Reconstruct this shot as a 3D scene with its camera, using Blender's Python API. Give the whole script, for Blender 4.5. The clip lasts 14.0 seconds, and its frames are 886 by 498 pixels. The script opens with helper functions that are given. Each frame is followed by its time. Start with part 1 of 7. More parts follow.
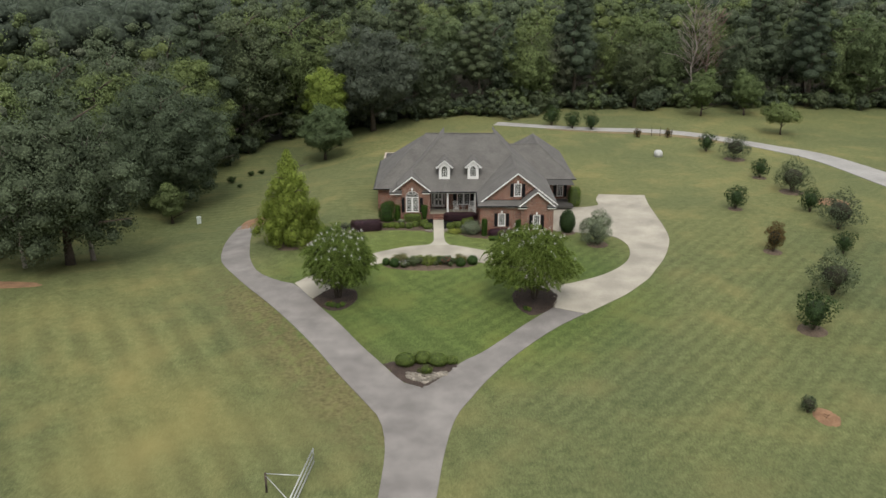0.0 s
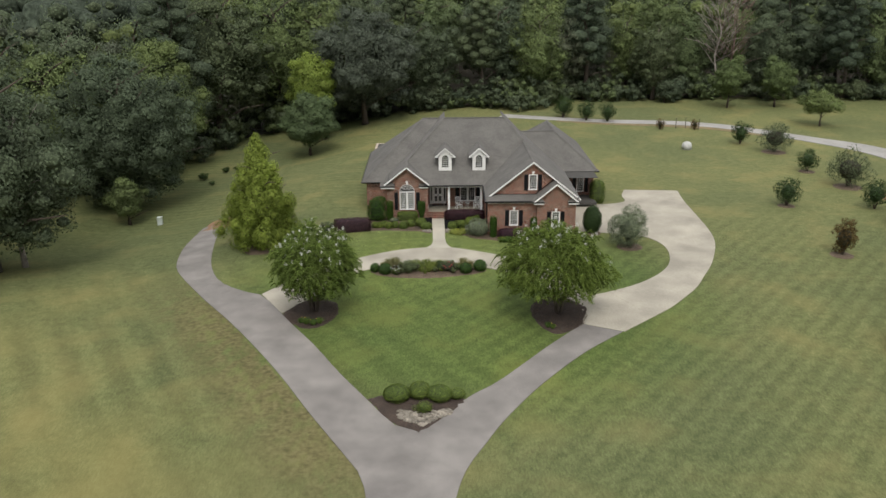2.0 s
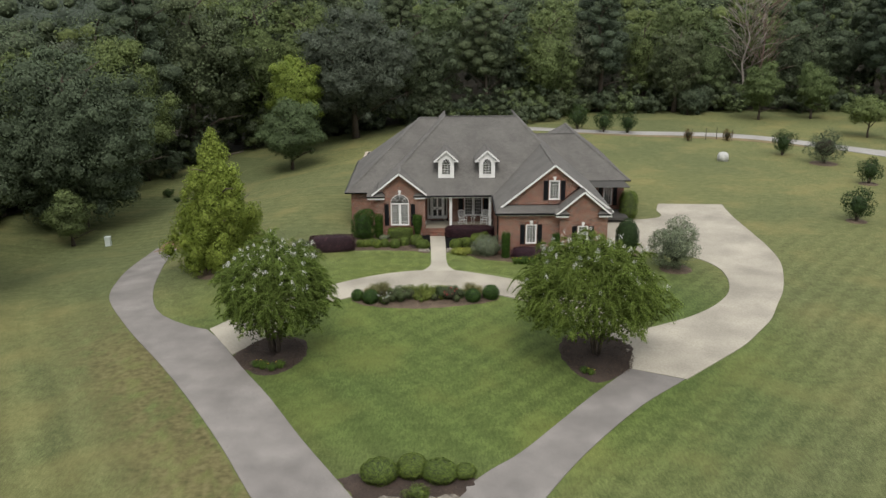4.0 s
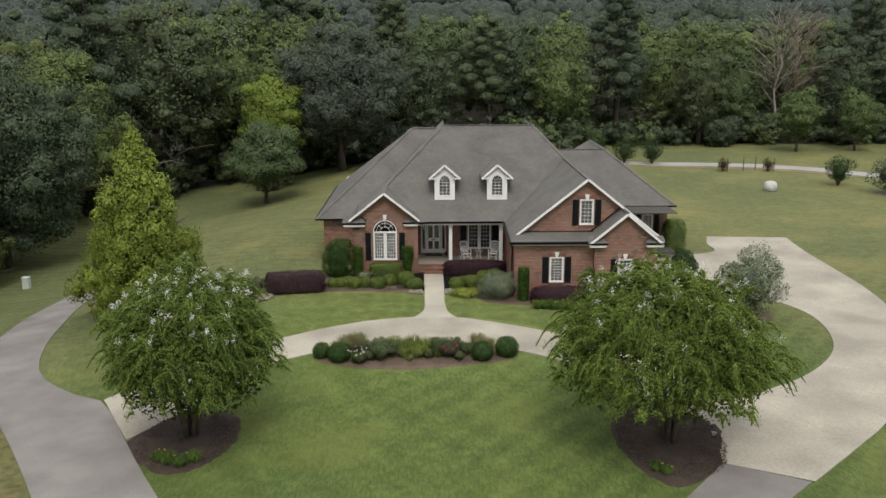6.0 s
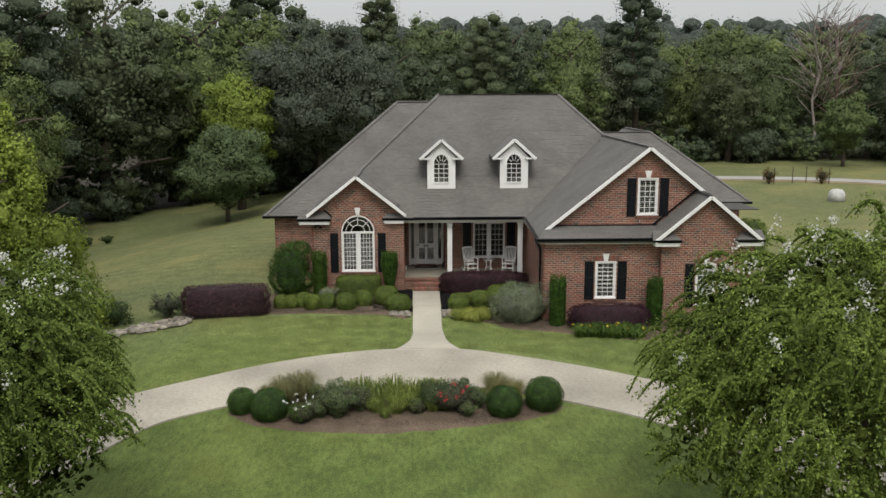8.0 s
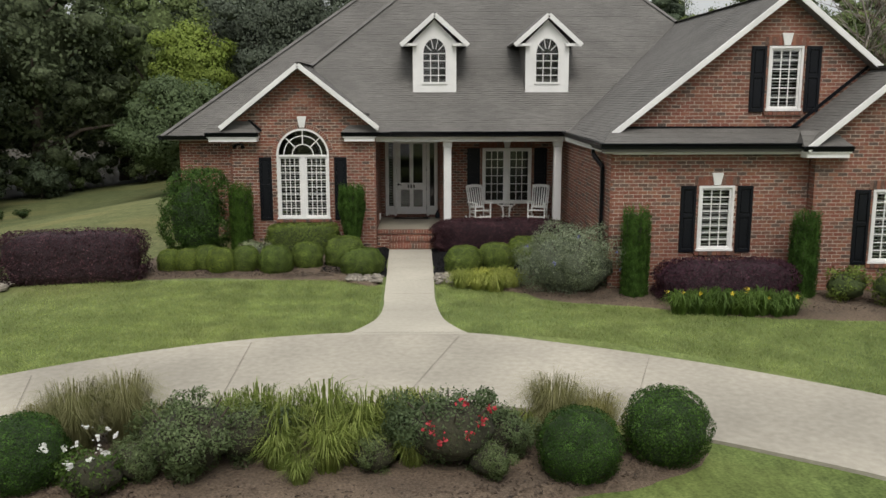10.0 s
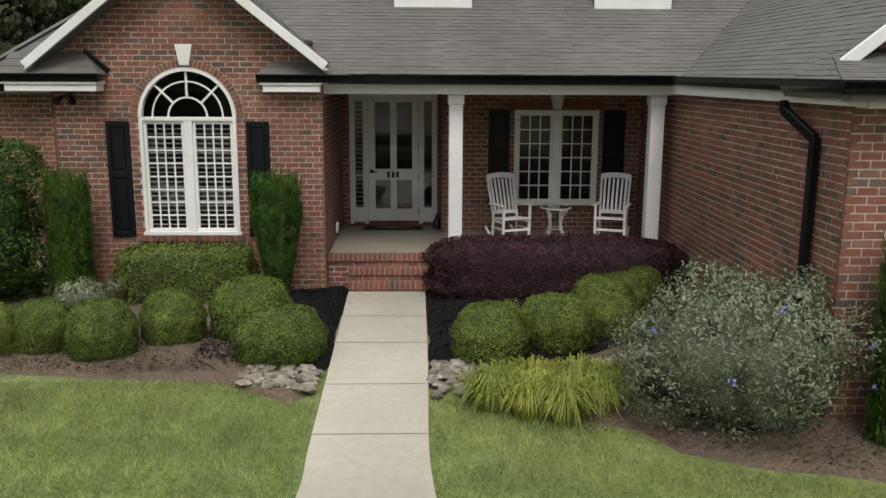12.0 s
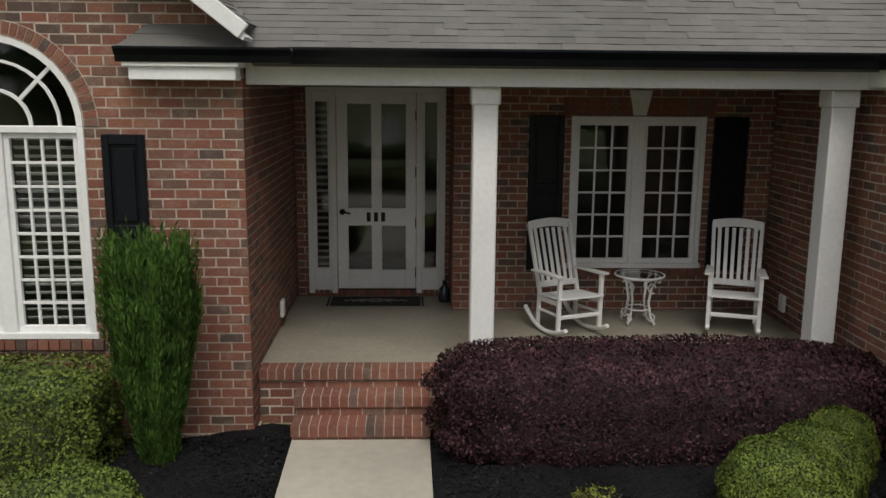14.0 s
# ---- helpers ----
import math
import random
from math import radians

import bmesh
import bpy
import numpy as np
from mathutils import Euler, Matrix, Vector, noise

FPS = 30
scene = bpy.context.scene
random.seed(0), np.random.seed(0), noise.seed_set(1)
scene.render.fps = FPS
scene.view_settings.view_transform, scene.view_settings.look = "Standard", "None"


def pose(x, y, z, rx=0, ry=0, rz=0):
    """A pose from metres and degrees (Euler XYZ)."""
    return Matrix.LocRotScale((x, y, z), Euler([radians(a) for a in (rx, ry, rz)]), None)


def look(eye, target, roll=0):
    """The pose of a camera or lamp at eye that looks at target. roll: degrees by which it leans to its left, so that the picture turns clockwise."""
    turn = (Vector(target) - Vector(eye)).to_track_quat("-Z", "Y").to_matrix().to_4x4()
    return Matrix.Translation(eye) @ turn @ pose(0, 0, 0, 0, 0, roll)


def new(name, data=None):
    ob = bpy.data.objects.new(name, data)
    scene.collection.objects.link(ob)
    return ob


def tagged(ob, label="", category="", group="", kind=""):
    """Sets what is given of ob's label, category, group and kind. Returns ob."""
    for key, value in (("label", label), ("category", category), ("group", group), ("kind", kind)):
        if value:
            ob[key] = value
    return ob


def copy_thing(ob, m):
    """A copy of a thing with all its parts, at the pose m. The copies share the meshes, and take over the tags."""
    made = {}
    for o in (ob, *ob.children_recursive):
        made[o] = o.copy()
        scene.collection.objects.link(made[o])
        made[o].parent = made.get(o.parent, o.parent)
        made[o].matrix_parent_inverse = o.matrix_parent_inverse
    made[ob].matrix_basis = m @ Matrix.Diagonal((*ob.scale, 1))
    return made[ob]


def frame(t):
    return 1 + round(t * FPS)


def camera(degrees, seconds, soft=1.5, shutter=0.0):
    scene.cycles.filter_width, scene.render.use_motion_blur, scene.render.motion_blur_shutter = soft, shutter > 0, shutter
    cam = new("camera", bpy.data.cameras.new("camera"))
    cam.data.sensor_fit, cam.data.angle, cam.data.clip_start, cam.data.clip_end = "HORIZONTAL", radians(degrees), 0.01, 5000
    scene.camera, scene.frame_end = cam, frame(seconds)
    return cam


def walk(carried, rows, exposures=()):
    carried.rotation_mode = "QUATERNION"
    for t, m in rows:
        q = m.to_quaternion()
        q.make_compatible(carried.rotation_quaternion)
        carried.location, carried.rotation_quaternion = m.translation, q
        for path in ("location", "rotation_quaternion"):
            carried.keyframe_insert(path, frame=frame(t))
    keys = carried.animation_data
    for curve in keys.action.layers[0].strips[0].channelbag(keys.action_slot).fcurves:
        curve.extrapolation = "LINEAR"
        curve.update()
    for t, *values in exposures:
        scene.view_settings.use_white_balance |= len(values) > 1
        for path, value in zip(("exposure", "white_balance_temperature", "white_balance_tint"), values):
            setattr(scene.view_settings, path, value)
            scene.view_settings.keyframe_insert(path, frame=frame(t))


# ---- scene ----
cam = camera(55.0, 14.0)
PATH = [
    (0, (-0.607, -8.543, 29.691), (69.970, 0.173, -0.465)),
    (0.5, (-0.714, -5.152, 28.107), (70.229, 0.257, -0.511)),
    (1, (-0.768, -1.707, 26.707), (70.412, 0.260, -0.570)),
    (1.5, (-0.784, 1.747, 25.410), (70.549, 0.240, -0.614)),
    (2, (-0.780, 5.174, 24.134), (70.619, 0.229, -0.641)),
    (2.5, (-0.775, 8.561, 22.830), (70.660, 0.220, -0.672)),
    (3, (-0.772, 11.915, 21.482), (71.065, 0.216, -0.683)),
    (3.5, (-0.769, 15.248, 20.111), (71.837, 0.231, -0.688)),
    (4, (-0.756, 18.587, 18.749), (72.788, 0.258, -0.706)),
    (4.5, (-0.729, 21.967, 17.422), (73.780, 0.274, -0.732)),
    (5, (-0.686, 25.418, 16.140), (74.727, 0.258, -0.758)),
    (5.5, (-0.631, 28.948, 14.896), (75.597, 0.212, -0.780)),
    (6, (-0.577, 32.524, 13.659), (76.406, 0.176, -0.816)),
    (6.5, (-0.534, 36.085, 12.397), (77.255, 0.200, -0.880)),
    (7, (-0.501, 39.598, 11.121), (78.194, 0.252, -0.947)),
    (7.5, (-0.473, 43.059, 9.853), (78.914, 0.272, -1.045)),
    (8, (-0.446, 46.461, 8.588), (79.451, 0.246, -1.169)),
    (8.5, (-0.413, 49.760, 7.273), (80.078, 0.193, -1.292)),
    (9, (-0.362, 52.950, 5.956), (80.249, 0.126, -1.434)),
    (9.5, (-0.286, 56.115, 4.882), (80.042, 0.078, -1.530)),
    (10, (-0.195, 59.257, 4.196), (79.856, 0.051, -1.539)),
    (10.5, (-0.109, 62.276, 3.820), (79.722, 0.005, -1.497)),
    (11, (-0.046, 65.059, 3.586), (79.467, -0.093, -1.468)),
    (11.5, (-0.009, 67.573, 3.398), (78.968, -0.221, -1.487)),
    (12, (0.020, 69.889, 3.234), (78.575, -0.275, -1.525)),
    (12.5, (0.039, 71.915, 3.043), (78.809, -0.225, -1.575)),
    (13, (0.026, 73.527, 3.006), (78.965, -0.182, -1.730)),
    (13.5, (-0.013, 74.747, 2.963), (79.219, -0.266, -1.909)),
    (14, (-0.059, 75.628, 2.973), (79.236, -0.499, -2.081)),
]
walk(cam, [(t, pose(*eye, *turn)) for t, eye, turn in PATH], [(0.0, 0.0), (9.0, 0.0), (12.0, 0.02), (14.0, -0.13)])
# ---- world and light ----
SUN_EL, SUN_AZ = radians(52), radians(177)
world = bpy.data.worlds.new("sky")
scene.world = world
world.use_nodes = True
wn, wl = world.node_tree.nodes, world.node_tree.links
wn.clear()
w_out, w_bg = wn.new("ShaderNodeOutputWorld"), wn.new("ShaderNodeBackground")
w_sky = wn.new("ShaderNodeTexSky")
w_sky.sky_type, w_sky.sun_disc = "NISHITA", False
w_sky.sun_elevation, w_sky.sun_rotation = SUN_EL, SUN_AZ
w_sky.air_density, w_sky.dust_density = 1.5, 4.0
w_mix = wn.new("ShaderNodeMix")
w_mix.data_type = "RGBA"
w_mix.inputs[0].default_value = 0.9
# overcast: the cloud cover is brighter overhead than at the horizon
w_tc, w_xyz, w_ramp = wn.new("ShaderNodeTexCoord"), wn.new("ShaderNodeSeparateXYZ"), wn.new("ShaderNodeValToRGB")
wl.new(w_tc.outputs["Generated"], w_xyz.inputs[0])
wl.new(w_xyz.outputs["Z"], w_ramp.inputs[0])
w_ramp.color_ramp.elements[0].color = (0.44, 0.452, 0.462, 1)
w_ramp.color_ramp.elements[1].color = (1.05, 1.06, 1.05, 1)
w_gain = wn.new("ShaderNodeVectorMath")
w_gain.operation = "SCALE"
w_gain.inputs["Scale"].default_value = 7.4
wl.new(w_ramp.outputs[0], w_gain.inputs[0])
wl.new(w_gain.outputs[0], w_mix.inputs[7])
wl.new(w_sky.outputs[0], w_mix.inputs[6])
wl.new(w_mix.outputs[2], w_bg.inputs[0])
w_bg.inputs[1].default_value = 0.165
wl.new(w_bg.outputs[0], w_out.inputs[0])
sun = new("sun", bpy.data.lights.new("sun", "SUN"))
sun.data.energy, sun.data.angle, sun.data.color = 1.9, radians(24), (1.0, 0.96, 0.9)
sun.matrix_world = look((0, 0, 60), (0 - 60 * math.cos(SUN_EL) * 0.05, 60 * math.cos(SUN_EL) * 0.9, 60 - 60 * math.sin(SUN_EL)))


# ---- ground height ----
def ease(a, b, v):
    v = min(1.0, max(0.0, (v - a) / (b - a)))
    return v * v * (3 - 2 * v)


def G(x, y):
    z = -0.035 * max(0, 74 - y) if y > 30 else -1.54 - 0.01 * (30 - max(y, -60))
    z = min(z, -0.12 * ease(80, 75, y) - 0.012 * max(0, 75 - y))
    z -= 4.4 * ease(-8, -36, x) * ease(56, 96, y)
    z -= 1.6 * ease(92, 125, y) * ease(5, -14, x) * (1 - ease(-16, -36, x))
    return z + 34 * ease(240, 620, y)


# ---- materials ----
def shader(name):
    m = bpy.data.materials.new(name)
    m.use_nodes = True
    return m, m.node_tree.nodes, m.node_tree.links, m.node_tree.nodes["Principled BSDF"]


def rgba(c, k=1.0):
    return (c[0] * k, c[1] * k, c[2] * k, 1)


def noise_at(n, l, scale, detail=3.0, stretch=None):
    tex, pos = n.new("ShaderNodeTexNoise"), n.new("ShaderNodeNewGeometry")
    tex.inputs["Scale"].default_value, tex.inputs["Detail"].default_value = scale, detail
    if stretch:
        mp = n.new("ShaderNodeMapping")
        mp.inputs["Scale"].default_value = stretch
        l.new(pos.outputs["Position"], mp.inputs[0])
        l.new(mp.outputs[0], tex.inputs["Vector"])
    else:
        l.new(pos.outputs["Position"], tex.inputs["Vector"])
    return tex


def ramp(n, l, source, stops):
    r = n.new("ShaderNodeValToRGB")
    while len(r.color_ramp.elements) < len(stops):
        r.color_ramp.elements.new(0.5)
    for e, (p, c) in zip(r.color_ramp.elements, stops):
        e.position, e.color = p, rgba(c)
    l.new(source, r.inputs[0])
    return r.outputs[0]


def mixed(n, l, kind, fac, a, b):
    m = n.new("ShaderNodeMix")
    m.data_type, m.blend_type = "RGBA", kind
    for s, v in ((0, fac), (6, a), (7, b)):
        if hasattr(v, "is_linked"):
            l.new(v, m.inputs[s])
        else:
            m.inputs[s].default_value = v
    return m.outputs[2]


def surf(name, c1, c2, scale=8.0, rough=0.8, bump=0.15, big=0.25, bigscale=0.6, rand="", spread=0.25, metal=0.0, translucent=0.0, dist=0.01, stretch=None, tint=False):
    """Two colours over fine grain, larger blotches, relief, and a random tone per piece."""
    m, n, l, p = shader(name)
    fine, blot = noise_at(n, l, scale, 4.0, stretch), noise_at(n, l, bigscale, 2.0)
    col = ramp(n, l, fine.outputs[0], [(0.3, c1), (0.7, c2)])
    tone = ramp(n, l, blot.outputs[0], [(0.3, (1 - big,) * 3), (0.7, (1 + big * 0.4,) * 3)])
    col = mixed(n, l, "MULTIPLY", 1.0, col, tone)
    if rand:
        src = n.new("ShaderNodeObjectInfo").outputs["Random"] if rand == "object" else n.new("ShaderNodeNewGeometry").outputs["Random Per Island"]
        col = mixed(n, l, "MULTIPLY", 1.0, col, ramp(n, l, src, [(0.0, (1 - spread,) * 3), (1.0, (1 + spread,) * 3)]))
    if tint:
        own = n.new("ShaderNodeObjectInfo").outputs["Random"]
        col = mixed(n, l, "MULTIPLY", 1.0, col, ramp(n, l, own, [(0.0, (0.84, 0.88, 0.90)), (0.5, (1.0, 1.0, 1.0)), (1.0, (1.12, 1.08, 0.92))]))
    l.new(col, p.inputs["Base Color"])
    p.inputs["Roughness"].default_value, p.inputs["Metallic"].default_value = rough, metal
    if bump:
        b = n.new("ShaderNodeBump")
        b.inputs["Strength"].default_value, b.inputs["Distance"].default_value = bump, dist
        l.new(fine.outputs[0], b.inputs["Height"])
        l.new(b.outputs[0], p.inputs["Normal"])
    if translucent:
        tr, mx = n.new("ShaderNodeBsdfTranslucent"), n.new("ShaderNodeMixShader")
        l.new(col, tr.inputs[0])
        mx.inputs[0].default_value = translucent
        l.new(p.outputs[0], mx.inputs[1])
        l.new(tr.outputs[0], mx.inputs[2])
        l.new(mx.outputs[0], n["Material Output"].inputs[0])
    return m


def brick_paint(name, rand):
    m, n, l, p = shader(name)
    src = n.new("ShaderNodeObjectInfo").outputs["Random"] if rand == "object" else n.new("ShaderNodeNewGeometry").outputs["Random Per Island"]
    col = ramp(n, l, src, [(0.0, (0.095, 0.066, 0.054)), (0.10, (0.15, 0.084, 0.060)), (0.25, (0.215, 0.092, 0.060)), (0.42, (0.255, 0.100, 0.064)),
                           (0.60, (0.215, 0.076, 0.052)), (0.76, (0.30, 0.135, 0.080)), (0.88, (0.25, 0.085, 0.058)), (0.95, (0.20, 0.12, 0.088)), (1.0, (0.125, 0.085, 0.070))])
    wash = noise_at(n, l, 11, 5.0)      # mortar smeared over the faces
    col = mixed(n, l, "MIX", ramp(n, l, wash.outputs[0], [(0.52, (0, 0, 0)), (0.80, (0.45,) * 3)]), col, (0.36, 0.27, 0.215, 1))
    fine = noise_at(n, l, 60, 4.0)
    col = mixed(n, l, "MULTIPLY", 1.0, col, ramp(n, l, fine.outputs[0], [(0.25, (0.65,) * 3), (0.75, (1.2,) * 3)]))
    blot = noise_at(n, l, 0.9, 3.0)
    col = mixed(n, l, "MULTIPLY", 1.0, col, ramp(n, l, blot.outputs[0], [(0.3, (0.8,) * 3), (0.7, (1.1,) * 3)]))
    col = mixed(n, l, "MULTIPLY", 1.0, col, (0.93, 0.93, 0.94, 1))
    l.new(col, p.inputs["Base Color"])
    p.inputs["Roughness"].default_value = 0.85
    b = n.new("ShaderNodeBump")
    b.inputs["Strength"].default_value, b.inputs["Distance"].default_value = 0.5, 0.004
    l.new(fine.outputs[0], b.inputs["Height"])
    l.new(b.outputs[0], p.inputs["Normal"])
    return m


def mapped(n, l, source, a, b):
    """A value between a and b brought to 0 to 1."""
    mr = n.new("ShaderNodeMapRange")
    mr.inputs[1].default_value, mr.inputs[2].default_value = a, b
    l.new(source, mr.inputs[0])
    return mr.outputs[0]


def lawn_paint():
    m, n, l, p = shader("lawn")
    fine = noise_at(n, l, 26, 6.0)
    col = ramp(n, l, fine.outputs[0], [(0.25, (0.068, 0.080, 0.032)), (0.5, (0.122, 0.138, 0.061)), (0.75, (0.180, 0.191, 0.093))])
    blades = noise_at(n, l, 9.0, 5.0, (1.0, 0.35, 1.0))
    col = mixed(n, l, "MULTIPLY", 1.0, col, ramp(n, l, blades.outputs[0], [(0.25, (0.72,) * 3), (0.75, (1.25,) * 3)]))
    pos = n.new("ShaderNodeNewGeometry")
    # mower passes: diagonal in the front island, along the slope elsewhere
    def passes(angle, wide, amount, col, within=None):
        mp = n.new("ShaderNodeMapping")
        mp.inputs["Rotation"].default_value = (0, 0, radians(angle))
        l.new(pos.outputs["Position"], mp.inputs[0])
        wv = n.new("ShaderNodeTexWave")
        wv.inputs["Scale"].default_value, wv.inputs["Distortion"].default_value, wv.inputs["Detail Scale"].default_value = 0.314 / wide, 1.6, 0.3
        wv.inputs["Detail"].default_value = 3.0
        l.new(mp.outputs[0], wv.inputs[0])
        fac = 1.0
        if within:
            far = n.new("ShaderNodeVectorMath")
            far.operation = "DISTANCE"
            far.inputs[1].default_value = (within[0], within[1], 0)
            l.new(pos.outputs["Position"], far.inputs[0])
            mr = n.new("ShaderNodeMapRange")
            mr.inputs[1].default_value, mr.inputs[2].default_value, mr.inputs[3].default_value, mr.inputs[4].default_value = within[2], within[3], 1, 0
            l.new(far.outputs["Value"], mr.inputs[0])
            fac = mr.outputs[0]
        return mixed(n, l, "MULTIPLY", fac, col, ramp(n, l, wv.outputs[1], [(0.2, (1 - amount,) * 3), (0.8, (1 + amount * 0.6,) * 3)]))
    col = passes(45, 1.3, 0.055, col, (-0.5, 60, 7, 16))
    col = passes(-38, 1.7, 0.04, col, (-0.5, 60, 7, 16))
    col = passes(40, 1.25, 0.085, col, (24, 58, 16, 34))
    col = passes(-31, 2.4, 0.10, col, (-18, 50, 12, 26))
    col = passes(-72, 1.2, 0.09, col, (-20, 110, 18, 34))
    col = passes(-24, 2.6, 0.08, col, (-34, 36, 22, 48))
    turf = noise_at(n, l, 1.5, 4.0)           # thicker and thinner turf
    col = mixed(n, l, "MULTIPLY", 1.0, col, ramp(n, l, turf.outputs[0], [(0.32, (0.83, 0.85, 0.80)), (0.68, (1.13, 1.11, 1.1))]))
    # rough, seldom mown grass along the outer side of the drive
    off = n.new("ShaderNodeVectorMath")
    off.operation = "DOT_PRODUCT"
    off.inputs[1].default_value = (-0.855, -0.52, 0)
    l.new(pos.outputs["Position"], off.inputs[0])
    band = ramp(n, l, mapped(n, l, off.outputs["Value"], -18.4, -12.6), [(0.0, (0, 0, 0)), (0.05, (1, 1, 1)), (0.5, (0.8,) * 3), (1.0, (0, 0, 0))])
    reach = n.new("ShaderNodeVectorMath")
    reach.operation = "DISTANCE"
    reach.inputs[1].default_value = (-13, 52, 0)
    l.new(pos.outputs["Position"], reach.inputs[0])
    band = mixed(n, l, "MULTIPLY", 1.0, band, mapped(n, l, reach.outputs["Value"], 22, 10))
    rough = noise_at(n, l, 1.3, 6.0, (1.0, 0.6, 1.0))
    band = mixed(n, l, "MULTIPLY", 1.0, band, ramp(n, l, rough.outputs[0], [(0.30, (0, 0, 0)), (0.55, (1, 1, 1))]))
    blot = noise_at(n, l, 0.22, 4.0)
    col = mixed(n, l, "MIX", ramp(n, l, blot.outputs[0], [(0.50, (0, 0, 0)), (0.72, (0.42,) * 3)]), col, (0.205, 0.182, 0.080, 1))
    far = n.new("ShaderNodeVectorMath")
    far.operation = "DISTANCE"
    far.inputs[1].default_value = (-30, 38, 0)
    l.new(pos.outputs["Position"], far.inputs[0])
    mr = n.new("ShaderNodeMapRange")
    mr.inputs[1].default_value, mr.inputs[2].default_value, mr.inputs[3].default_value, mr.inputs[4].default_value = 14, 34, 0.55, 0
    l.new(far.outputs["Value"], mr.inputs[0])
    dry = noise_at(n, l, 0.09, 3.0)
    patchy = mixed(n, l, "MULTIPLY", 1.0, ramp(n, l, dry.outputs[0], [(0.38, (0, 0, 0)), (0.66, (1, 1, 1))]), mr.outputs[0])
    col = mixed(n, l, "MIX", patchy, col, (0.235, 0.205, 0.082, 1))
    blot2 = noise_at(n, l, 0.055, 3.0)
    col = mixed(n, l, "MULTIPLY", 1.0, col, ramp(n, l, blot2.outputs[0], [(0.35, (0.82, 0.86, 0.85)), (0.65, (1.12, 1.08, 1.0))]))
    near = n.new("ShaderNodeVectorMath")      # the fed and watered lawn round the house is greener
    near.operation = "DISTANCE"
    near.inputs[1].default_value = (1.0, 65, 0)
    l.new(pos.outputs["Position"], near.inputs[0])
    mr2 = n.new("ShaderNodeMapRange")
    mr2.inputs[1].default_value, mr2.inputs[2].default_value, mr2.inputs[3].default_value, mr2.inputs[4].default_value = 13, 21, 1, 0
    l.new(near.outputs["Value"], mr2.inputs[0])
    col = mixed(n, l, "MULTIPLY", mr2.outputs[0], col, (0.79, 0.96, 0.64, 1))
    back = n.new("ShaderNodeVectorMath")      # paler, thinner grass behind the house
    back.operation = "DISTANCE"
    back.inputs[1].default_value = (22, 118, 0)
    l.new(pos.outputs["Position"], back.inputs[0])
    mr4 = n.new("ShaderNodeMapRange")
    mr4.inputs[1].default_value, mr4.inputs[2].default_value, mr4.inputs[3].default_value, mr4.inputs[4].default_value = 26, 52, 1, 0
    l.new(back.outputs["Value"], mr4.inputs[0])
    col = mixed(n, l, "MULTIPLY", mr4.outputs[0], col, (1.22, 1.16, 1.16, 1))
    front = n.new("ShaderNodeVectorMath")
    front.operation = "DISTANCE"
    front.inputs[1].default_value = (0, 78, 0)
    l.new(pos.outputs["Position"], front.inputs[0])
    mr3 = n.new("ShaderNodeMapRange")
    mr3.inputs[1].default_value, mr3.inputs[2].default_value, mr3.inputs[3].default_value, mr3.inputs[4].default_value = 6, 12, 1, 0
    l.new(front.outputs["Value"], mr3.inputs[0])
    col = mixed(n, l, "MULTIPLY", mr3.outputs[0], col, (1.45, 1.36, 1.62, 1))
    tuss = noise_at(n, l, 3.2, 5.0)
    col = mixed(n, l, "MIX", band, col, ramp(n, l, tuss.outputs[0], [(0.30, (0.078, 0.072, 0.032)), (0.55, (0.142, 0.126, 0.058)), (0.75, (0.18, 0.16, 0.08))]))
    l.new(col, p.inputs["Base Color"])
    p.inputs["Roughness"].default_value = 0.9
    p.inputs["Specular IOR Level"].default_value = 0.15
    b = n.new("ShaderNodeBump")
    b.inputs["Strength"].default_value, b.inputs["Distance"].default_value = 0.6, 0.03
    l.new(blades.outputs[0], b.inputs["Height"])
    l.new(b.outputs[0], p.inputs["Normal"])
    return m


def pane_paint():
    m, n, l, p = shader("window_glass")
    p.inputs["Base Color"].default_value = (0.9, 0.95, 0.95, 1)
    p.inputs["Roughness"].default_value = 0.02
    p.inputs["Transmission Weight"].default_value = 1.0
    p.inputs["IOR"].default_value = 1.45
    return m


LAWN = lawn_paint()
GLASS = pane_paint()
BRICK_ONE, BRICK_MANY = brick_paint("brick_piece", "object"), brick_paint("brick_many", "island")
MORTAR = surf("mortar", (0.36, 0.295, 0.24), (0.56, 0.475, 0.395), 14, 0.95, 0.4, 0.3, 0.8, dist=0.005)
SHINGLE_ONE = surf("shingle_piece", (0.086, 0.081, 0.075), (0.176, 0.167, 0.155), 220, 0.92, 0.4, 0.18, 0.7, "object", 0.09, dist=0.004)
SHINGLE_MANY = surf("shingle_many", (0.086, 0.081, 0.075), (0.176, 0.167, 0.155), 220, 0.92, 0.4, 0.18, 0.7, "island", 0.09, dist=0.004)
WHITE = surf("white_paint", (0.74, 0.735, 0.72), (0.81, 0.805, 0.79), 25, 0.45, 0.05, 0.10, 1.4)
BLIND = surf("pale_blind", (0.42, 0.42, 0.40), (0.50, 0.50, 0.48), 25, 0.6, 0.0, 0.1, 1.4)
BLACK = surf("black_gutter", (0.004, 0.005, 0.007), (0.008, 0.009, 0.012), 20, 0.28, 0.05, 0.2, 2.0)
SHUTTER = surf("black_shutter", (0.005, 0.006, 0.009), (0.010, 0.011, 0.014), 30, 0.35, 0.05, 0.2, 2.0)
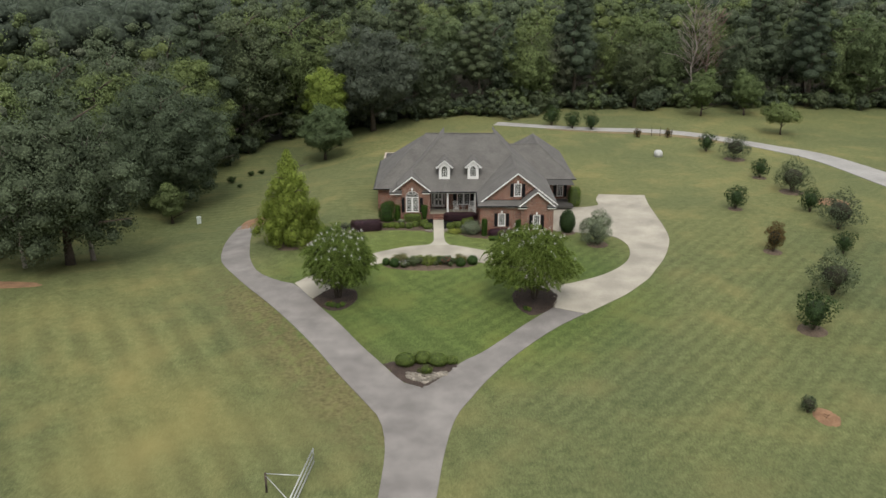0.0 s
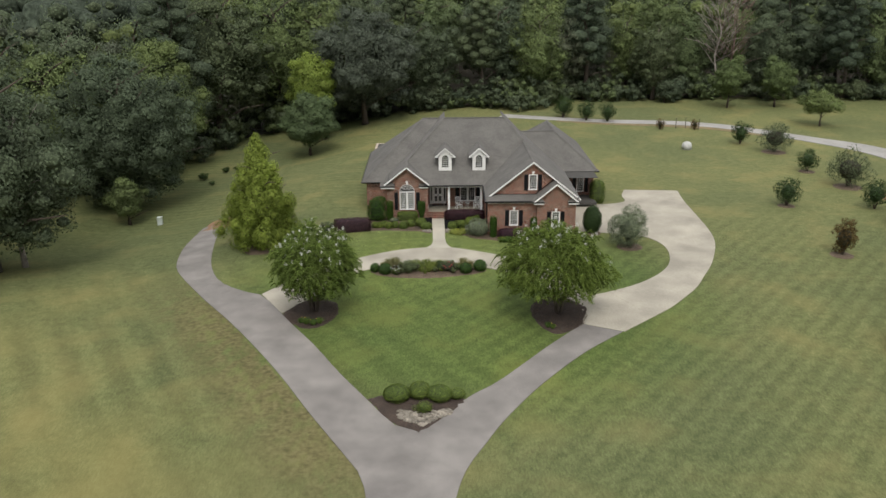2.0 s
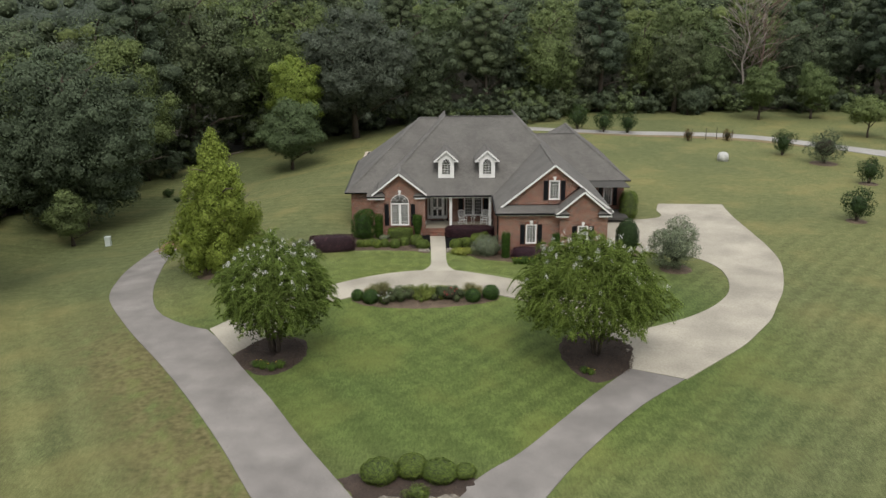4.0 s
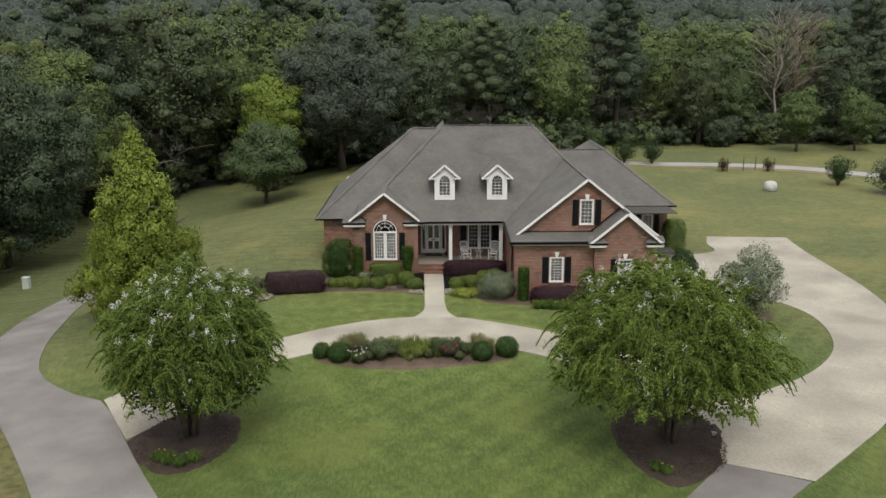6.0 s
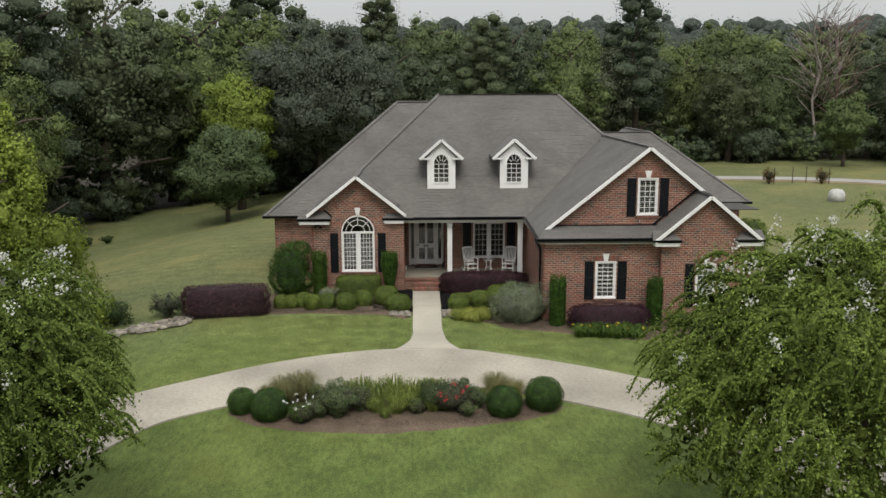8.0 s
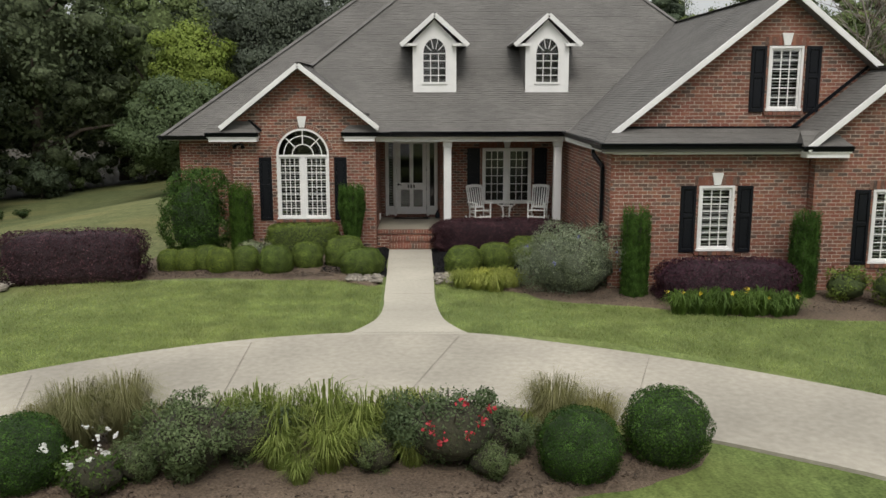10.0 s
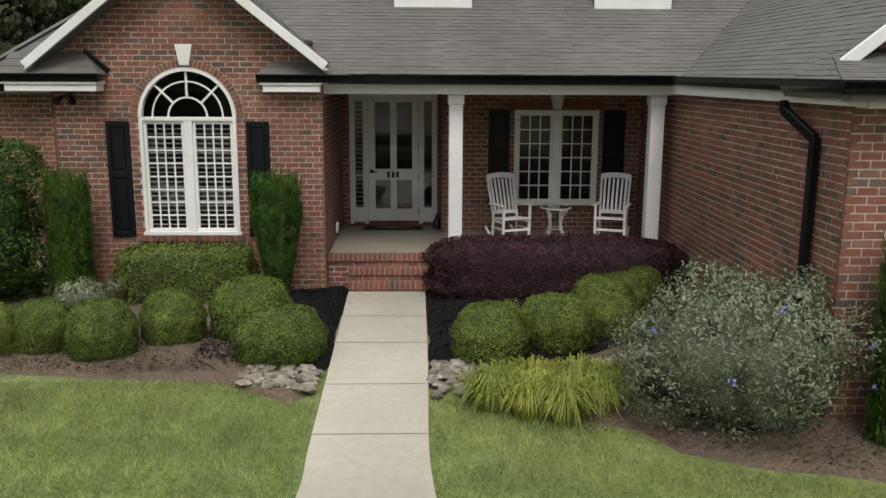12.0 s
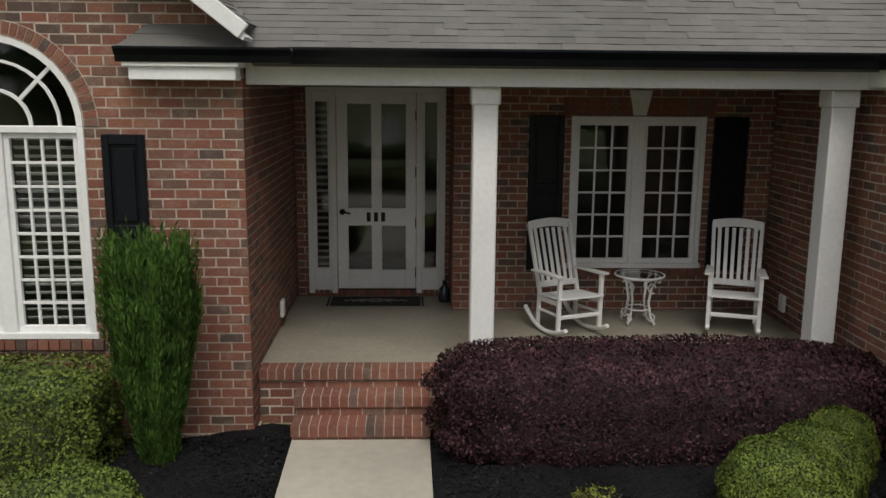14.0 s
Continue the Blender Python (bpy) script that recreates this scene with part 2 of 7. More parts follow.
CONCRETE = surf("pale_concrete", (0.40, 0.37, 0.305), (0.455, 0.42, 0.35), 12, 0.9, 0.12, 0.22, 0.4, dist=0.004)
DRIVECONC = surf("drive_concrete", (0.335, 0.305, 0.25), (0.42, 0.385, 0.32), 9, 0.9, 0.15, 0.28, 0.35, dist=0.004)
PORCHFLOOR = surf("porch_concrete", (0.30, 0.275, 0.215), (0.38, 0.35, 0.28), 20, 0.45, 0.1, 0.2, 1.2, dist=0.003)
ASPHALT = surf("worn_asphalt", (0.178, 0.164, 0.153), (0.266, 0.246, 0.231), 35, 0.95, 0.3, 0.28, 0.5, dist=0.006)
JOINT = surf("cut_joint", (0.22, 0.20, 0.165), (0.29, 0.265, 0.22), 20, 0.95, 0.1, 0.2, 1.0)
GRAVEL = surf("gravel_road", (0.26, 0.25, 0.235), (0.40, 0.385, 0.365), 18, 0.95, 0.4, 0.18, 0.3, dist=0.02)
# porch ceiling is out of view; near black only to deepen the porch's shade
CEILING = surf("dark_ceiling", (0.020, 0.016, 0.012), (0.040, 0.031, 0.023), 12, 0.6, 0.1, 0.2, 1.5)
for m in (BLACK, SHUTTER):      # little sheen
    m.node_tree.nodes["Principled BSDF"].inputs["Specular IOR Level"].default_value = 0.22
MULCH = surf("black_mulch", (0.006, 0.006, 0.007), (0.022, 0.021, 0.021), 35, 0.95, 1.0, 0.3, 2.0, dist=0.04)
MULCH.node_tree.nodes["Principled BSDF"].inputs["Specular IOR Level"].default_value = 0.08
BROWNMULCH = surf("brown_mulch", (0.075, 0.052, 0.035), (0.180, 0.132, 0.092), 30, 0.95, 1.0, 0.3, 1.5, dist=0.03)
DARKMULCH = surf("dark_mulch", (0.026, 0.018, 0.014), (0.085, 0.058, 0.044), 24, 0.95, 1.0, 0.3, 1.5, dist=0.04)
CLAY = surf("red_clay", (0.20, 0.105, 0.055), (0.30, 0.18, 0.10), 10, 0.95, 0.5, 0.3, 1.0, dist=0.02)
ROCK = surf("river_rock", (0.15, 0.13, 0.105), (0.29, 0.26, 0.215), 20, 0.85, 0.3, 0.2, 2.0, "island", 0.45, dist=0.006)
BARK = surf("bark", (0.045, 0.034, 0.026), (0.11, 0.085, 0.065), 14, 0.95, 0.8, 0.3, 2.0, stretch=(1, 1, 0.25), dist=0.02)
DEADWOOD = surf("dead_wood", (0.22, 0.19, 0.17), (0.34, 0.30, 0.27), 14, 0.9, 0.4, 0.2, 2.0, dist=0.02)
# room surfaces coloured dark, so the gloom behind the glass is partly painted
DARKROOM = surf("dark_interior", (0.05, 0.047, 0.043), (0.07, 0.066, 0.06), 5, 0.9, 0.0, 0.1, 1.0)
STEEL = surf("galvanised_steel", (0.42, 0.43, 0.42), (0.55, 0.56, 0.55), 30, 0.45, 0.05, 0.15, 2.0, metal=0.6)
RUBBER = surf("dark_mat", (0.010, 0.010, 0.012), (0.022, 0.021, 0.022), 80, 0.95, 0.4, 0.2, 3.0, dist=0.003)
MATLINE = surf("mat_pattern", (0.16, 0.15, 0.13), (0.22, 0.21, 0.19), 80, 0.95, 0.3, 0.2, 3.0, dist=0.003)


def leafy(name, c1, c2, spread=0.16, big=0.3, bigscale=0.35, tr=0.36, k=1.45):
    m = surf(name, [k * v for v in c1], [k * v for v in c2], 6.0, 0.6, 0.0, big, bigscale, "island", spread, translucent=tr, tint=True)
    m.node_tree.nodes["Principled BSDF"].inputs["Specular IOR Level"].default_value = 0.2
    return m


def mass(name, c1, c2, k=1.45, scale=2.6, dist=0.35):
    """Close foliage inside a crown: leaf clumps too fine to part, in relief. Shade inside is put into the colour."""
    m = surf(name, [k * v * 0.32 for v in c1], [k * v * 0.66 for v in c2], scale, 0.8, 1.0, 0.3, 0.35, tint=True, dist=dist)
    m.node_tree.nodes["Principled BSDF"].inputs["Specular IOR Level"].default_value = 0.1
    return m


# twigs coloured near black to paint in the shade inside shrubs
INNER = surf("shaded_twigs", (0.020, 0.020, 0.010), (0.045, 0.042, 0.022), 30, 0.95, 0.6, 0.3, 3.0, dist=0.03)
# oak, both greens and pine carry extra blue to paint in haze
TREE_TONES = {"oak": ((0.040, 0.053, 0.031), (0.070, 0.088, 0.052), 2.15), "grey_oak": ((0.046, 0.054, 0.039), (0.072, 0.084, 0.060), 2.3),
              "green": ((0.044, 0.061, 0.027), (0.082, 0.106, 0.048), 2.4), "light_green": ((0.062, 0.082, 0.030), (0.108, 0.136, 0.053), 2.1),
              "yellow_green": ((0.088, 0.122, 0.022), (0.162, 0.202, 0.043), 1.9), "pine": ((0.033, 0.045, 0.028), (0.058, 0.074, 0.046), 2.5)}
TREE_LEAF = {k: leafy(k + "_leaves", a, b, 0.10, k=c) for k, (a, b, c) in TREE_TONES.items()}
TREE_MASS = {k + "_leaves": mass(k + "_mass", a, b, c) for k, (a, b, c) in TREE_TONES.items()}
OAK, GREYOAK, GREEN, LIGHTGREEN, YELLOWGREEN, PINE = [TREE_LEAF[k] for k in ("oak", "grey_oak", "green", "light_green", "yellow_green", "pine")]
MYRTLE = leafy("myrtle_leaves", (0.066, 0.100, 0.018), (0.135, 0.185, 0.042), 0.16, 0.25, 1.2, 0.3, 1.7)
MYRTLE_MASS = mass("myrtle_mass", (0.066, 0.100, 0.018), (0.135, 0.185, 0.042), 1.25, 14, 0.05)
BOX = leafy("boxwood_leaves", (0.062, 0.092, 0.017), (0.150, 0.196, 0.042), 0.26, 0.22, 2.5, 0.15)
DARKSHRUB = leafy("dark_shrub_leaves", (0.022, 0.040, 0.013), (0.055, 0.088, 0.028), 0.35, 0.2, 2.0)
YEW = leafy("yew_leaves", (0.024, 0.054, 0.010), (0.070, 0.132, 0.025), 0.35, 0.2, 3.0)
PLUM = leafy("plum_leaves", (0.032, 0.015, 0.019), (0.105, 0.050, 0.058), 0.5, 0.25, 2.5)
PLUMBRIGHT = leafy("purple_leaves", (0.032, 0.013, 0.021), (0.082, 0.036, 0.050), 0.4, 0.25, 2.5)
SILVER = leafy("silver_leaves", (0.105, 0.128, 0.078), (0.205, 0.235, 0.150), 0.3, 0.2, 2.0, 0.2)
STRAP = leafy("strap_leaves", (0.150, 0.178, 0.032), (0.300, 0.318, 0.088), 0.25, 0.2, 2.0)
IRIS = leafy("iris_leaves", (0.085, 0.115, 0.020), (0.190, 0.220, 0.060), 0.25, 0.2, 2.0)
STRAPGREEN = leafy("green_strap_leaves", (0.045, 0.080, 0.015), (0.095, 0.150, 0.035), 0.3, 0.2, 2.0)
FEATHER = leafy("feather_grass", (0.12, 0.12, 0.045), (0.20, 0.19, 0.09), 0.25, 0.2, 2.0)
GRASS = leafy("grass_blades", (0.170, 0.212, 0.068), (0.235, 0.270, 0.105), 0.12, 0.42, 1.3, k=1.66)
RUST = leafy("rust_leaves", (0.065, 0.050, 0.016), (0.130, 0.080, 0.030), 0.4)


# shrub bodies coloured darker than their leaves, painting the shade in the gaps
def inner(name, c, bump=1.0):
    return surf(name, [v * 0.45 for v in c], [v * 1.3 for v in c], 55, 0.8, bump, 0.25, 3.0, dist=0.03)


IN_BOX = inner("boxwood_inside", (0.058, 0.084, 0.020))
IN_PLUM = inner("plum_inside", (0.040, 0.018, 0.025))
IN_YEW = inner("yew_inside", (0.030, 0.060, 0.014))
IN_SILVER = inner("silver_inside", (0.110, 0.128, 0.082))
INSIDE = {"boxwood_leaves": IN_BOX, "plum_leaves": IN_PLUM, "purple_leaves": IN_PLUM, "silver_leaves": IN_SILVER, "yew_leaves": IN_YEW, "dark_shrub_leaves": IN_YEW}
BLOOM = surf("white_bloom", (0.62, 0.62, 0.58), (0.75, 0.75, 0.72), 20, 0.8, 0.0, 0.1, 3.0, translucent=0.3)
REDBLOOM = surf("red_bloom", (0.40, 0.02, 0.03), (0.55, 0.05, 0.07), 20, 0.7, 0.0, 0.1, 3.0)
YELLOWBLOOM = surf("yellow_bloom", (0.60, 0.45, 0.03), (0.70, 0.55, 0.06), 20, 0.7, 0.0, 0.1, 3.0)
BLUEBLOOM = surf("blue_bloom", (0.16, 0.17, 0.42), (0.22, 0.24, 0.5), 20, 0.7, 0.0, 0.1, 3.0)


# ---- mesh helpers ----
class Geo:
    """Collects vertices and faces, then makes one mesh object of them."""

    def __init__(self):
        self.v, self.f, self.m = [], [], []

    def add(self, verts, faces, mi=0):
        o = len(self.v)
        self.v += [tuple(p) for p in verts]
        self.f += [tuple(o + i for i in f) for f in faces]
        self.m += [mi] * len(faces)

    def box(self, x0, x1, y0, y1, z0, z1, mi=0):
        self.add([(x, y, z) for x in (x0, x1) for y in (y0, y1) for z in (z0, z1)],
                 [(0, 1, 3, 2), (4, 6, 7, 5), (0, 4, 5, 1), (2, 3, 7, 6), (0, 2, 6, 4), (1, 5, 7, 3)], mi)

    def bar(self, a, b, w, d, mi=0, up=(0, 0, 1)):
        """A bar of rectangular section from a to b."""
        a, b = Vector(a), Vector(b)
        ax = (b - a).normalized()
        s = ax.cross(Vector(up))
        s = s.normalized() if s.length > 1e-4 else Vector((1, 0, 0))
        u = s.cross(ax)
        pts = [p + s * (i * w / 2) + u * (j * d / 2) for p in (a, b) for i, j in ((-1, -1), (1, -1), (1, 1), (-1, 1))]
        self.add(pts, [(3, 2, 1, 0), (4, 5, 6, 7), (0, 1, 5, 4), (1, 2, 6, 5), (2, 3, 7, 6), (3, 0, 4, 7)], mi)

    def tube(self, pts, radii, sides=7, mi=0, cap=True):
        pts = [Vector(p) for p in pts]
        rings = []
        for i, p in enumerate(pts):
            t = (pts[min(i + 1, len(pts) - 1)] - pts[max(i - 1, 0)]).normalized()
            s = t.cross(Vector((0.13, 0.27, 1) if abs(t.z) < 0.95 else (1, 0.2, 0))).normalized()
            u = s.cross(t)
            r = radii[i] if hasattr(radii, "__len__") else radii
            rings.append([p + (s * math.cos(k * 2 * math.pi / sides) + u * math.sin(k * 2 * math.pi / sides)) * r for k in range(sides)])
        faces = [(i * sides + k, i * sides + (k + 1) % sides, (i + 1) * sides + (k + 1) % sides, (i + 1) * sides + k) for i in range(len(pts) - 1) for k in range(sides)]
        if cap:
            faces += [tuple(range(sides))[::-1], tuple((len(pts) - 1) * sides + k for k in range(sides))]
        self.add([q for r in rings for q in r], faces, mi)

    def extrude(self, outline, d, mi=0):
        """A flat outline (3D points) pushed along the vector d."""
        n, d = len(outline), Vector(d)
        vs = [Vector(p) for p in outline]
        self.add(vs + [p + d for p in vs], [tuple(range(n))[::-1], tuple(range(n, 2 * n))] + [(i, (i + 1) % n, n + (i + 1) % n, n + i) for i in range(n)], mi)

    def make(self, name, mats, parent=None, label="", bevel=0.0, smooth=False, weld=False):
        me = bpy.data.meshes.new(name)
        me.from_pydata(self.v, [], self.f)
        for m in (mats if isinstance(mats, (list, tuple)) else [mats]):
            me.materials.append(m)
        me.polygons.foreach_set("material_index", self.m)
        bm = bmesh.new()
        bm.from_mesh(me)
        if weld:
            bmesh.ops.remove_doubles(bm, verts=bm.verts, dist=0.0005)
        bmesh.ops.recalc_face_normals(bm, faces=bm.faces)
        bm.to_mesh(me)
        bm.free()
        if smooth:
            me.polygons.foreach_set("use_smooth", [True] * len(me.polygons))
        me.update()
        ob = new(name, me)
        ob.parent = parent
        if bevel:
            mod = ob.modifiers.new("bevel", "BEVEL")
            mod.width, mod.segments, mod.limit_method, mod.angle_limit = bevel, 1, "ANGLE", radians(40)
        if label:
            ob["label"] = label
        return ob


def cards(name, quads, mats, parent=None, label="", idx=None, normals=None):
    """One mesh of loose quads from an array (n, 4, 3)."""
    q = np.ascontiguousarray(quads, dtype=np.float32)
    n = len(q)
    if normals is not None:      # every card's front looks the way of its clump
        face = np.cross(q[:, 1] - q[:, 0], q[:, 2] - q[:, 0])
        flat = normals if normals.ndim == 2 else normals.mean(axis=1)
        turn = np.sum(face * flat, axis=1) < 0
        q[turn] = q[turn][:, ::-1]
        if normals.ndim == 3:
            normals = normals.copy()
            normals[turn] = normals[turn][:, ::-1]
    me = bpy.data.meshes.new(name)
    me.vertices.add(n * 4)
    me.vertices.foreach_set("co", q.reshape(-1))
    me.loops.add(n * 4)
    me.loops.foreach_set("vertex_index", np.arange(n * 4, dtype=np.int32))
    me.polygons.add(n)
    me.polygons.foreach_set("loop_start", np.arange(0, n * 4, 4, dtype=np.int32))
    for m in (mats if isinstance(mats, (list, tuple)) else [mats]):
        me.materials.append(m)
    if idx is not None:
        me.polygons.foreach_set("material_index", np.asarray(idx, dtype=np.int32))
    me.update(calc_edges=True)
    if normals is not None:      # soft shading by the clump that a leaf belongs to
        me.polygons.foreach_set("use_smooth", np.ones(n, dtype=bool))
        vn = np.asarray(normals, dtype=np.float32)
        me.normals_split_custom_set_from_vertices((vn if vn.ndim == 3 else np.repeat(vn, 4, axis=0)).reshape(-1, 3).tolist())
    ob = new(name, me)
    ob.parent = parent
    if label:
        ob["label"] = label
    return ob


def thing(name, label, category, group="", at=(0, 0, 0), kind=""):
    ob = tagged(new(name), label, category, group, kind)
    ob.location = at
    ob.empty_display_size = 0.2
    return ob


# ---- leaves ----
def unit(a):
    return a / np.maximum(1e-6, np.linalg.norm(a, axis=-1, keepdims=True))


def leaves(rng, c, nrm, size, aspect=0.5, jitter=0.7, droop=0.0):
    """Diamond leaves at points c with normals about nrm; droop turns them to hang."""
    n = len(c)
    nn = unit(nrm + jitter * rng.normal(size=(n, 3)))
    t = rng.normal(size=(n, 3))
    t[:, 2] -= droop * 2
    t = unit(t - nn * np.sum(t * nn, axis=1, keepdims=True))
    b = np.cross(nn, t)
    s = (size * rng.uniform(0.6, 1.3, (n, 1)))
    t, b = t * s * 0.5, b * s * 0.5 * aspect
    return np.stack([c - t, c - b, c + t, c + b], axis=1)


def shell(rng, blobs, n, inner=0.6, flat_under=True):
    """Points and normals in the outer shells of ellipsoids (cx, cy, cz, rx, ry, rz), few of them inside another one."""
    bl = np.array(blobs, dtype=float)
    area = (bl[:, 3] * bl[:, 4] + bl[:, 4] * bl[:, 5] + bl[:, 3] * bl[:, 5])
    k = rng.choice(len(bl), size=n, p=area / area.sum())
    d = unit(rng.normal(size=(n, 3)))
    r = rng.uniform(inner, 1.0, (n, 1)) + np.abs(rng.normal(size=(n, 1))) * 0.13
    p = bl[k, :3] + d * r * bl[k, 3:]
    keep = np.ones(n, bool)
    for i in range(len(bl)):
        q = (p - bl[i, :3]) / bl[i, 3:]
        keep &= ~((np.sum(q * q, axis=1) < 0.45) & (k != i))
    return p[keep], unit(d / bl[k, 3:])[keep]


def cores(bl, k=0.8, sides=7, rings=4):
    """The close twigs and leaves inside each clump, as quads with their normals."""
    b = np.array(bl, dtype=float)
    th, ph = np.arange(sides + 1) * 2 * np.pi / sides, np.linspace(0.12, np.pi - 0.12, rings + 1)
    d = np.stack([np.sin(ph)[:, None] * np.cos(th), np.sin(ph)[:, None] * np.sin(th), np.cos(ph)[:, None] * np.ones(sides + 1)], 2)
    q = np.stack([d[:-1, :-1], d[1:, :-1], d[1:, 1:], d[:-1, 1:]], 2).reshape(-1, 4, 3)
    pts = b[:, None, None, :3] + q[None] * b[:, None, None, 3:6] * k
    nr = unit(q[None] / b[:, None, None, 3:6])
    return pts.reshape(-1, 4, 3), nr.reshape(-1, 4, 3)


def both(a, b):
    """Leaf normals (n, 3) and core normals (m, 4, 3) in one array."""
    return np.concatenate([np.repeat(a[:, None, :], 4, axis=1), b])


def lumps(rng, centre, radii, n, size):
    """Smaller ellipsoids scattered over a crown's ellipsoid."""
    d = unit(rng.normal(size=(n, 3)))
    r = rng.uniform(0.45, 0.98, (n, 1))
    c = np.array(centre) + d * r * np.array(radii)
    s = rng.uniform(0.5, 1.35, (n, 1)) * size
    return np.hstack([c, s, s, s * 0.8])


# ---- ground, drives and beds ----
def ground_sheet():
    def lines(a, b, step, far):
        mid = list(np.arange(a, b + 0.01, step))
        return [a - d for d in far[::-1]] + mid + [b + d for d in far]
    far = [3, 7, 13, 22, 35, 55, 85, 130, 190, 270, 370, 500, 700, 1000, 1500, 2200]
    xs, ys = lines(-60, 75, 1.0, far), lines(15, 145, 1.0, far)
    g = Geo()
    g.v = [(x, y, G(x, y)) for y in ys for x in xs]
    w = len(xs)
    g.f = [(j * w + i, j * w + i + 1, (j + 1) * w + i + 1, (j + 1) * w + i) for j in range(len(ys) - 1) for i in range(w - 1)]
    g.m = [0] * len(g.f)
    return tagged(g.make("ground", LAWN, smooth=True), "mown green lawn with mower stripes and dry patches", "lawn", kind="structure")


def along(pts, n):
    """n + 1 points at even steps along a smooth line through pts."""
    p = [Vector((*q, 0)) for q in pts]
    p = [p[0] * 2 - p[1]] + p + [p[-1] * 2 - p[-2]]
    fine = []
    for i in range(1, len(p) - 2):
        for k in range(12):
            t = k / 12
            a, b, c, d = p[i - 1], p[i], p[i + 1], p[i + 2]
            fine.append(0.5 * (2 * b + (c - a) * t + (2 * a - 5 * b + 4 * c - d) * t * t + (3 * b - a - 3 * c + d) * t ** 3))
    fine.append(p[-2])
    cum = [0.0]
    for a, b in zip(fine, fine[1:]):
        cum.append(cum[-1] + (b - a).length)
    out, j = [], 0
    for k in range(n + 1):
        s = cum[-1] * k / n
        while j < len(fine) - 2 and cum[j + 1] < s:
            j += 1
        f = (s - cum[j]) / max(1e-6, cum[j + 1] - cum[j])
        out.append(fine[j].lerp(fine[j + 1], min(1, f)))
    return out


def strip(name, left, right, mat, label, category, n=60, across=8, lift=0.04, seams=(), parent=None):
    """A paved strip between two edge lines, laid on the ground with a thin edge."""
    a, b = along(left, n), along(right, n)
    g = Geo()
    rows = []
    for p, q in zip(a, b):
        row = []
        for k in range(across + 1):
            w = p.lerp(q, k / across)
            row.append((w.x, w.y, G(w.x, w.y) + lift))
        row = [(row[0][0], row[0][1], row[0][2] - 0.12)] + row + [(row[-1][0], row[-1][1], row[-1][2] - 0.12)]
        rows.append(row)
    w = across + 3
    g.v = [p for r in rows for p in r]
    g.f = [(j * w + i, j * w + i + 1, (j + 1) * w + i + 1, (j + 1) * w + i) for j in range(n) for i in range(w - 1)]
    g.m = [0] * len(g.f)
    return tagged(g.make(name, mat, parent), label, category, kind="structure" if parent is None else "")


def patch(name, outline, mat, label, category, lift=0.03, rings=8, mound=0.06, wobble=0.12, seed=1):
    """A planting bed: a slightly mounded, uneven disc within an outline."""
    rng = random.Random(seed)
    o = along(outline + outline[:1], 48)[:-1]
    c = sum(o, Vector()) / len(o)
    g = Geo()
    n = len(o)
    for k in range(rings, 0, -1):
        for p in o:
            w = c.lerp(p, k / rings)
            w = w + Vector((rng.uniform(-1, 1), rng.uniform(-1, 1), 0)) * wobble * 0.5
            z = G(w.x, w.y) + (lift + mound * (1 - (k / rings) ** 2) + rng.uniform(-0.015, 0.02) if k < rings else -0.02)
            g.v.append((w.x, w.y, z))
    g.v.append((c.x, c.y, G(c.x, c.y) + lift + mound))
    g.f = [(k * n + i, k * n + (i + 1) % n, (k + 1) * n + (i + 1) % n, (k + 1) * n + i) for k in range(rings - 1) for i in range(n)]
    g.f += [((rings - 1) * n + i, (rings - 1) * n + (i + 1) % n, rings * n) for i in range(n)]
    g.m = [0] * len(g.f)
    return tagged(g.make(name, mat, smooth=True), label, category, kind="structure")


ground_sheet()
strip("driveway", [(-6.5, -60), (-5.2, -20), (-4.6, 10), (-4.4, 28), (-4.2, 33.8), (-4.05, 38.4), (-4.6, 42), (-6.0, 44.6), (-8.2, 48.4), (-10.4, 52.4), (-12.9, 56.5), (-15.4, 60.3), (-18.7, 65.1), (-22.0, 71.0), (-23.3, 75.6), (-24.0, 81), (-24.2, 87.5)],
      [(-3.0, -60), (-1.7, -20), (-1.1, 10), (-0.9, 28), (-0.75, 33.8), (-0.4, 38.4), (-0.6, 42.5), (-1.75, 46.0), (-3.2, 46.9), (-4.9, 49.6), (-6.85, 52.8), (-8.9, 56.5), (-10.9, 59.7), (-13.8, 64.5), (-15.6, 65.6), (-17.9, 68.0), (-19.6, 72.4), (-20.8, 78), (-21.6, 83), (-22.0, 87.5)],
      ASPHALT, "worn grey asphalt driveway forking before the lawn", "driveway", 110)
strip("driveway", [(-0.75, 34.5), (-0.9, 40), (-1.4, 44.5), (-1.7, 46.2), (1.24, 49.8), (3.1, 51.6), (6.8, 56.2), (9.45, 59.25)], [(-0.74, 33.8), (-0.2, 38.3), (0.6, 42.2), (1.9, 45.0), (3.3, 47.6), (5.7, 51.2), (9.0, 55.2), (12.0, 58.0)],
      ASPHALT, "worn grey asphalt driveway leading to pale concrete", "driveway", 60, lift=0.036)
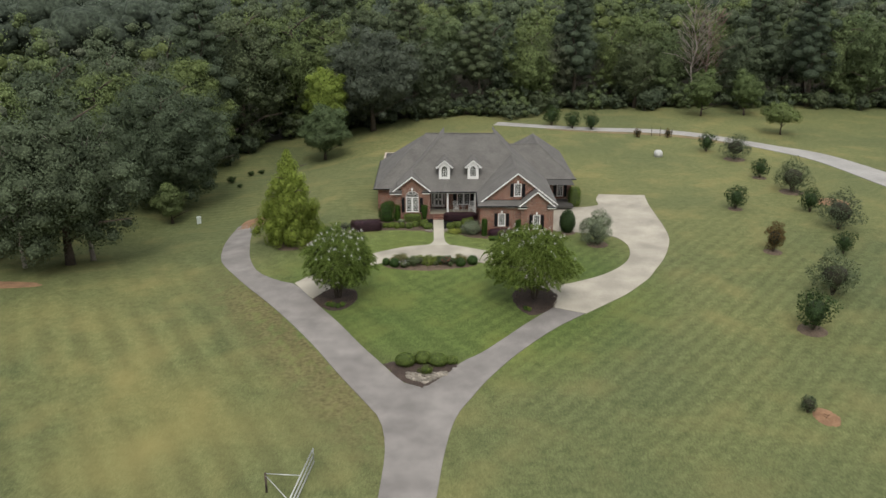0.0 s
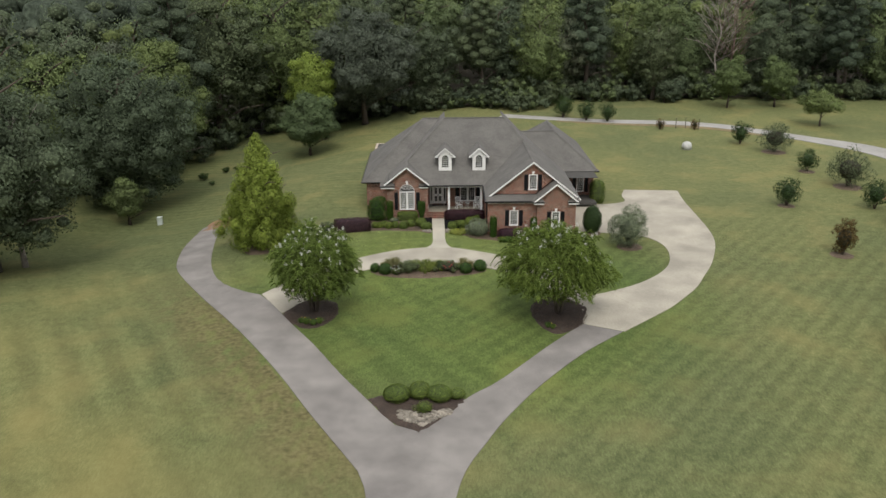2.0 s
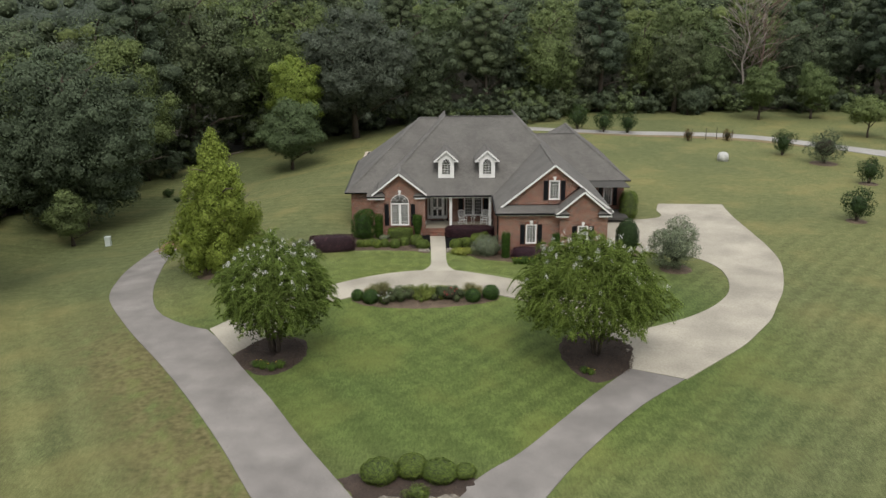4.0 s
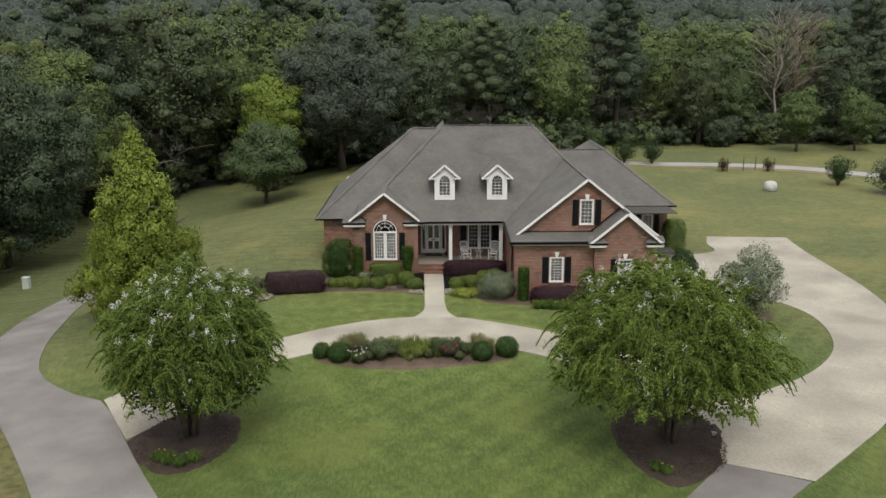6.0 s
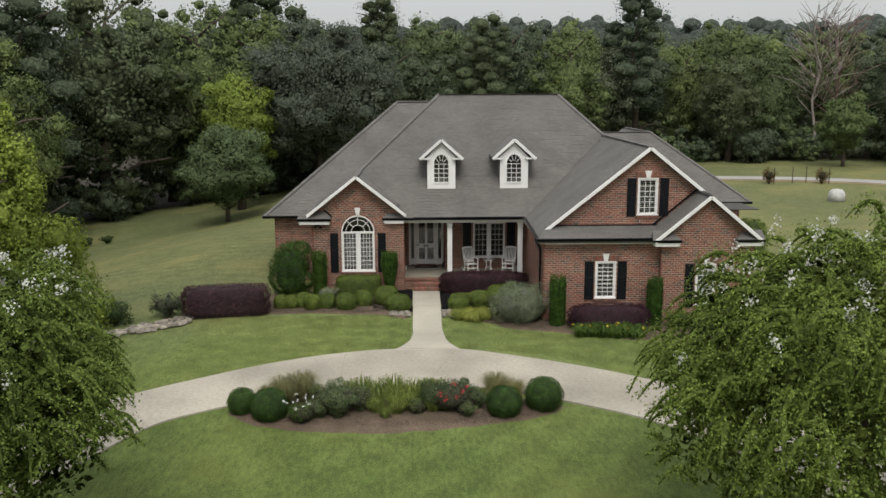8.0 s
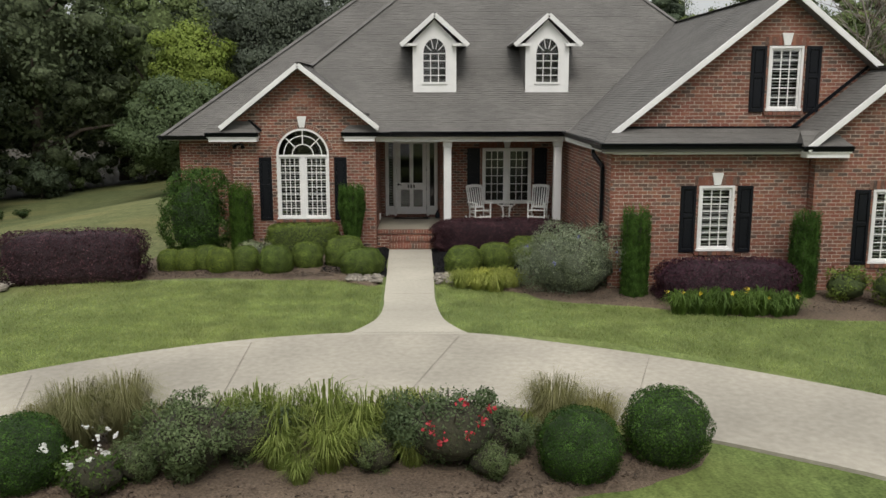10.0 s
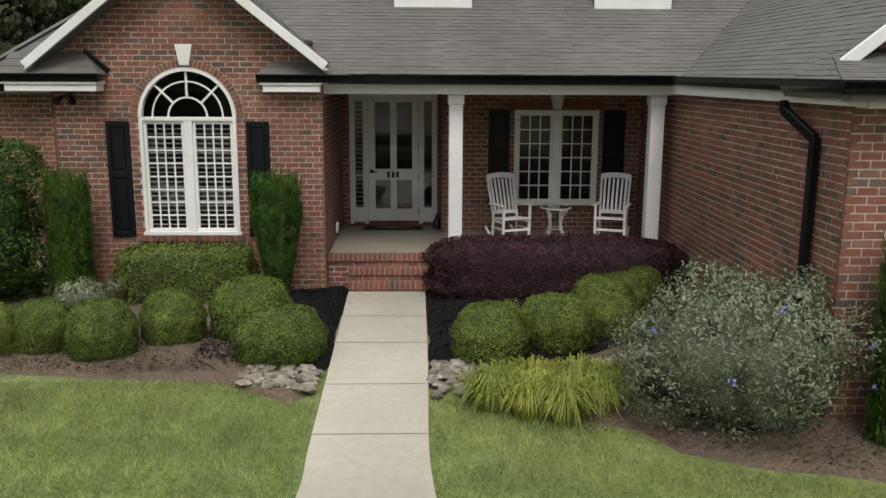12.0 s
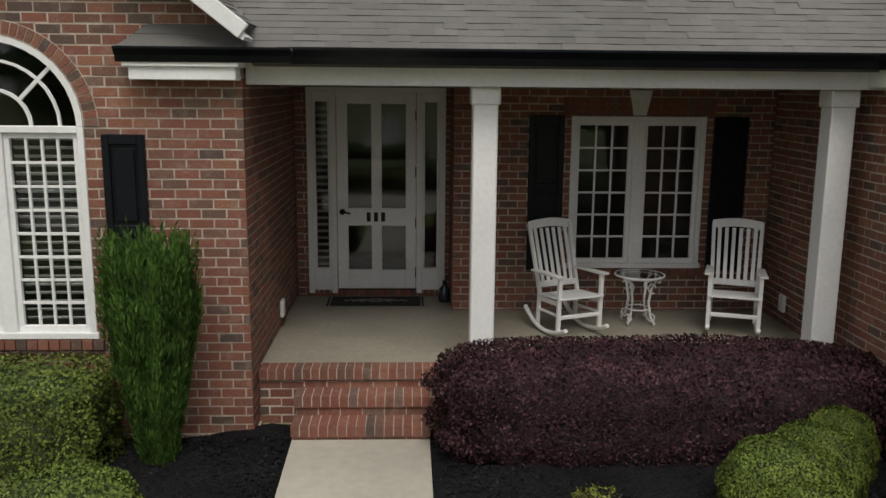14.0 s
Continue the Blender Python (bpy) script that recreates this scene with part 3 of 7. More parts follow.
conc = strip("driveway", [(9.45, 59.25), (10.4, 63.4), (12.3, 64.6), (14.6, 65.9), (16.6, 67.6), (18.1, 69.7), (18.9, 72.2), (19.0, 74.6), (18.2, 76.5), (16.5, 77.9), (14.3, 78.4), (12.0, 78.6), (11.9, 82), (11.9, 86.9), (13.7, 86.9), (16.3, 86.9), (18.4, 87.8), (18.6, 90), (19.3, 92.2)],
             [(12.1, 58.0), (14.9, 60.5), (16.5, 62.0), (18.0, 63.8), (19.3, 65.5), (20.4, 67.5), (21.6, 69.7), (22.5, 71.8), (23.4, 74.3), (23.9, 76.3), (24.1, 78.2), (24.2, 80), (24.25, 81.7), (24.3, 83.3), (24.35, 85), (24.4, 87), (24.5, 88.5), (24.65, 90), (24.85, 91.7)],
             DRIVECONC, "pale concrete driveway sweeping round to the garage side", "driveway", 100, 14)
strip("driveway", [(-13.9, 64.8), (-12.6, 66.7), (-11.2, 68.6), (-9.3, 70.3), (-7.45, 71.75), (-5.75, 72.95), (-3.7, 73.95), (-1.55, 74.45), (0.6, 74.4), (2.2, 73.75), (4.0, 72.8), (5.6, 71.75), (7.3, 70.3), (9.2, 67.8), (10.6, 64.6), (10.9, 62.6)],
      [(-11.8, 61.3), (-10.4, 63.5), (-9.0, 65.8), (-7.8, 68.1), (-6.3, 69.3), (-4.6, 70.3), (-2.9, 70.75), (-1.5, 70.9), (0.3, 70.85), (1.6, 70.5), (3.0, 69.8), (4.3, 69.0), (5.5, 68.1), (7.2, 66.2), (8.5, 63.2), (9.0, 60.2)],
      DRIVECONC, "pale concrete half-circle drive with cut joints", "driveway", 80, 8, 0.048)
strip("walkway", [(-1.62, 74.3), (-1.3, 74.8), (-1.04, 75.5), (-0.96, 76.4), (-0.98, 77), (-1.0, 79), (-1.06, 82.45)], [(0.7, 74.3), (0.44, 74.8), (0.24, 75.4), (0.13, 76.4), (0.10, 77.2), (0.11, 79), (0.10, 82.45)],
      CONCRETE, "pale concrete garden walk up to the brick steps", "walkway", 40, 5, 0.052)
# cut joints in the concrete
for k, (a, b) in enumerate([((-0.98, 78.5), (0.1, 78.5)), ((-1.0, 77.3), (0.1, 77.3)), ((-1.0, 79.87), (0.1, 79.87)), ((-1.03, 81.05), (0.1, 81.05)), ((-1.0, 76.0), (0.12, 76.0)), ((-1.55, 74.44), (0.62, 74.4)), ((-6.3, 72.2), (-5.6, 69.8)), ((-3.2, 73.9), (-3.1, 70.8)),
                            ((0.5, 74.2), (-0.5, 70.9)), ((3.6, 72.8), (2.6, 70.0)), ((6.6, 70.9), (5.4, 68.2)), ((-9.3, 70.2), (-7.9, 68.0)), ((14.6, 65.9), (16.9, 62.5)), ((18.1, 69.7), (21.5, 69.7)), ((18.9, 73), (23, 73)), ((18.8, 75.5), (23.7, 75.6)), ((16.6, 67.6), (19.3, 65.6)), ((12.0, 82), (24.2, 82)), ((12.3, 64.6), (14.6, 60.3))]):
    g = Geo()
    n = 10
    pts = [Vector((*a, 0)).lerp(Vector((*b, 0)), i / n) for i in range(n + 1)]
    side = (pts[-1] - pts[0]).normalized().cross(Vector((0, 0, 1))) * 0.006
    for i, p in enumerate(pts):
        z = G(p.x, p.y) + (0.057 if k < 12 else 0.046)
        g.v += [(p.x - side.x, p.y - side.y, z), (p.x + side.x, p.y + side.y, z)]
    g.f = [(2 * i, 2 * i + 1, 2 * i + 3, 2 * i + 2) for i in range(n)]
    g.m = [0] * n
    tagged(g.make("joint", JOINT), "dark cut joint in the concrete", "joint", kind="structure")
strip("road", [(10, 136.5), (18, 133.6), (25.3, 131.5), (33.8, 130.3), (40.8, 127.5), (46.2, 122.5), (51, 117.5), (56, 112), (60, 101), (63, 88), (66, 70), (68, 50)],
      [(9, 134.0), (17.5, 131.2), (25.5, 128.8), (33.5, 127.4), (39.8, 124.6), (44.6, 119.9), (48.8, 115), (53, 108.3), (56, 96), (58.5, 85), (61, 68), (63, 50)],
      GRAVEL, "pale gravel lane curving past the wood", "road", 70, 5, 0.05)
strip("verge", [(17.5, 131.2), (25.5, 128.8), (33.5, 127.4), (39.8, 124.6), (44.6, 119.9)], [(17.3, 130.4), (25.1, 127.6), (32.9, 125.9), (38.9, 123.3), (44.0, 119.2)],
      surf("dry_verge", (0.15, 0.135, 0.06), (0.24, 0.165, 0.095), 0.9, 0.95, 0.4, 0.3, 0.3, dist=0.02), "dry grass and red clay along the lane", "verge", 40, 4, 0.02)
patch("planting_bed", [(-11.9, 61.1), (-11.0, 59.7), (-9.6, 58.8), (-8.4, 59.5), (-7.7, 61.4), (-8.1, 63.2), (-9.6, 63.9), (-11.0, 63.0)], DARKMULCH, "bark mulch bed under a crape myrtle", "planting bed", seed=2)
patch("planting_bed", [(6.0, 61.8), (6.2, 59.5), (7.3, 57.7), (8.7, 58.3), (9.8, 59.9), (10.4, 62.0), (9.6, 63.4), (8.0, 64.0), (6.6, 63.4)], DARKMULCH, "dark bark mulch bed under a crape myrtle", "planting bed", seed=3)
patch("planting_bed", [(-4.95, 49.7), (-4.1, 48.2), (-3.2, 46.9), (-1.75, 46.0), (-0.9, 46.6), (0.0, 47.6), (1.1, 49.3), (0.0, 50.2), (-2.0, 50.6), (-3.6, 50.3)], DARKMULCH, "mulched bed at the fork of the driveway", "planting bed", seed=4)
patch("planting_bed", [(-6.2, 68.9), (-5.2, 68.0), (-3.6, 67.6), (-1.6, 67.45), (0.4, 67.7), (2.2, 68.2), (3.6, 69.1), (2.6, 69.75), (0.8, 70.5), (-1.5, 70.75), (-3.6, 70.35), (-5.3, 69.7)], BROWNMULCH, "oval flower bed with brown mulch", "planting bed", seed=5)
patch("planting_bed", [(-6.9, 78.85), (-5.2, 78.95), (-3.6, 78.75), (-2.6, 78.65), (-1.95, 78.5), (-1.4, 78.15), (-1.06, 78.1), (-1.07, 80), (-1.1, 82.4), (-3, 82.55), (-5.3, 82.6), (-7.2, 82.4), (-7.3, 80.5)], BROWNMULCH, "foundation bed of brown mulch along the brick wing", "planting bed", seed=6)
patch("planting_bed", [(-2.0, 79.9), (-1.05, 78.9), (-1.04, 80.6), (-1.06, 82.75), (-1.5, 82.85), (-2.0, 82.55), (-3.0, 82.5), (-2.8, 81.0)], MULCH, "black mulch beside the walk", "planting bed", 0.05, wobble=0.03, seed=7)
patch("planting_bed", [(0.08, 78.8), (1.2, 78.75), (2.5, 79.7), (3.8, 80.2), (3.85, 82.7), (2.0, 82.8), (0.09, 82.8), (0.08, 80.8)], MULCH, "black mulch below the porch hedge", "planting bed", 0.05, wobble=0.03, seed=8)
patch("planting_bed", [(0.2, 78.2), (0.7, 78.05), (1.2, 77.75), (1.9, 77.5), (2.2, 76.95), (2.75, 76.7), (3.6, 76.5), (4.6, 76.2), (5.6, 75.6), (7.2, 75.2), (9.6, 75.0), (11.5, 75.15), (12.0, 77.2), (8.0, 77.25), (4.0, 77.5), (3.8, 80.5), (2.0, 80.0)], BROWNMULCH, "foundation bed of brown mulch by the garage wing", "planting bed", seed=9)
for k, (cx, cy, r) in enumerate([(-15.8, 75.9, 2.0), (30.2, 54.7, 1.3), (33.3, 71.9, 1.0), (34.1, 85.9, 0.9), (41.8, 109.5, 1.6), (43.4, 92.8, 1.6), (41.8, 99.5, 1.0), (16.0, 74.4, 1.2), (13.4, 78.0, 0.9)]):
    patch("planting_bed", [(cx + r * math.cos(a), cy + r * math.sin(a)) for a in np.arange(0, 6.2, 0.8)], BROWNMULCH, "ring of bark mulch round a plant", "planting bed", rings=4, seed=20 + k)
patch("bare_soil", [(25.0, 42.2), (25.3, 41.0), (26.3, 40.8), (26.9, 41.8), (26.4, 43.0), (25.5, 43.2)], CLAY, "bare patch of pale red clay in the lawn", "soil", 0.02, 5, 0.03, seed=40)
patch("bare_soil", [(44, 88.5), (46, 86.8), (48.5, 87.5), (48, 89.5), (46, 90.2)], CLAY, "bare patch of red clay beside the lane", "soil", 0.02, 5, 0.03, seed=41)
patch("bare_soil", [(-47, 66.5), (-43, 65.2), (-38, 65.8), (-39, 67.2), (-44, 67.6)], CLAY, "bare strip of red clay below the trees", "soil", 0.02, 5, 0.03, seed=42)
patch("bare_soil", [(-24.3, 85.4), (-21.6, 85.0), (-20.6, 87.5), (-21.3, 90), (-23.8, 90)], CLAY, "worn clay at the end of the asphalt", "soil", 0.03, 5, 0.02, seed=43)

# ---- the house ----
house = thing("house", "one-storey red brick house with grey hipped roof", "house")
BH, BL, JT = 0.0813, 0.2045, 0.0135
one_brick = {}


def brick_mesh(kind):
    if kind not in one_brick:
        g = Geo()
        g.box(0, BL - JT, 0, 0.05, 0, BH - JT)
        ob = g.make("brick", BRICK_ONE)
        one_brick[kind] = ob.data
        bpy.data.objects.remove(ob)
    return one_brick[kind]


def wall(name, origin, udir, ulen, z0, z1, spans=None, near=None, thick=0.22, label=""):
    """A brick wall: origin is the foot of its outer face, udir (degrees) the way along it with the outside on the right hand.
    spans(z) gives the solid stretches along it at a height; near(u, z) picks the bricks that are objects of their own."""
    m = pose(origin[0], origin[1], 0, 0, 0, udir)
    spans = spans or (lambda z: [(0, ulen)])
    core, rest, picked = Geo(), Geo(), []
    n = int(math.ceil((z1 - z0) / BH))
    rng = random.Random(int(origin[0] * 100) + int(origin[1] * 10))
    for c in range(n):
        za, zb = z0 + c * BH, min(z1, z0 + (c + 1) * BH)
        lo, hi = spans(za + 0.001), spans(zb - 0.001)
        if len(lo) != len(hi):
            hi = lo = spans((za + zb) / 2)
        for (a, b), (d, e) in zip(lo, hi):
            if b - a < 0.01:
                continue
            ia, ib, ie, jd = max(a, 0.013), min(b, ulen - 0.013), min(e, ulen - 0.013), max(d, 0.013)
            core.extrude([(ia, 0.0035, za), (ib, 0.0035, za), (ie, 0.0035, zb), (jd, 0.0035, zb)], (0, thick, 0))
            s, t = max(a, d), min(b, e)
            k = math.floor(s / BL) - 1
            while k * BL < t:
                u0 = k * BL + (BL / 2 if c % 2 else 0)
                k += 1
                p, q = max(u0, s), min(u0 + BL - JT, t)
                if q - p < 0.035 or zb - za < 0.05:
                    continue
                full = q - p > BL - JT - 0.002
                if full and near and near(p, za) and len(picked) < 300:
                    picked.append((p, za, rng.uniform(-0.002, 0.002)))
                else:
                    o = rng.uniform(-0.002, 0.002)
                    e = [rng.uniform(-0.0035, 0.0035) for _ in range(4)]
                    rest.box(p + e[0], q + e[1], o, 0.05, za + JT / 2 + e[2], zb - JT / 2 + e[3])
    for g in (core, rest):
        g.v = [tuple(m @ Vector(p)) for p in g.v]
    body = core.make(name, MORTAR, house, label)
    if rest.v:
        tagged(rest.make("brickwork", BRICK_MANY, body), kind="stuff")
    return body, m, picked


WALL_BRICKS = []


def put_bricks():
    me = brick_mesh("full")
    for body, m, picked in WALL_BRICKS:
        for u, z, o in picked:
            b = new("brick", me)
            b.parent = body
            b.matrix_basis = m @ pose(u, o, z + JT / 2)


def cut(ulen, holes, top=None):
    """Solid stretches along a wall with rectangular holes (u0, u1, z0, z1) or arches (centre, radius, springing), under a roof line top(z)."""
    def spans(z):
        a, b = top(z) if top else (0, ulen)
        out = [(a, b)]
        for h in holes:
            if len(h) == 4 and h[2] < z < h[3]:
                p, q = h[0], h[1]
            elif len(h) == 3 and h[2] <= z < h[2] + h[1]:
                w = math.sqrt(h[1] ** 2 - (z - h[2]) ** 2)
                p, q = h[0] - w, h[0] + w
            else:
                continue
            out = [s for x, y in out for s in ((x, min(y, p)), (max(x, q), y)) if s[1] - s[0] > 0.005]
        return out
    return spans


def gable(peak_u, peak_z, slope, ulen):
    return lambda z: (max(0, peak_u - (peak_z - z) / slope), min(ulen, peak_u + (peak_z - z) / slope))


# left wing with the arched window
WX = -5.35
wing_front = wall("wall", (WX, 82.6), 0, 3.94, -0.3, 4.95, cut(3.94, [(1.25, 2.67, 0.88, 2.64), (1.96, 0.71, 2.64)], gable(1.94, 5.02, 0.786, 3.94)), lambda u, z: u > 2.7 and 0.6 < z < 3.1, label="red brick gable wall with an arched opening")
wing_side = wall("wall", (-1.41, 82.6), 90, 2.97, -0.3, 3.04, None, lambda u, z: u < 2.0 and 0.4 < z < 2.7)
wing_left = wall("wall", (WX, 84.9), 270, 2.3, -0.5, 3.04)
main_front = wall("wall", (-7.35, 84.9), 0, 2.0, -0.5, 3.04)
main_left = wall("wall", (-7.35, 97.2), 270, 12.3, -1.2, 3.04)
door_wall = wall("wall", (-1.41, 85.57), 0, 1.81, 0.45, 3.1, cut(1.81, [(0.14, 1.75, 0.5, 2.97)]))
door_return = wall("wall", (0.40, 85.57), 270, 0.67, 0.45, 3.1)
porch_wall = wall("wall", (0.40, 84.9), 0, 3.52, 0.45, 3.1, cut(3.52, [(1.28, 2.76, 1.0, 2.68)]), lambda u, z: 0.5 < z < 2.3)
side_wall = wall("wall", (3.92, 84.9), 270, 7.38, -0.4, 3.04, None, lambda u, z: 2.0 < u < 7.2 and 1.2 < z < 3.0)
low_front = wall("wall", (3.92, 77.52), 0, 4.33, -0.5, 3.05, cut(4.33, [(1.94, 2.72, 0.85, 2.29)]), lambda u, z: u < 2.2 and 0.4 < z < 3.0)
small_side = wall("wall", (8.25, 77.52), 270, 0.27, -0.5, 3.05)
small_gable = wall("wall", (8.25, 77.25), 0, 3.45, -0.5, 4.66, cut(3.45, [(1.31, 2.07, 0.6, 2.22)], gable(1.67, 4.72, 0.82, 3.45)), lambda u, z: u < 1.5 and 0.6 < z < 3.0)
big_gable = wall("wall", (3.92, 78.45), 0, 8.0, 3.2, 6.4, cut(8.0, [(3.66, 4.44, 3.87, 5.3)], gable(4.03, 6.42, 0.8, 8.0)))
garage_side = wall("wall", (11.7, 77.25), 90, 11.35, -0.5, 3.05)
garage_front = wall("wall", (11.7, 88.6), 0, 3.6, -0.3, 3.05, cut(3.6, [(1.9, 2.65, 0.85, 2.4)]))
garage_right = wall("wall", (15.3, 88.6), 90, 13.4, -0.3, 3.05)
WALL_BRICKS += [w for w in (wing_front, wing_side, porch_wall, side_wall, low_front, small_gable)]
for a, b in (((15.3, 102.0), (-7.35, 102.0)), ((-7.35, 102.0), (-7.35, 97.2))):
    g = Geo()
    g.bar((*a, 0.9), (*b, 0.9), 0.22, 4.3)
    g.make("wall", MORTAR, house)
# wall foot courses standing proud at the wing's corner
wall("wall_foot", (-5.38, 82.572), 0, 4.0, -0.3, 0.03, thick=0.02)
wall("wall_foot", (-1.382, 82.58), 90, 0.3, -0.3, 0.03, thick=0.02)

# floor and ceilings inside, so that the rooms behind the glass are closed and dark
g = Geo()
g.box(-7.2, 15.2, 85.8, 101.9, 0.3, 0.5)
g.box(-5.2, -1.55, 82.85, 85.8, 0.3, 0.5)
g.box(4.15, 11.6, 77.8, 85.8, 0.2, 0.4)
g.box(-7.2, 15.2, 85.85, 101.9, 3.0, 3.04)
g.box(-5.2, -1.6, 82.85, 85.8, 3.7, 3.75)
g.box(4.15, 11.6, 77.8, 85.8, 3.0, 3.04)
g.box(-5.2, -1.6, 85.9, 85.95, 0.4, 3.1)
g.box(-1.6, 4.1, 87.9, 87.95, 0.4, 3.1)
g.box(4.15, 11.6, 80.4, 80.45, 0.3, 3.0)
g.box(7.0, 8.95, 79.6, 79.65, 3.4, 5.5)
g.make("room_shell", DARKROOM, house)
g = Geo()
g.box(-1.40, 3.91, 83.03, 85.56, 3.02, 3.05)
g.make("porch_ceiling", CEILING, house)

# ---- roof ----
roof_geo, shingle_geo, near_tabs = Geo(), Geo(), []


def slope(poly, near=None):
    """A roof plane: a deck under lapped shingle tabs. The first two points are its eave."""
    p = [Vector(q) for q in poly]
    u = (p[1] - p[0]).normalized()
    nrm = (p[1] - p[0]).cross(p[2] - p[0]).normalized()
    if nrm.z < 0:
        nrm = -nrm
    v = nrm.cross(u)
    if v.z < 0:
        v = -v
    roof_geo.extrude([q - nrm * 0.11 for q in p], nrm * 0.1)
    flat = [((q - p[0]).dot(u), (q - p[0]).dot(v)) for q in p]
    vmax, rise, wide = max(b for a, b in flat), 0.092, 0.19
    rng = random.Random(int(p[0].x * 31 + p[0].y * 7))

    def stretch(t):
        xs = []
        for (a, b), (c, d) in zip(flat, flat[1:] + flat[:1]):
            if (b - t) * (d - t) <= 0 and abs(b - d) > 1e-6:
                xs.append(a + (c - a) * (t - b) / (d - b))
        return (min(xs), max(xs)) if len(xs) > 1 else None
    c = 0
    while c * rise < vmax - 0.02:
        lo, hi = stretch(c * rise + 0.002), stretch(min(vmax - 0.004, (c + 1.15) * rise))
        if lo and hi:
            k = math.floor(lo[0] / wide) - 1
            off = rng.uniform(0, 1) * wide
            while k * wide + off < lo[1]:
                a = k * wide + off
                k += 1
                a0, a1 = max(a + 0.0012, lo[0]), min(a + wide - 0.0012, lo[1])
                b0, b1 = min(max(a + 0.0012, hi[0]), hi[1]), max(min(a + wide - 0.0012, hi[1]), hi[0])
                if a1 - a0 < 0.02:
                    continue
                t = 0.0065 + rng.uniform(0, 0.007)
                q = [p[0] + u * a0 + v * (c * rise), p[0] + u * a1 + v * (c * rise), p[0] + u * b1 + v * ((c + 1.15) * rise), p[0] + u * b0 + v * ((c + 1.15) * rise)]
                pts = [q[0] + nrm * t, q[1] + nrm * t, q[2] + nrm * 0.004, q[3] + nrm * 0.004, q[0], q[1]]
                full = a1 - a0 > wide - 0.01 and b1 - b0 > wide - 0.01
                if near and full and len(near_tabs) < 300 and near((q[0] + q[1]) / 2):
                    near_tabs.append((q[0], u, v, nrm, t))
                else:
                    shingle_geo.add(pts, [(0, 1, 2, 3), (4, 5, 1, 0)])
        c += 1


RZ = 8.39
slope([(-1.31, 82.53, 3.21), (3.845, 82.53, 3.21), (7.95, 86.79, 6.5), (6.11, 89.24, RZ), (0.21, 89.24, RZ), (-3.41, 84.92, 5.06)], lambda q: -0.8 < q.x < 3.6 and q.y < 84.2)
slope([(-5.49, 86.6, 3.445), (-5.49, 82.2, 3.445), (-3.41, 82.2, 5.08), (-3.41, 88.6, 5.08)])
slope([(-3.41, 88.6, 5.06), (-3.41, 84.92, 5.06), (0.21, 89.24, RZ), (0.21, 92.5, RZ)])
slope([(-1.33, 82.2, 3.445), (-1.33, 85.4, 3.445), (-3.41, 85.4, 5.08), (-3.41, 82.2, 5.08)])
slope([(-7.75, 84.46, 3.05), (2.0, 84.46, 3.05), (2.0, 91.0, 8.02), (-1.9, 91.0, 8.02)])
slope([(-7.75, 97.6, 3.05), (-7.75, 84.46, 3.05), (-1.9, 91.0, 8.02)])
slope([(12.0, 97.6, 3.05), (-7.75, 97.6, 3.05), (-1.9, 91.0, 8.02), (6.11, 91.0, 8.02)])
slope([(0.21, 91.0, 8.02), (6.11, 91.0, 8.02), (6.11, 89.24, RZ), (0.21, 89.24, RZ)])
slope([(7.95, 86.79, 6.5), (7.95, 93.0, 6.5), (6.11, 93.0, RZ), (6.11, 89.24, RZ)])
slope([(3.755, 86.5, 3.16), (3.755, 78.15, 3.16), (7.95, 78.15, 6.5), (7.95, 86.79, 6.5)], None)
slope([(12.27, 78.15, 3.06), (12.27, 92.0, 3.06), (7.95, 92.0, 6.5), (7.95, 78.15, 6.5)])
slope([(3.63, 77.15, 3.15), (8.6, 77.15, 3.15), (8.6, 78.46, 3.49), (4.1, 78.46, 3.49)])
slope([(3.63, 78.5, 3.15), (3.63, 77.15, 3.15), (4.1, 78.46, 3.49)])
slope([(7.92, 79.6, 3.14), (7.92, 76.95, 3.14), (9.92, 76.95, 4.8), (9.92, 81.5, 4.8)])
slope([(11.92, 76.95, 3.14), (11.92, 80.5, 3.14), (9.92, 81.5, 4.8), (9.92, 76.95, 4.8)])
slope([(7.0, 88.2, 3.05), (15.74, 88.2, 3.05), (11.65, 92.5, 6.35), (7.0, 92.5, 6.35)])
slope([(15.74, 88.2, 3.05), (15.74, 102.4, 3.05), (11.65, 98.3, 6.35), (11.65, 92.5, 6.35)])
slope([(15.74, 102.4, 3.05), (7.5, 102.4, 3.05), (11.65, 98.3, 6.35)])
slope([(7.5, 102.4, 3.05), (7.5, 90.0, 3.05), (11.65, 92.5, 6.35), (11.65, 98.3, 6.35)])
roof = roof_geo.make("roof", SHINGLE_MANY, house, "grey asphalt shingle roof with hips and gables")
# ridge caps
g = Geo()
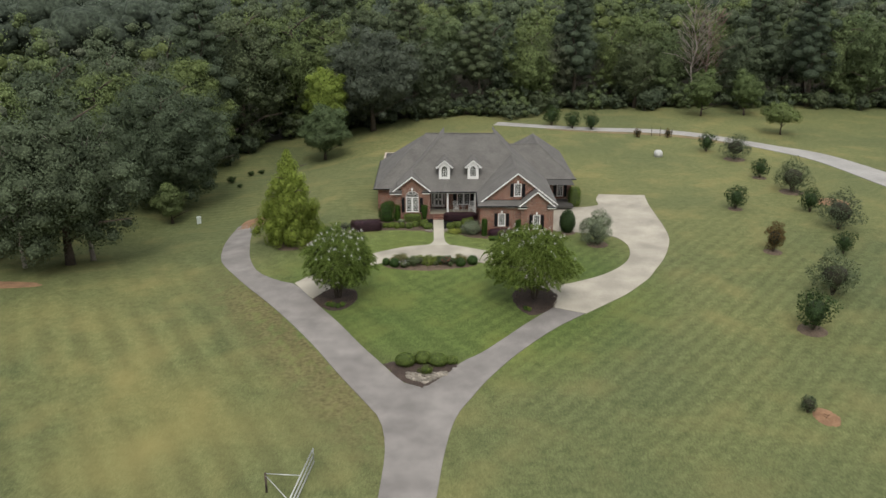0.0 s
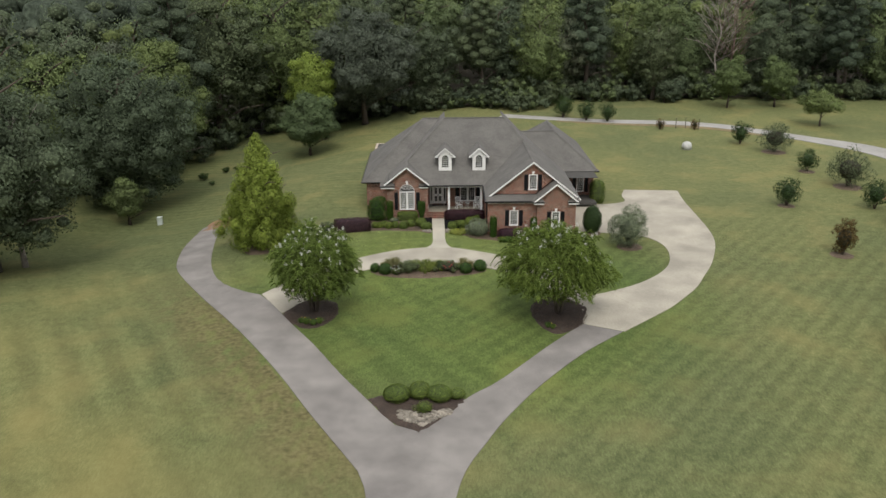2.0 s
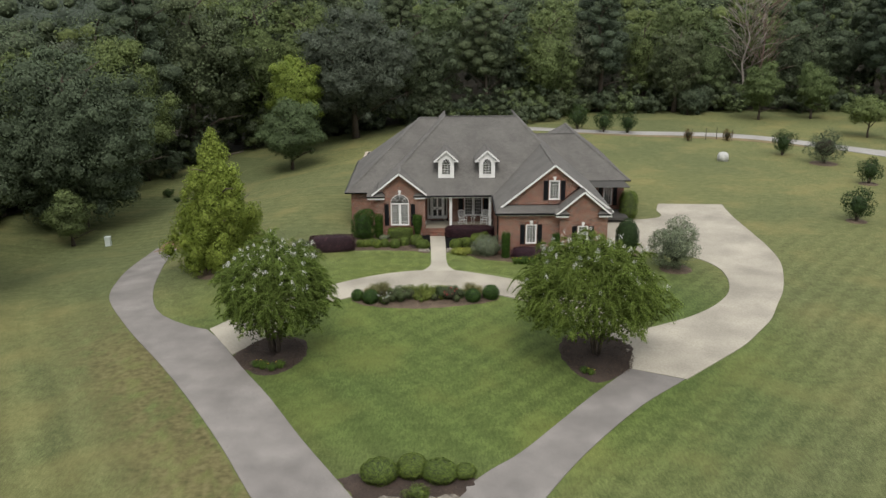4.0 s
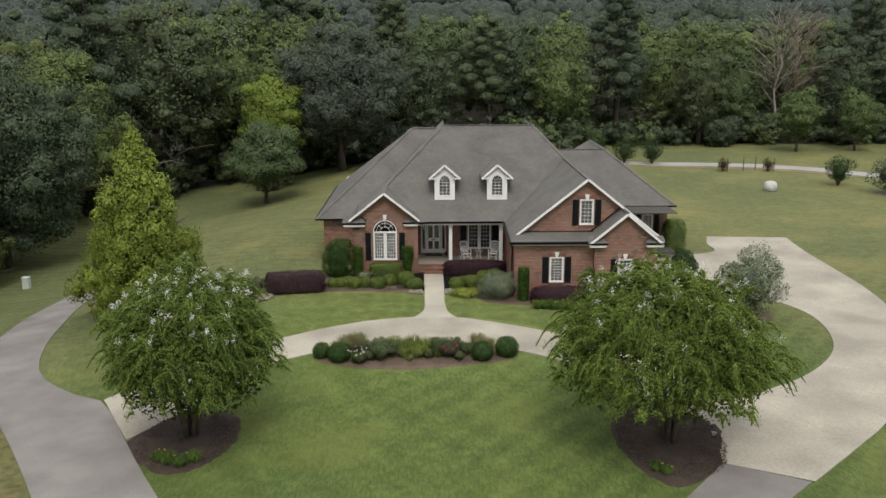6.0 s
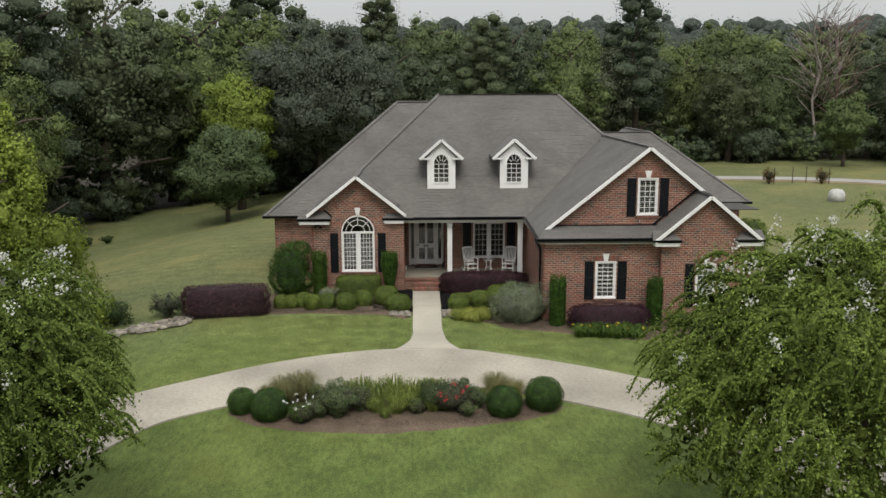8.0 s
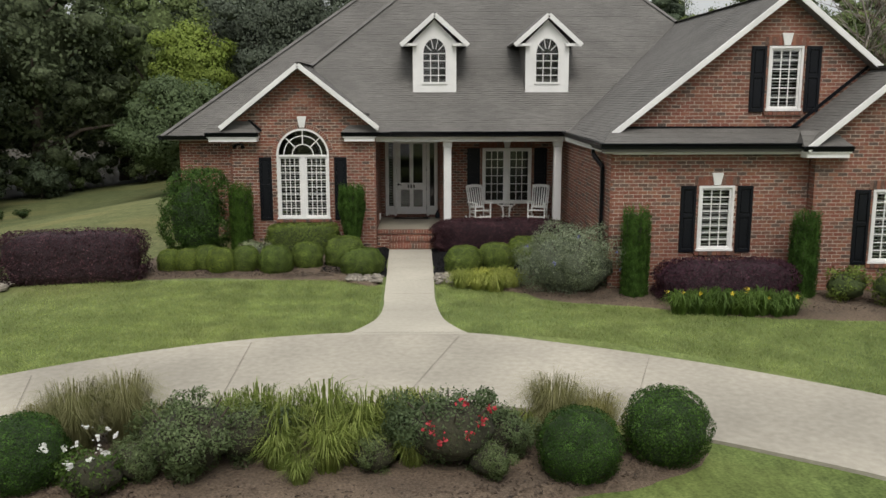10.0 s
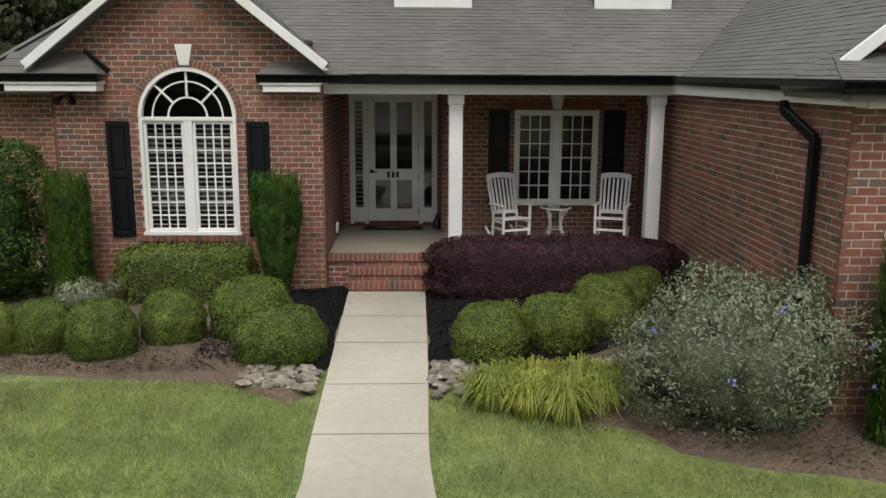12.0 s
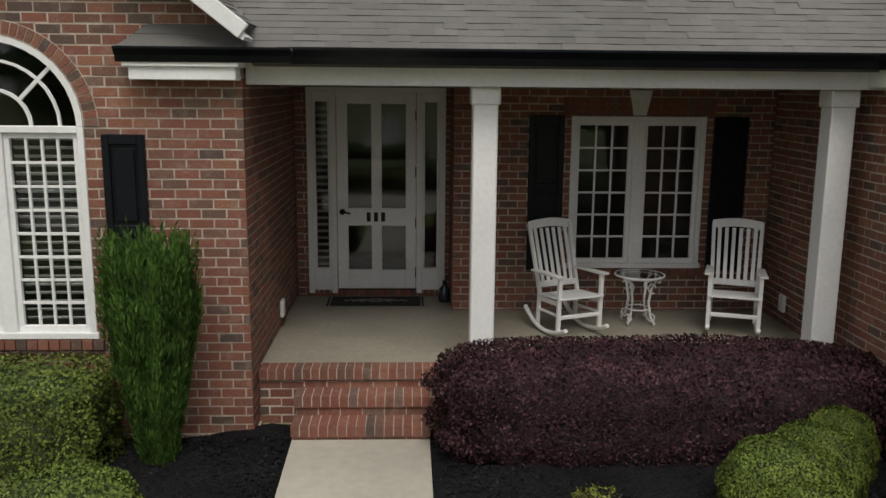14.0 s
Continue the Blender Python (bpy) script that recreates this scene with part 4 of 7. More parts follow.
for a, b in (((0.21, 89.24, RZ), (6.11, 89.24, RZ)), ((0.21, 89.24, RZ), (-3.41, 84.92, 5.08)), ((-3.41, 84.92, 5.08), (-3.41, 82.2, 5.08)), ((6.11, 89.24, RZ), (7.95, 86.79, 6.5)), ((7.95, 86.79, 6.5), (7.95, 78.15, 6.5)),
             ((-7.75, 84.46, 3.05), (-1.9, 91, 8.02)), ((-1.9, 91, 8.02), (1.5, 91, 8.02)), ((9.92, 76.95, 4.8), (9.92, 80.5, 4.8)), ((15.74, 88.2, 3.05), (11.65, 92.5, 6.35)), ((11.65, 92.5, 6.35), (11.65, 98.3, 6.35)), ((11.65, 92.5, 6.35), (8.0, 92.5, 6.35))):
    a, b = Vector(a), Vector(b)
    n = max(1, int((b - a).length / 0.2))
    for k in range(n):
        p, q = a.lerp(b, k / n), a.lerp(b, (k + 1.1) / n)
        g.bar(p + Vector((0, 0, 0.014)), q + Vector((0, 0, 0.010)), 0.22, 0.008)
tagged(g.make("ridge_cap", SHINGLE_MANY, roof), kind="stuff")

# ---- white trim, gutters, columns ----


def trim(name, boxes, mat=None, label="", bevel=0.006):
    g = Geo()
    for b in boxes:
        g.box(*b)
    return g.make(name, mat or WHITE, house, label, bevel)


def rake(a, b, w=0.125, d=0.05, mat=None):
    g = Geo()
    g.bar(a, b, d, w, up=(0, 0, 1))
    return g.make("rake_board", mat or WHITE, house, "", 0.006)


for x0, z0, xp, zp, x1, y in ((-5.51, 3.427, -3.41, 5.08, -1.31, 82.2), (7.92, 3.14, 9.92, 4.8, 11.92, 76.95)):
    rake((x0, y, z0 - 0.06), (xp, y, zp - 0.06))
    rake((x1, y, z0 - 0.06), (xp, y, zp - 0.06))
    g = Geo()
    for a, b in ((x0, xp), (x1, xp)):
        g.bar((a, y + 0.18, z0 - 0.11), (b, y + 0.18, zp - 0.11), 0.36, 0.03)
    g.make("soffit", WHITE, house)
rake((3.8, 78.15, 3.14), (7.95, 78.15, 6.44))
rake((12.27, 78.15, 3.0), (7.95, 78.15, 6.44))
g = Geo()
for a in (4.2, 11.7):
    g.bar((a, 78.3, 3.405), (7.95, 78.3, 6.39), 0.3, 0.03)
g.make("soffit", WHITE, house)

g = Geo()      # flashing where the low roofs meet the gable wall
g.bar((4.3, 78.43, 3.50), (8.5, 78.43, 3.50), 0.03, 0.07)
g.bar((7.95, 78.43, 3.30), (9.92, 78.43, 4.93), 0.03, 0.07)
g.make("flashing", BLACK, house, "black metal flashing")


def gutter(a, b, size=0.12):
    """A black K-style gutter from a to b with rolled lip and open top."""
    a, b = Vector(a), Vector(b)
    ax = (b - a).normalized()
    o = ax.cross(Vector((0, 0, 1)))
    prof = [(0, 0), (0, -size), (size * 0.55, -size), (size * 0.7, -size * 0.55), (size, -size * 0.15), (size, 0.0), (size * 0.86, 0.0), (size * 0.86, -0.02), (0.02, -0.03)]
    g = Geo()
    g.extrude([a + o * p + Vector((0, 0, q)) for p, q in prof], b - a)
    return g.make("gutter", BLACK, house)


gutter((-1.0, 82.55, 3.27), (3.76, 82.55, 3.27), 0.13)
gutter((3.78, 82.42, 3.26), (3.70, 77.12, 3.23))
gutter((3.6, 77.2, 3.225), (8.0, 77.2, 3.225))
gutter((-7.78, 84.5, 3.09), (-5.8, 84.5, 3.09))
gutter((-7.72, 97.5, 3.09), (-7.72, 84.4, 3.09))
gutter((12.2, 88.25, 3.09), (15.78, 88.25, 3.09))
for x0, x1, y in ((-5.92, -4.5, 82.28), (-2.32, -0.98, 82.42), (7.85, 8.9, 77.0), (10.95, 12.0, 77.0)):
    up = 0.09 if x0 < 0 else 0.0
    gutter((x0, y, 3.17 + up), (x1, y, 3.17 + up), 0.115)
    xe = -1.36 if x0 == -2.32 else x1
    trim("cornice_return", [(x0 + 0.08, xe - 0.06, y - 0.02, y + 0.3, 2.92 + up, 3.06 + up), (x0 + 0.04, xe - 0.03, y - 0.05, y + 0.3, 3.02 + up, 3.065 + up)])
    g = Geo()   # small hipped roof over the return
    xi = x1 if x0 < -5 or abs(x0 - 7.85) < 0.01 else x0
    xo = x0 if xi == x1 else xe
    s = 1 if xo < xi else -1
    z = 3.16 + up
    g.add([(xo, y - 0.04, z), (xi, y - 0.04, z), (xi, y + 0.34, z), (xo, y + 0.34, z), (xi - s * 0.32, y + 0.33, z + 0.31), (xo + s * 0.05, y + 0.33, z + 0.31)], [(0, 1, 4, 5), (1, 2, 4), (0, 5, 3), (3, 2, 1, 0), (2, 3, 5, 4)])
    tabs = Geo()
    for k in range(3):      # lapped courses
        f0, f1 = k / 3, (k + 1) / 3
        n = max(2, int(abs(xi - xo) / 0.2))
        for j in range(n):
            a, b = [xo + (xi - xo) * (j + e) / n + (0.03 * (k % 2) if 0 < j + e < n else 0) for e in (0, 1)]
            pa, pb = [xo + s * 0.05 * f0 + (v - xo) * (1 - 0.37 * f0 / max(0.01, abs(xi - xo))) for v in (a, b)]
            qa, qb = [xo + s * 0.05 * f1 + (v - xo) * (1 - 0.37 * f1 / max(0.01, abs(xi - xo))) for v in (a, b)]
            y0, y1, z0, z1 = y - 0.04 + 0.37 * f0, y - 0.04 + 0.37 * f1, z + 0.31 * f0, z + 0.31 * f1
            tabs.add([(pa, y0 - 0.004, z0 + 0.012), (pb, y0 - 0.004, z0 + 0.012), (qb, y1, z1 + 0.004), (qa, y1, z1 + 0.004), (pa, y0, z0), (pb, y0, z0)], [(0, 1, 2, 3), (4, 5, 1, 0)])
    tagged(tabs.make("shingles", SHINGLE_MANY, g.make("return_roof", SHINGLE_MANY, house)), kind="stuff")
    g = Geo()
    g.bar((xi - s * 0.31, y + 0.30, z + 0.33), (xi + s * 0.02, y + 0.30, z + 0.04), 0.03, 0.07)
    g.make("flashing", BLACK, house, "black metal flashing")
beam = trim("porch_beam", [(-1.41, 3.92, 82.74, 83.02, 2.98, 3.2), (-1.43, 3.9, 82.56, 82.74, 3.15, 3.2)], label="white painted porch beam")
for b in ((3.76, 3.92, 77.3, 82.74, 3.0, 3.15), (3.93, 8.2, 77.3, 77.52, 2.98, 3.12), (-7.6, -5.4, 84.62, 84.9, 2.94, 3.02), (12.2, 15.6, 88.36, 88.6, 2.94, 3.02)):
    trim("frieze", [b])


def column(x):
    g = Geo()
    w = 0.106
    g.box(x - w, x + w, 82.95 - w, 82.95 + w, 0.51, 2.98)
    g.box(x - w - 0.014, x + w + 0.014, 82.95 - w - 0.014, 82.95 + w + 0.014, 0.51, 0.64)
    g.box(x - w - 0.018, x + w + 0.018, 82.95 - w - 0.018, 82.95 + w + 0.018, 2.83, 2.98)
    return g.make("porch_column", WHITE, house, "square white porch column with plain capital", 0.012)


column(0.565)
column(3.63)
g = Geo()
for a, b in (((3.74, 78.6, 3.02), (3.74, 78.6, 2.9)), ((3.74, 78.6, 2.92), (3.86, 78.12, 2.66)), ((3.86, 78.12, 2.68), (3.86, 78.12, -0.1))):
    g.bar(a, b, 0.075, 0.1)
g.make("downspout", BLACK, house, "black downspout", 0.01)

# ---- porch floor and steps ----
g = Geo()
g.box(-1.41, 3.92, 83.03, 85.57, 0.2, 0.51)
g.make("porch_floor", PORCHFLOOR, house, "smooth buff concrete porch floor")
step_core = Geo()
step_core.box(-1.40, 3.92, 82.848, 83.03, 0.425, 0.508)
step_core.box(-1.05, 0.09, 82.638, 82.87, -0.2, 0.258)
step_core.box(-1.06, 0.10, 82.618, 82.865, 0.258, 0.338)
step_core.box(-1.05, 0.09, 82.398, 82.638, -0.2, 0.088)
step_core.box(-1.06, 0.10, 82.378, 82.638, 0.088, 0.168)
steps = step_core.make("steps", MORTAR, house, "three red brick steps with rowlock edges")
porch_face = wall("porch_face", (-1.41, 82.87), 0, 5.33, -0.16, 0.40)
STEP_BRICKS = []
for x0, x1, y0, y1, zt in ((-1.40, 3.92, 82.84, 83.04, 0.515), (-1.07, 0.11, 82.61, 82.88, 0.345), (-1.07, 0.11, 82.37, 82.64, 0.175)):
    n = int((x1 - x0) / 0.075)
    for k in range(n):
        STEP_BRICKS.append((x0 + (k + 0.5) * (x1 - x0) / n, y0, zt, (x1 - x0) / n - 0.009, y1 - y0, 0.095))
for y, z in ((82.63, 0.17), (82.39, 0.0)):
    for k in range(6):
        STEP_BRICKS.append((-1.05 + 1.14 * (k + 0.5) / 6, y, z + 0.075, 1.14 / 6 - 0.01, 0.1, 0.07))


# ---- windows and doors ----
def keystone(x, y, z, parent, h=0.3):
    g = Geo()
    g.extrude([(x - 0.07, y - 0.035, z), (x + 0.07, y - 0.035, z), (x + 0.125, y - 0.035, z + h), (x - 0.125, y - 0.035, z + h)], (0, 0.06, 0))
    g.make("keystone", WHITE, parent, "white keystone", 0.006)


def window(x0, x1, z0, z1, y, cols, rows, sashes=1, blinds=0.0, arch=False, key=True, shutters=(), lintel=True, sill=True):
    """A white window in a wall that faces -y at y: frame, bars, pane, and slatted blinds behind."""
    g = Geo()
    f = 0.055
    g.box(x0 - 0.02, x1 + 0.02, y - 0.035, y + 0.09, z0, z0 + f)
    w = (x1 - x0) / sashes
    win = g.make("window", WHITE, house, "white framed window with grille bars and blinds", 0.005)
    for b in [(x0, x0 + f, -0.02, z0 + f, z1), (x1 - f, x1, -0.02, z0 + f, z1), (x0 + f, x1 - f, -0.02, z1 - f, z1)] + [(x0 + s * w - 0.06, x0 + s * w + 0.06, -0.015, z0 + f, z1 - f) for s in range(1, sashes)]:
        g = Geo()
        g.box(b[0], b[1], y + b[2], y + 0.09, b[3], b[4])
        g.make("window_frame", WHITE, win, "", 0.005)
    win["kind"] = "structure"
    for s in range(sashes):
        a, b = x0 + s * w + (f if s == 0 else 0.06), x0 + (s + 1) * w - (f if s == sashes - 1 else 0.06)
        c, d = z0 + f, z1 - f
        g = Geo()
        for (p, q, r, t) in ((a, b, c, c + 0.05), (a, b, d - 0.045, d), (a, a + 0.045, c + 0.05, d - 0.045), (b - 0.045, b, c + 0.05, d - 0.045)):
            g.box(p, q, y + 0.015, y + 0.06, r, t)
        g.make("sash", WHITE, win, "", 0.004)
        g = Geo()
        for k in range(1, cols):
            x = a + 0.045 + (b - a - 0.09) * k / cols
            g.box(x - 0.010, x + 0.010, y + 0.022, y + 0.05, c + 0.05, d - 0.045)
        for k in range(1, rows):
            z = c + 0.05 + (d - c - 0.095) * k / rows
            g.box(a + 0.045, b - 0.045, y + 0.023, y + 0.049, z - 0.010, z + 0.010)
        g.make("muntin", WHITE, win, "", 0.0)
        g = Geo()
        g.box(a + 0.03, b - 0.03, y + 0.036, y + 0.042, c + 0.03, d - 0.03)
        g.make("pane", GLASS, win).visible_shadow = False
        if blinds:
            g = Geo()
            n = int((d - c) / 0.075)
            for k in range(n):
                z = c + 0.04 + (d - c - 0.06) * (k + 0.5) / n
                g.bar((a, y + 0.19, z), (b, y + 0.19, z), blinds, 0.006, up=(0, 0.62, 0.8))
            tagged(g.make("blind", BLIND, win, "white plantation blinds"), kind="stuff")
    if arch:
        cx, r = (x0 + x1) / 2, (x1 - x0) / 2
        def ring(rad, wid, dep0, dep1, n=20):
            g = Geo()
            for k in range(n):
                t0, t1 = math.pi * k / n, math.pi * (k + 1) / n
                pts = [(cx + q * math.cos(t), z1 + q * math.sin(t)) for q, t in ((rad, t0), (rad, t1), (rad - wid, t1), (rad - wid, t0))]
                g.extrude([(p, y + dep0, q) for p, q in pts], (0, dep1 - dep0, 0))
            return g
        ring(r, 0.05, -0.02, 0.08).make("arch_frame", WHITE, win, weld=True)
        g = ring(r * 0.42, 0.025, 0.02, 0.05, 12)
        for k in range(1, 4):
            t = math.pi * k / 4
            a0 = r * 0.42
            g.bar((cx + a0 * math.cos(t), y + 0.035, z1 + a0 * math.sin(t)), (cx + (r - 0.03) * math.cos(t), y + 0.035, z1 + (r - 0.03) * math.sin(t)), 0.03, 0.024, up=(0, 1, 0))
        g2 = ring(r * 0.74, 0.022, 0.021, 0.049, 16)
        g.add(g2.v, g2.f)
        g.make("fan_muntin", WHITE, win)
        g = Geo()
        g.extrude([(cx + (r - 0.02) * math.cos(math.pi * k / 20), y + 0.037, z1 + (r - 0.02) * math.sin(math.pi * k / 20)) for k in range(21)], (0, 0.006, 0))
        g.make("pane", GLASS, win).visible_shadow = False
        ring(r + 0.122, 0.12, -0.004, 0.05, 30).make("arch_mortar", MORTAR, win, weld=True)
        for k in range(38):     # header bricks of the arch
            t0, t1 = math.pi * k / 38 + 0.007, math.pi * (k + 1) / 38 - 0.007
            g = Geo()
            g.extrude([(cx + q * math.cos(t), y - 0.012, z1 + q * math.sin(t)) for q, t in ((r + 0.012, t0), (r + 0.115, t0), (r + 0.115, t1), (r + 0.012, t1))], (0, 0.05, 0))
            g.make("brick", BRICK_ONE, win)
        keystone(cx, y, z1 + r + 0.03, win, 0.3)
    else:
        if lintel:
            n = max(6, int((x1 - x0 + 0.2) / 0.075))
            for k in range(n):
                a = x0 - 0.1 + (x1 - x0 + 0.2) * k / n
                g = Geo()
                g.box(a + 0.005, a + (x1 - x0 + 0.2) / n - 0.005, y - 0.01, y + 0.04, z1 + 0.012, z1 + 0.2)
                g.make("brick", BRICK_ONE, win)
        if key:
            keystone((x0 + x1) / 2, y, z1 + 0.01, win, 0.27)
    if sill:
        n = int((x1 - x0 + 0.12) / 0.09)
        for k in range(n):
            a = x0 - 0.06 + (x1 - x0 + 0.12) * k / n
            g = Geo()
            g.box(a + 0.005, a + (x1 - x0 + 0.12) / n - 0.005, y - 0.05, y + 0.05, z0 - 0.085, z0 - 0.008)
            g.make("brick", BRICK_ONE, win)
    for (a, b) in shutters:
        g = Geo()
        za, zb = z0 - 0.02, z1 - 0.06 if arch else z1
        g.box(a, b, y - 0.012, y + 0.0, za, zb)
        for (p, q, r, t) in ((a, a + 0.06, za, zb), (b - 0.06, b, za, zb), (a + 0.06, b - 0.06, za, za + 0.08), (a + 0.06, b - 0.06, zb - 0.08, zb), (a + 0.06, b - 0.06, za + (zb - za) * 0.52, za + (zb - za) * 0.52 + 0.09)):
            g.box(p, q, y - 0.04, y - 0.012, r, t)
        for r, t in ((za + 0.11, za + (zb - za) * 0.52 - 0.03), (za + (zb - za) * 0.52 + 0.12, zb - 0.11)):
            g.box(a + 0.085, b - 0.085, y - 0.03, y - 0.012, r, t)
        g.make("shutter", SHUTTER, house, "black raised-panel shutter", 0.008)
    return win


window(-4.10, -2.68, 0.88, 2.64, 82.6, 4, 8, 2, 0.04, arch=True, shutters=((-4.58, -4.24), (-2.54, -2.20)))
window(1.68, 3.16, 1.0, 2.68, 84.9, 3, 6, 2, 0.0, shutters=((1.22, 1.60), (3.24, 3.62)))
window(5.86, 6.64, 0.85, 2.29, 77.52, 3, 8, 1, 0.045, shutters=((5.46, 5.80), (6.70, 7.04)))
window(9.56, 10.32, 0.6, 2.22, 77.25, 3, 8, 1, 0.045, shutters=((9.16, 9.50), (10.38, 10.72)))
window(7.58, 8.36, 3.87, 5.3, 78.45, 3, 6, 1, 0.03, shutters=((7.18, 7.52), (8.42, 8.76)))
window(13.6, 14.35, 0.85, 2.4, 88.6, 3, 6, 1, 0.03, shutters=((14.43, 14.77), (13.18, 13.52)))

# front door with glazed panels and sidelights
DY = 85.57
g = Geo()
for b in ((-1.27, -1.20, DY - 0.03, DY + 0.1, 0.55, 2.97), (-1.0, -0.93, DY - 0.03, DY + 0.1, 0.55, 2.9), (0.0, 0.07, DY - 0.03, DY + 0.1, 0.55, 2.9), (0.27, 0.34, DY - 0.03, DY + 0.1, 0.55, 2.97), (-1.2, 0.27, DY - 0.03, DY + 0.1, 2.9, 2.97)):
    g.box(*b)
surround = g.make("door_frame", WHITE, house, "white door surround with two sidelights", 0.006)
for x0, x1 in ((-1.2, -1.0), (0.07, 0.27)):
    g = Geo()
    for b in ((x0, x1, DY, DY + 0.06, 0.55, 0.85), (x0, x1, DY, DY + 0.06, 2.8, 2.9), (x0, x0 + 0.03, DY, DY + 0.06, 0.85, 2.8), (x1 - 0.03, x1, DY, DY + 0.06, 0.85, 2.8)):
        g.box(*b)
    g.make("sidelight", WHITE, surround, "", 0.005)
    g = Geo()
    g.box(x0 + 0.02, x1 - 0.02, DY + 0.025, DY + 0.031, 0.84, 2.81)
    g.make("pane", GLASS, surround).visible_shadow = False
g = Geo()
for k in range(24):
    g.bar((-1.18, DY + 0.1, 0.88 + k * 0.08), (-1.02, DY + 0.1, 0.88 + k * 0.08), 0.055, 0.006, up=(0, 0.62, 0.8))
tagged(g.make("blind", BLIND, surround, "white slatted blind in the sidelight"), kind="stuff")
g = Geo()
DX0, DX1 = -0.925, -0.005
for b in ((DX0, -0.80, 0.6, 2.9), (-0.125, DX1, 0.6, 2.9), (-0.525, -0.405, 0.6, 2.9), (-0.80, -0.525, 0.6, 0.83), (-0.405, -0.125, 0.6, 0.83), (-0.80, -0.525, 1.36, 1.57), (-0.405, -0.125, 1.36, 1.57), (-0.80, -0.525, 2.78, 2.9), (-0.405, -0.125, 2.78, 2.9)):
    g = Geo()
    g.box(b[0], b[1], DY + 0.0, DY + 0.045, b[2], b[3])
    if b[0] == DX0:
        door = g.make("front_door", WHITE, house, "white front door with four glass panels", 0.004)
    else:
        g.make("rail" if b[3] - b[2] < 1 else "stile", WHITE, door, "", 0.004)
for x0, x1 in ((-0.80, -0.525), (-0.405, -0.125)):
    for z0, z1 in ((0.83, 1.36), (1.57, 2.78)):
        g = Geo()
        g.box(x0 - 0.01, x1 + 0.01, DY + 0.02, DY + 0.026, z0 - 0.01, z1 + 0.01)
        g.make("pane", GLASS, door).visible_shadow = False
for x in (-0.56, -0.475, -0.39):          # the number on the door as plain bars
    g = Geo()
    g.box(x - 0.024, x + 0.024, DY - 0.006, DY - 0.001, 1.41, 1.52)
    g.make("number_bar", BLACK, door, "black number bar")
g = Geo()
g.tube([(-0.865, DY - 0.06, 1.53), (-0.865, DY, 1.53)], [0.034, 0.03], 12)
g.tube([(-0.865, DY - 0.05, 1.53), (-0.77, DY - 0.055, 1.51)], [0.012, 0.009], 8)
g.make("door_handle", BLACK, door, "black lever handle", 0, True)
for z in (0.8, 1.4, 2.0, 2.65):
    g = Geo()
    g.tube([(-0.002, DY - 0.012, z - 0.06), (-0.002, DY - 0.012, z + 0.06)], 0.012, 8)
    g.make("hinge", BLACK, door)
for k in range(24):
    STEP_BRICKS.append((-1.30 + 1.66 * (k + 0.5) / 24, DY - 0.02, 0.585, 1.66 / 24 - 0.009, 0.1, 0.08))


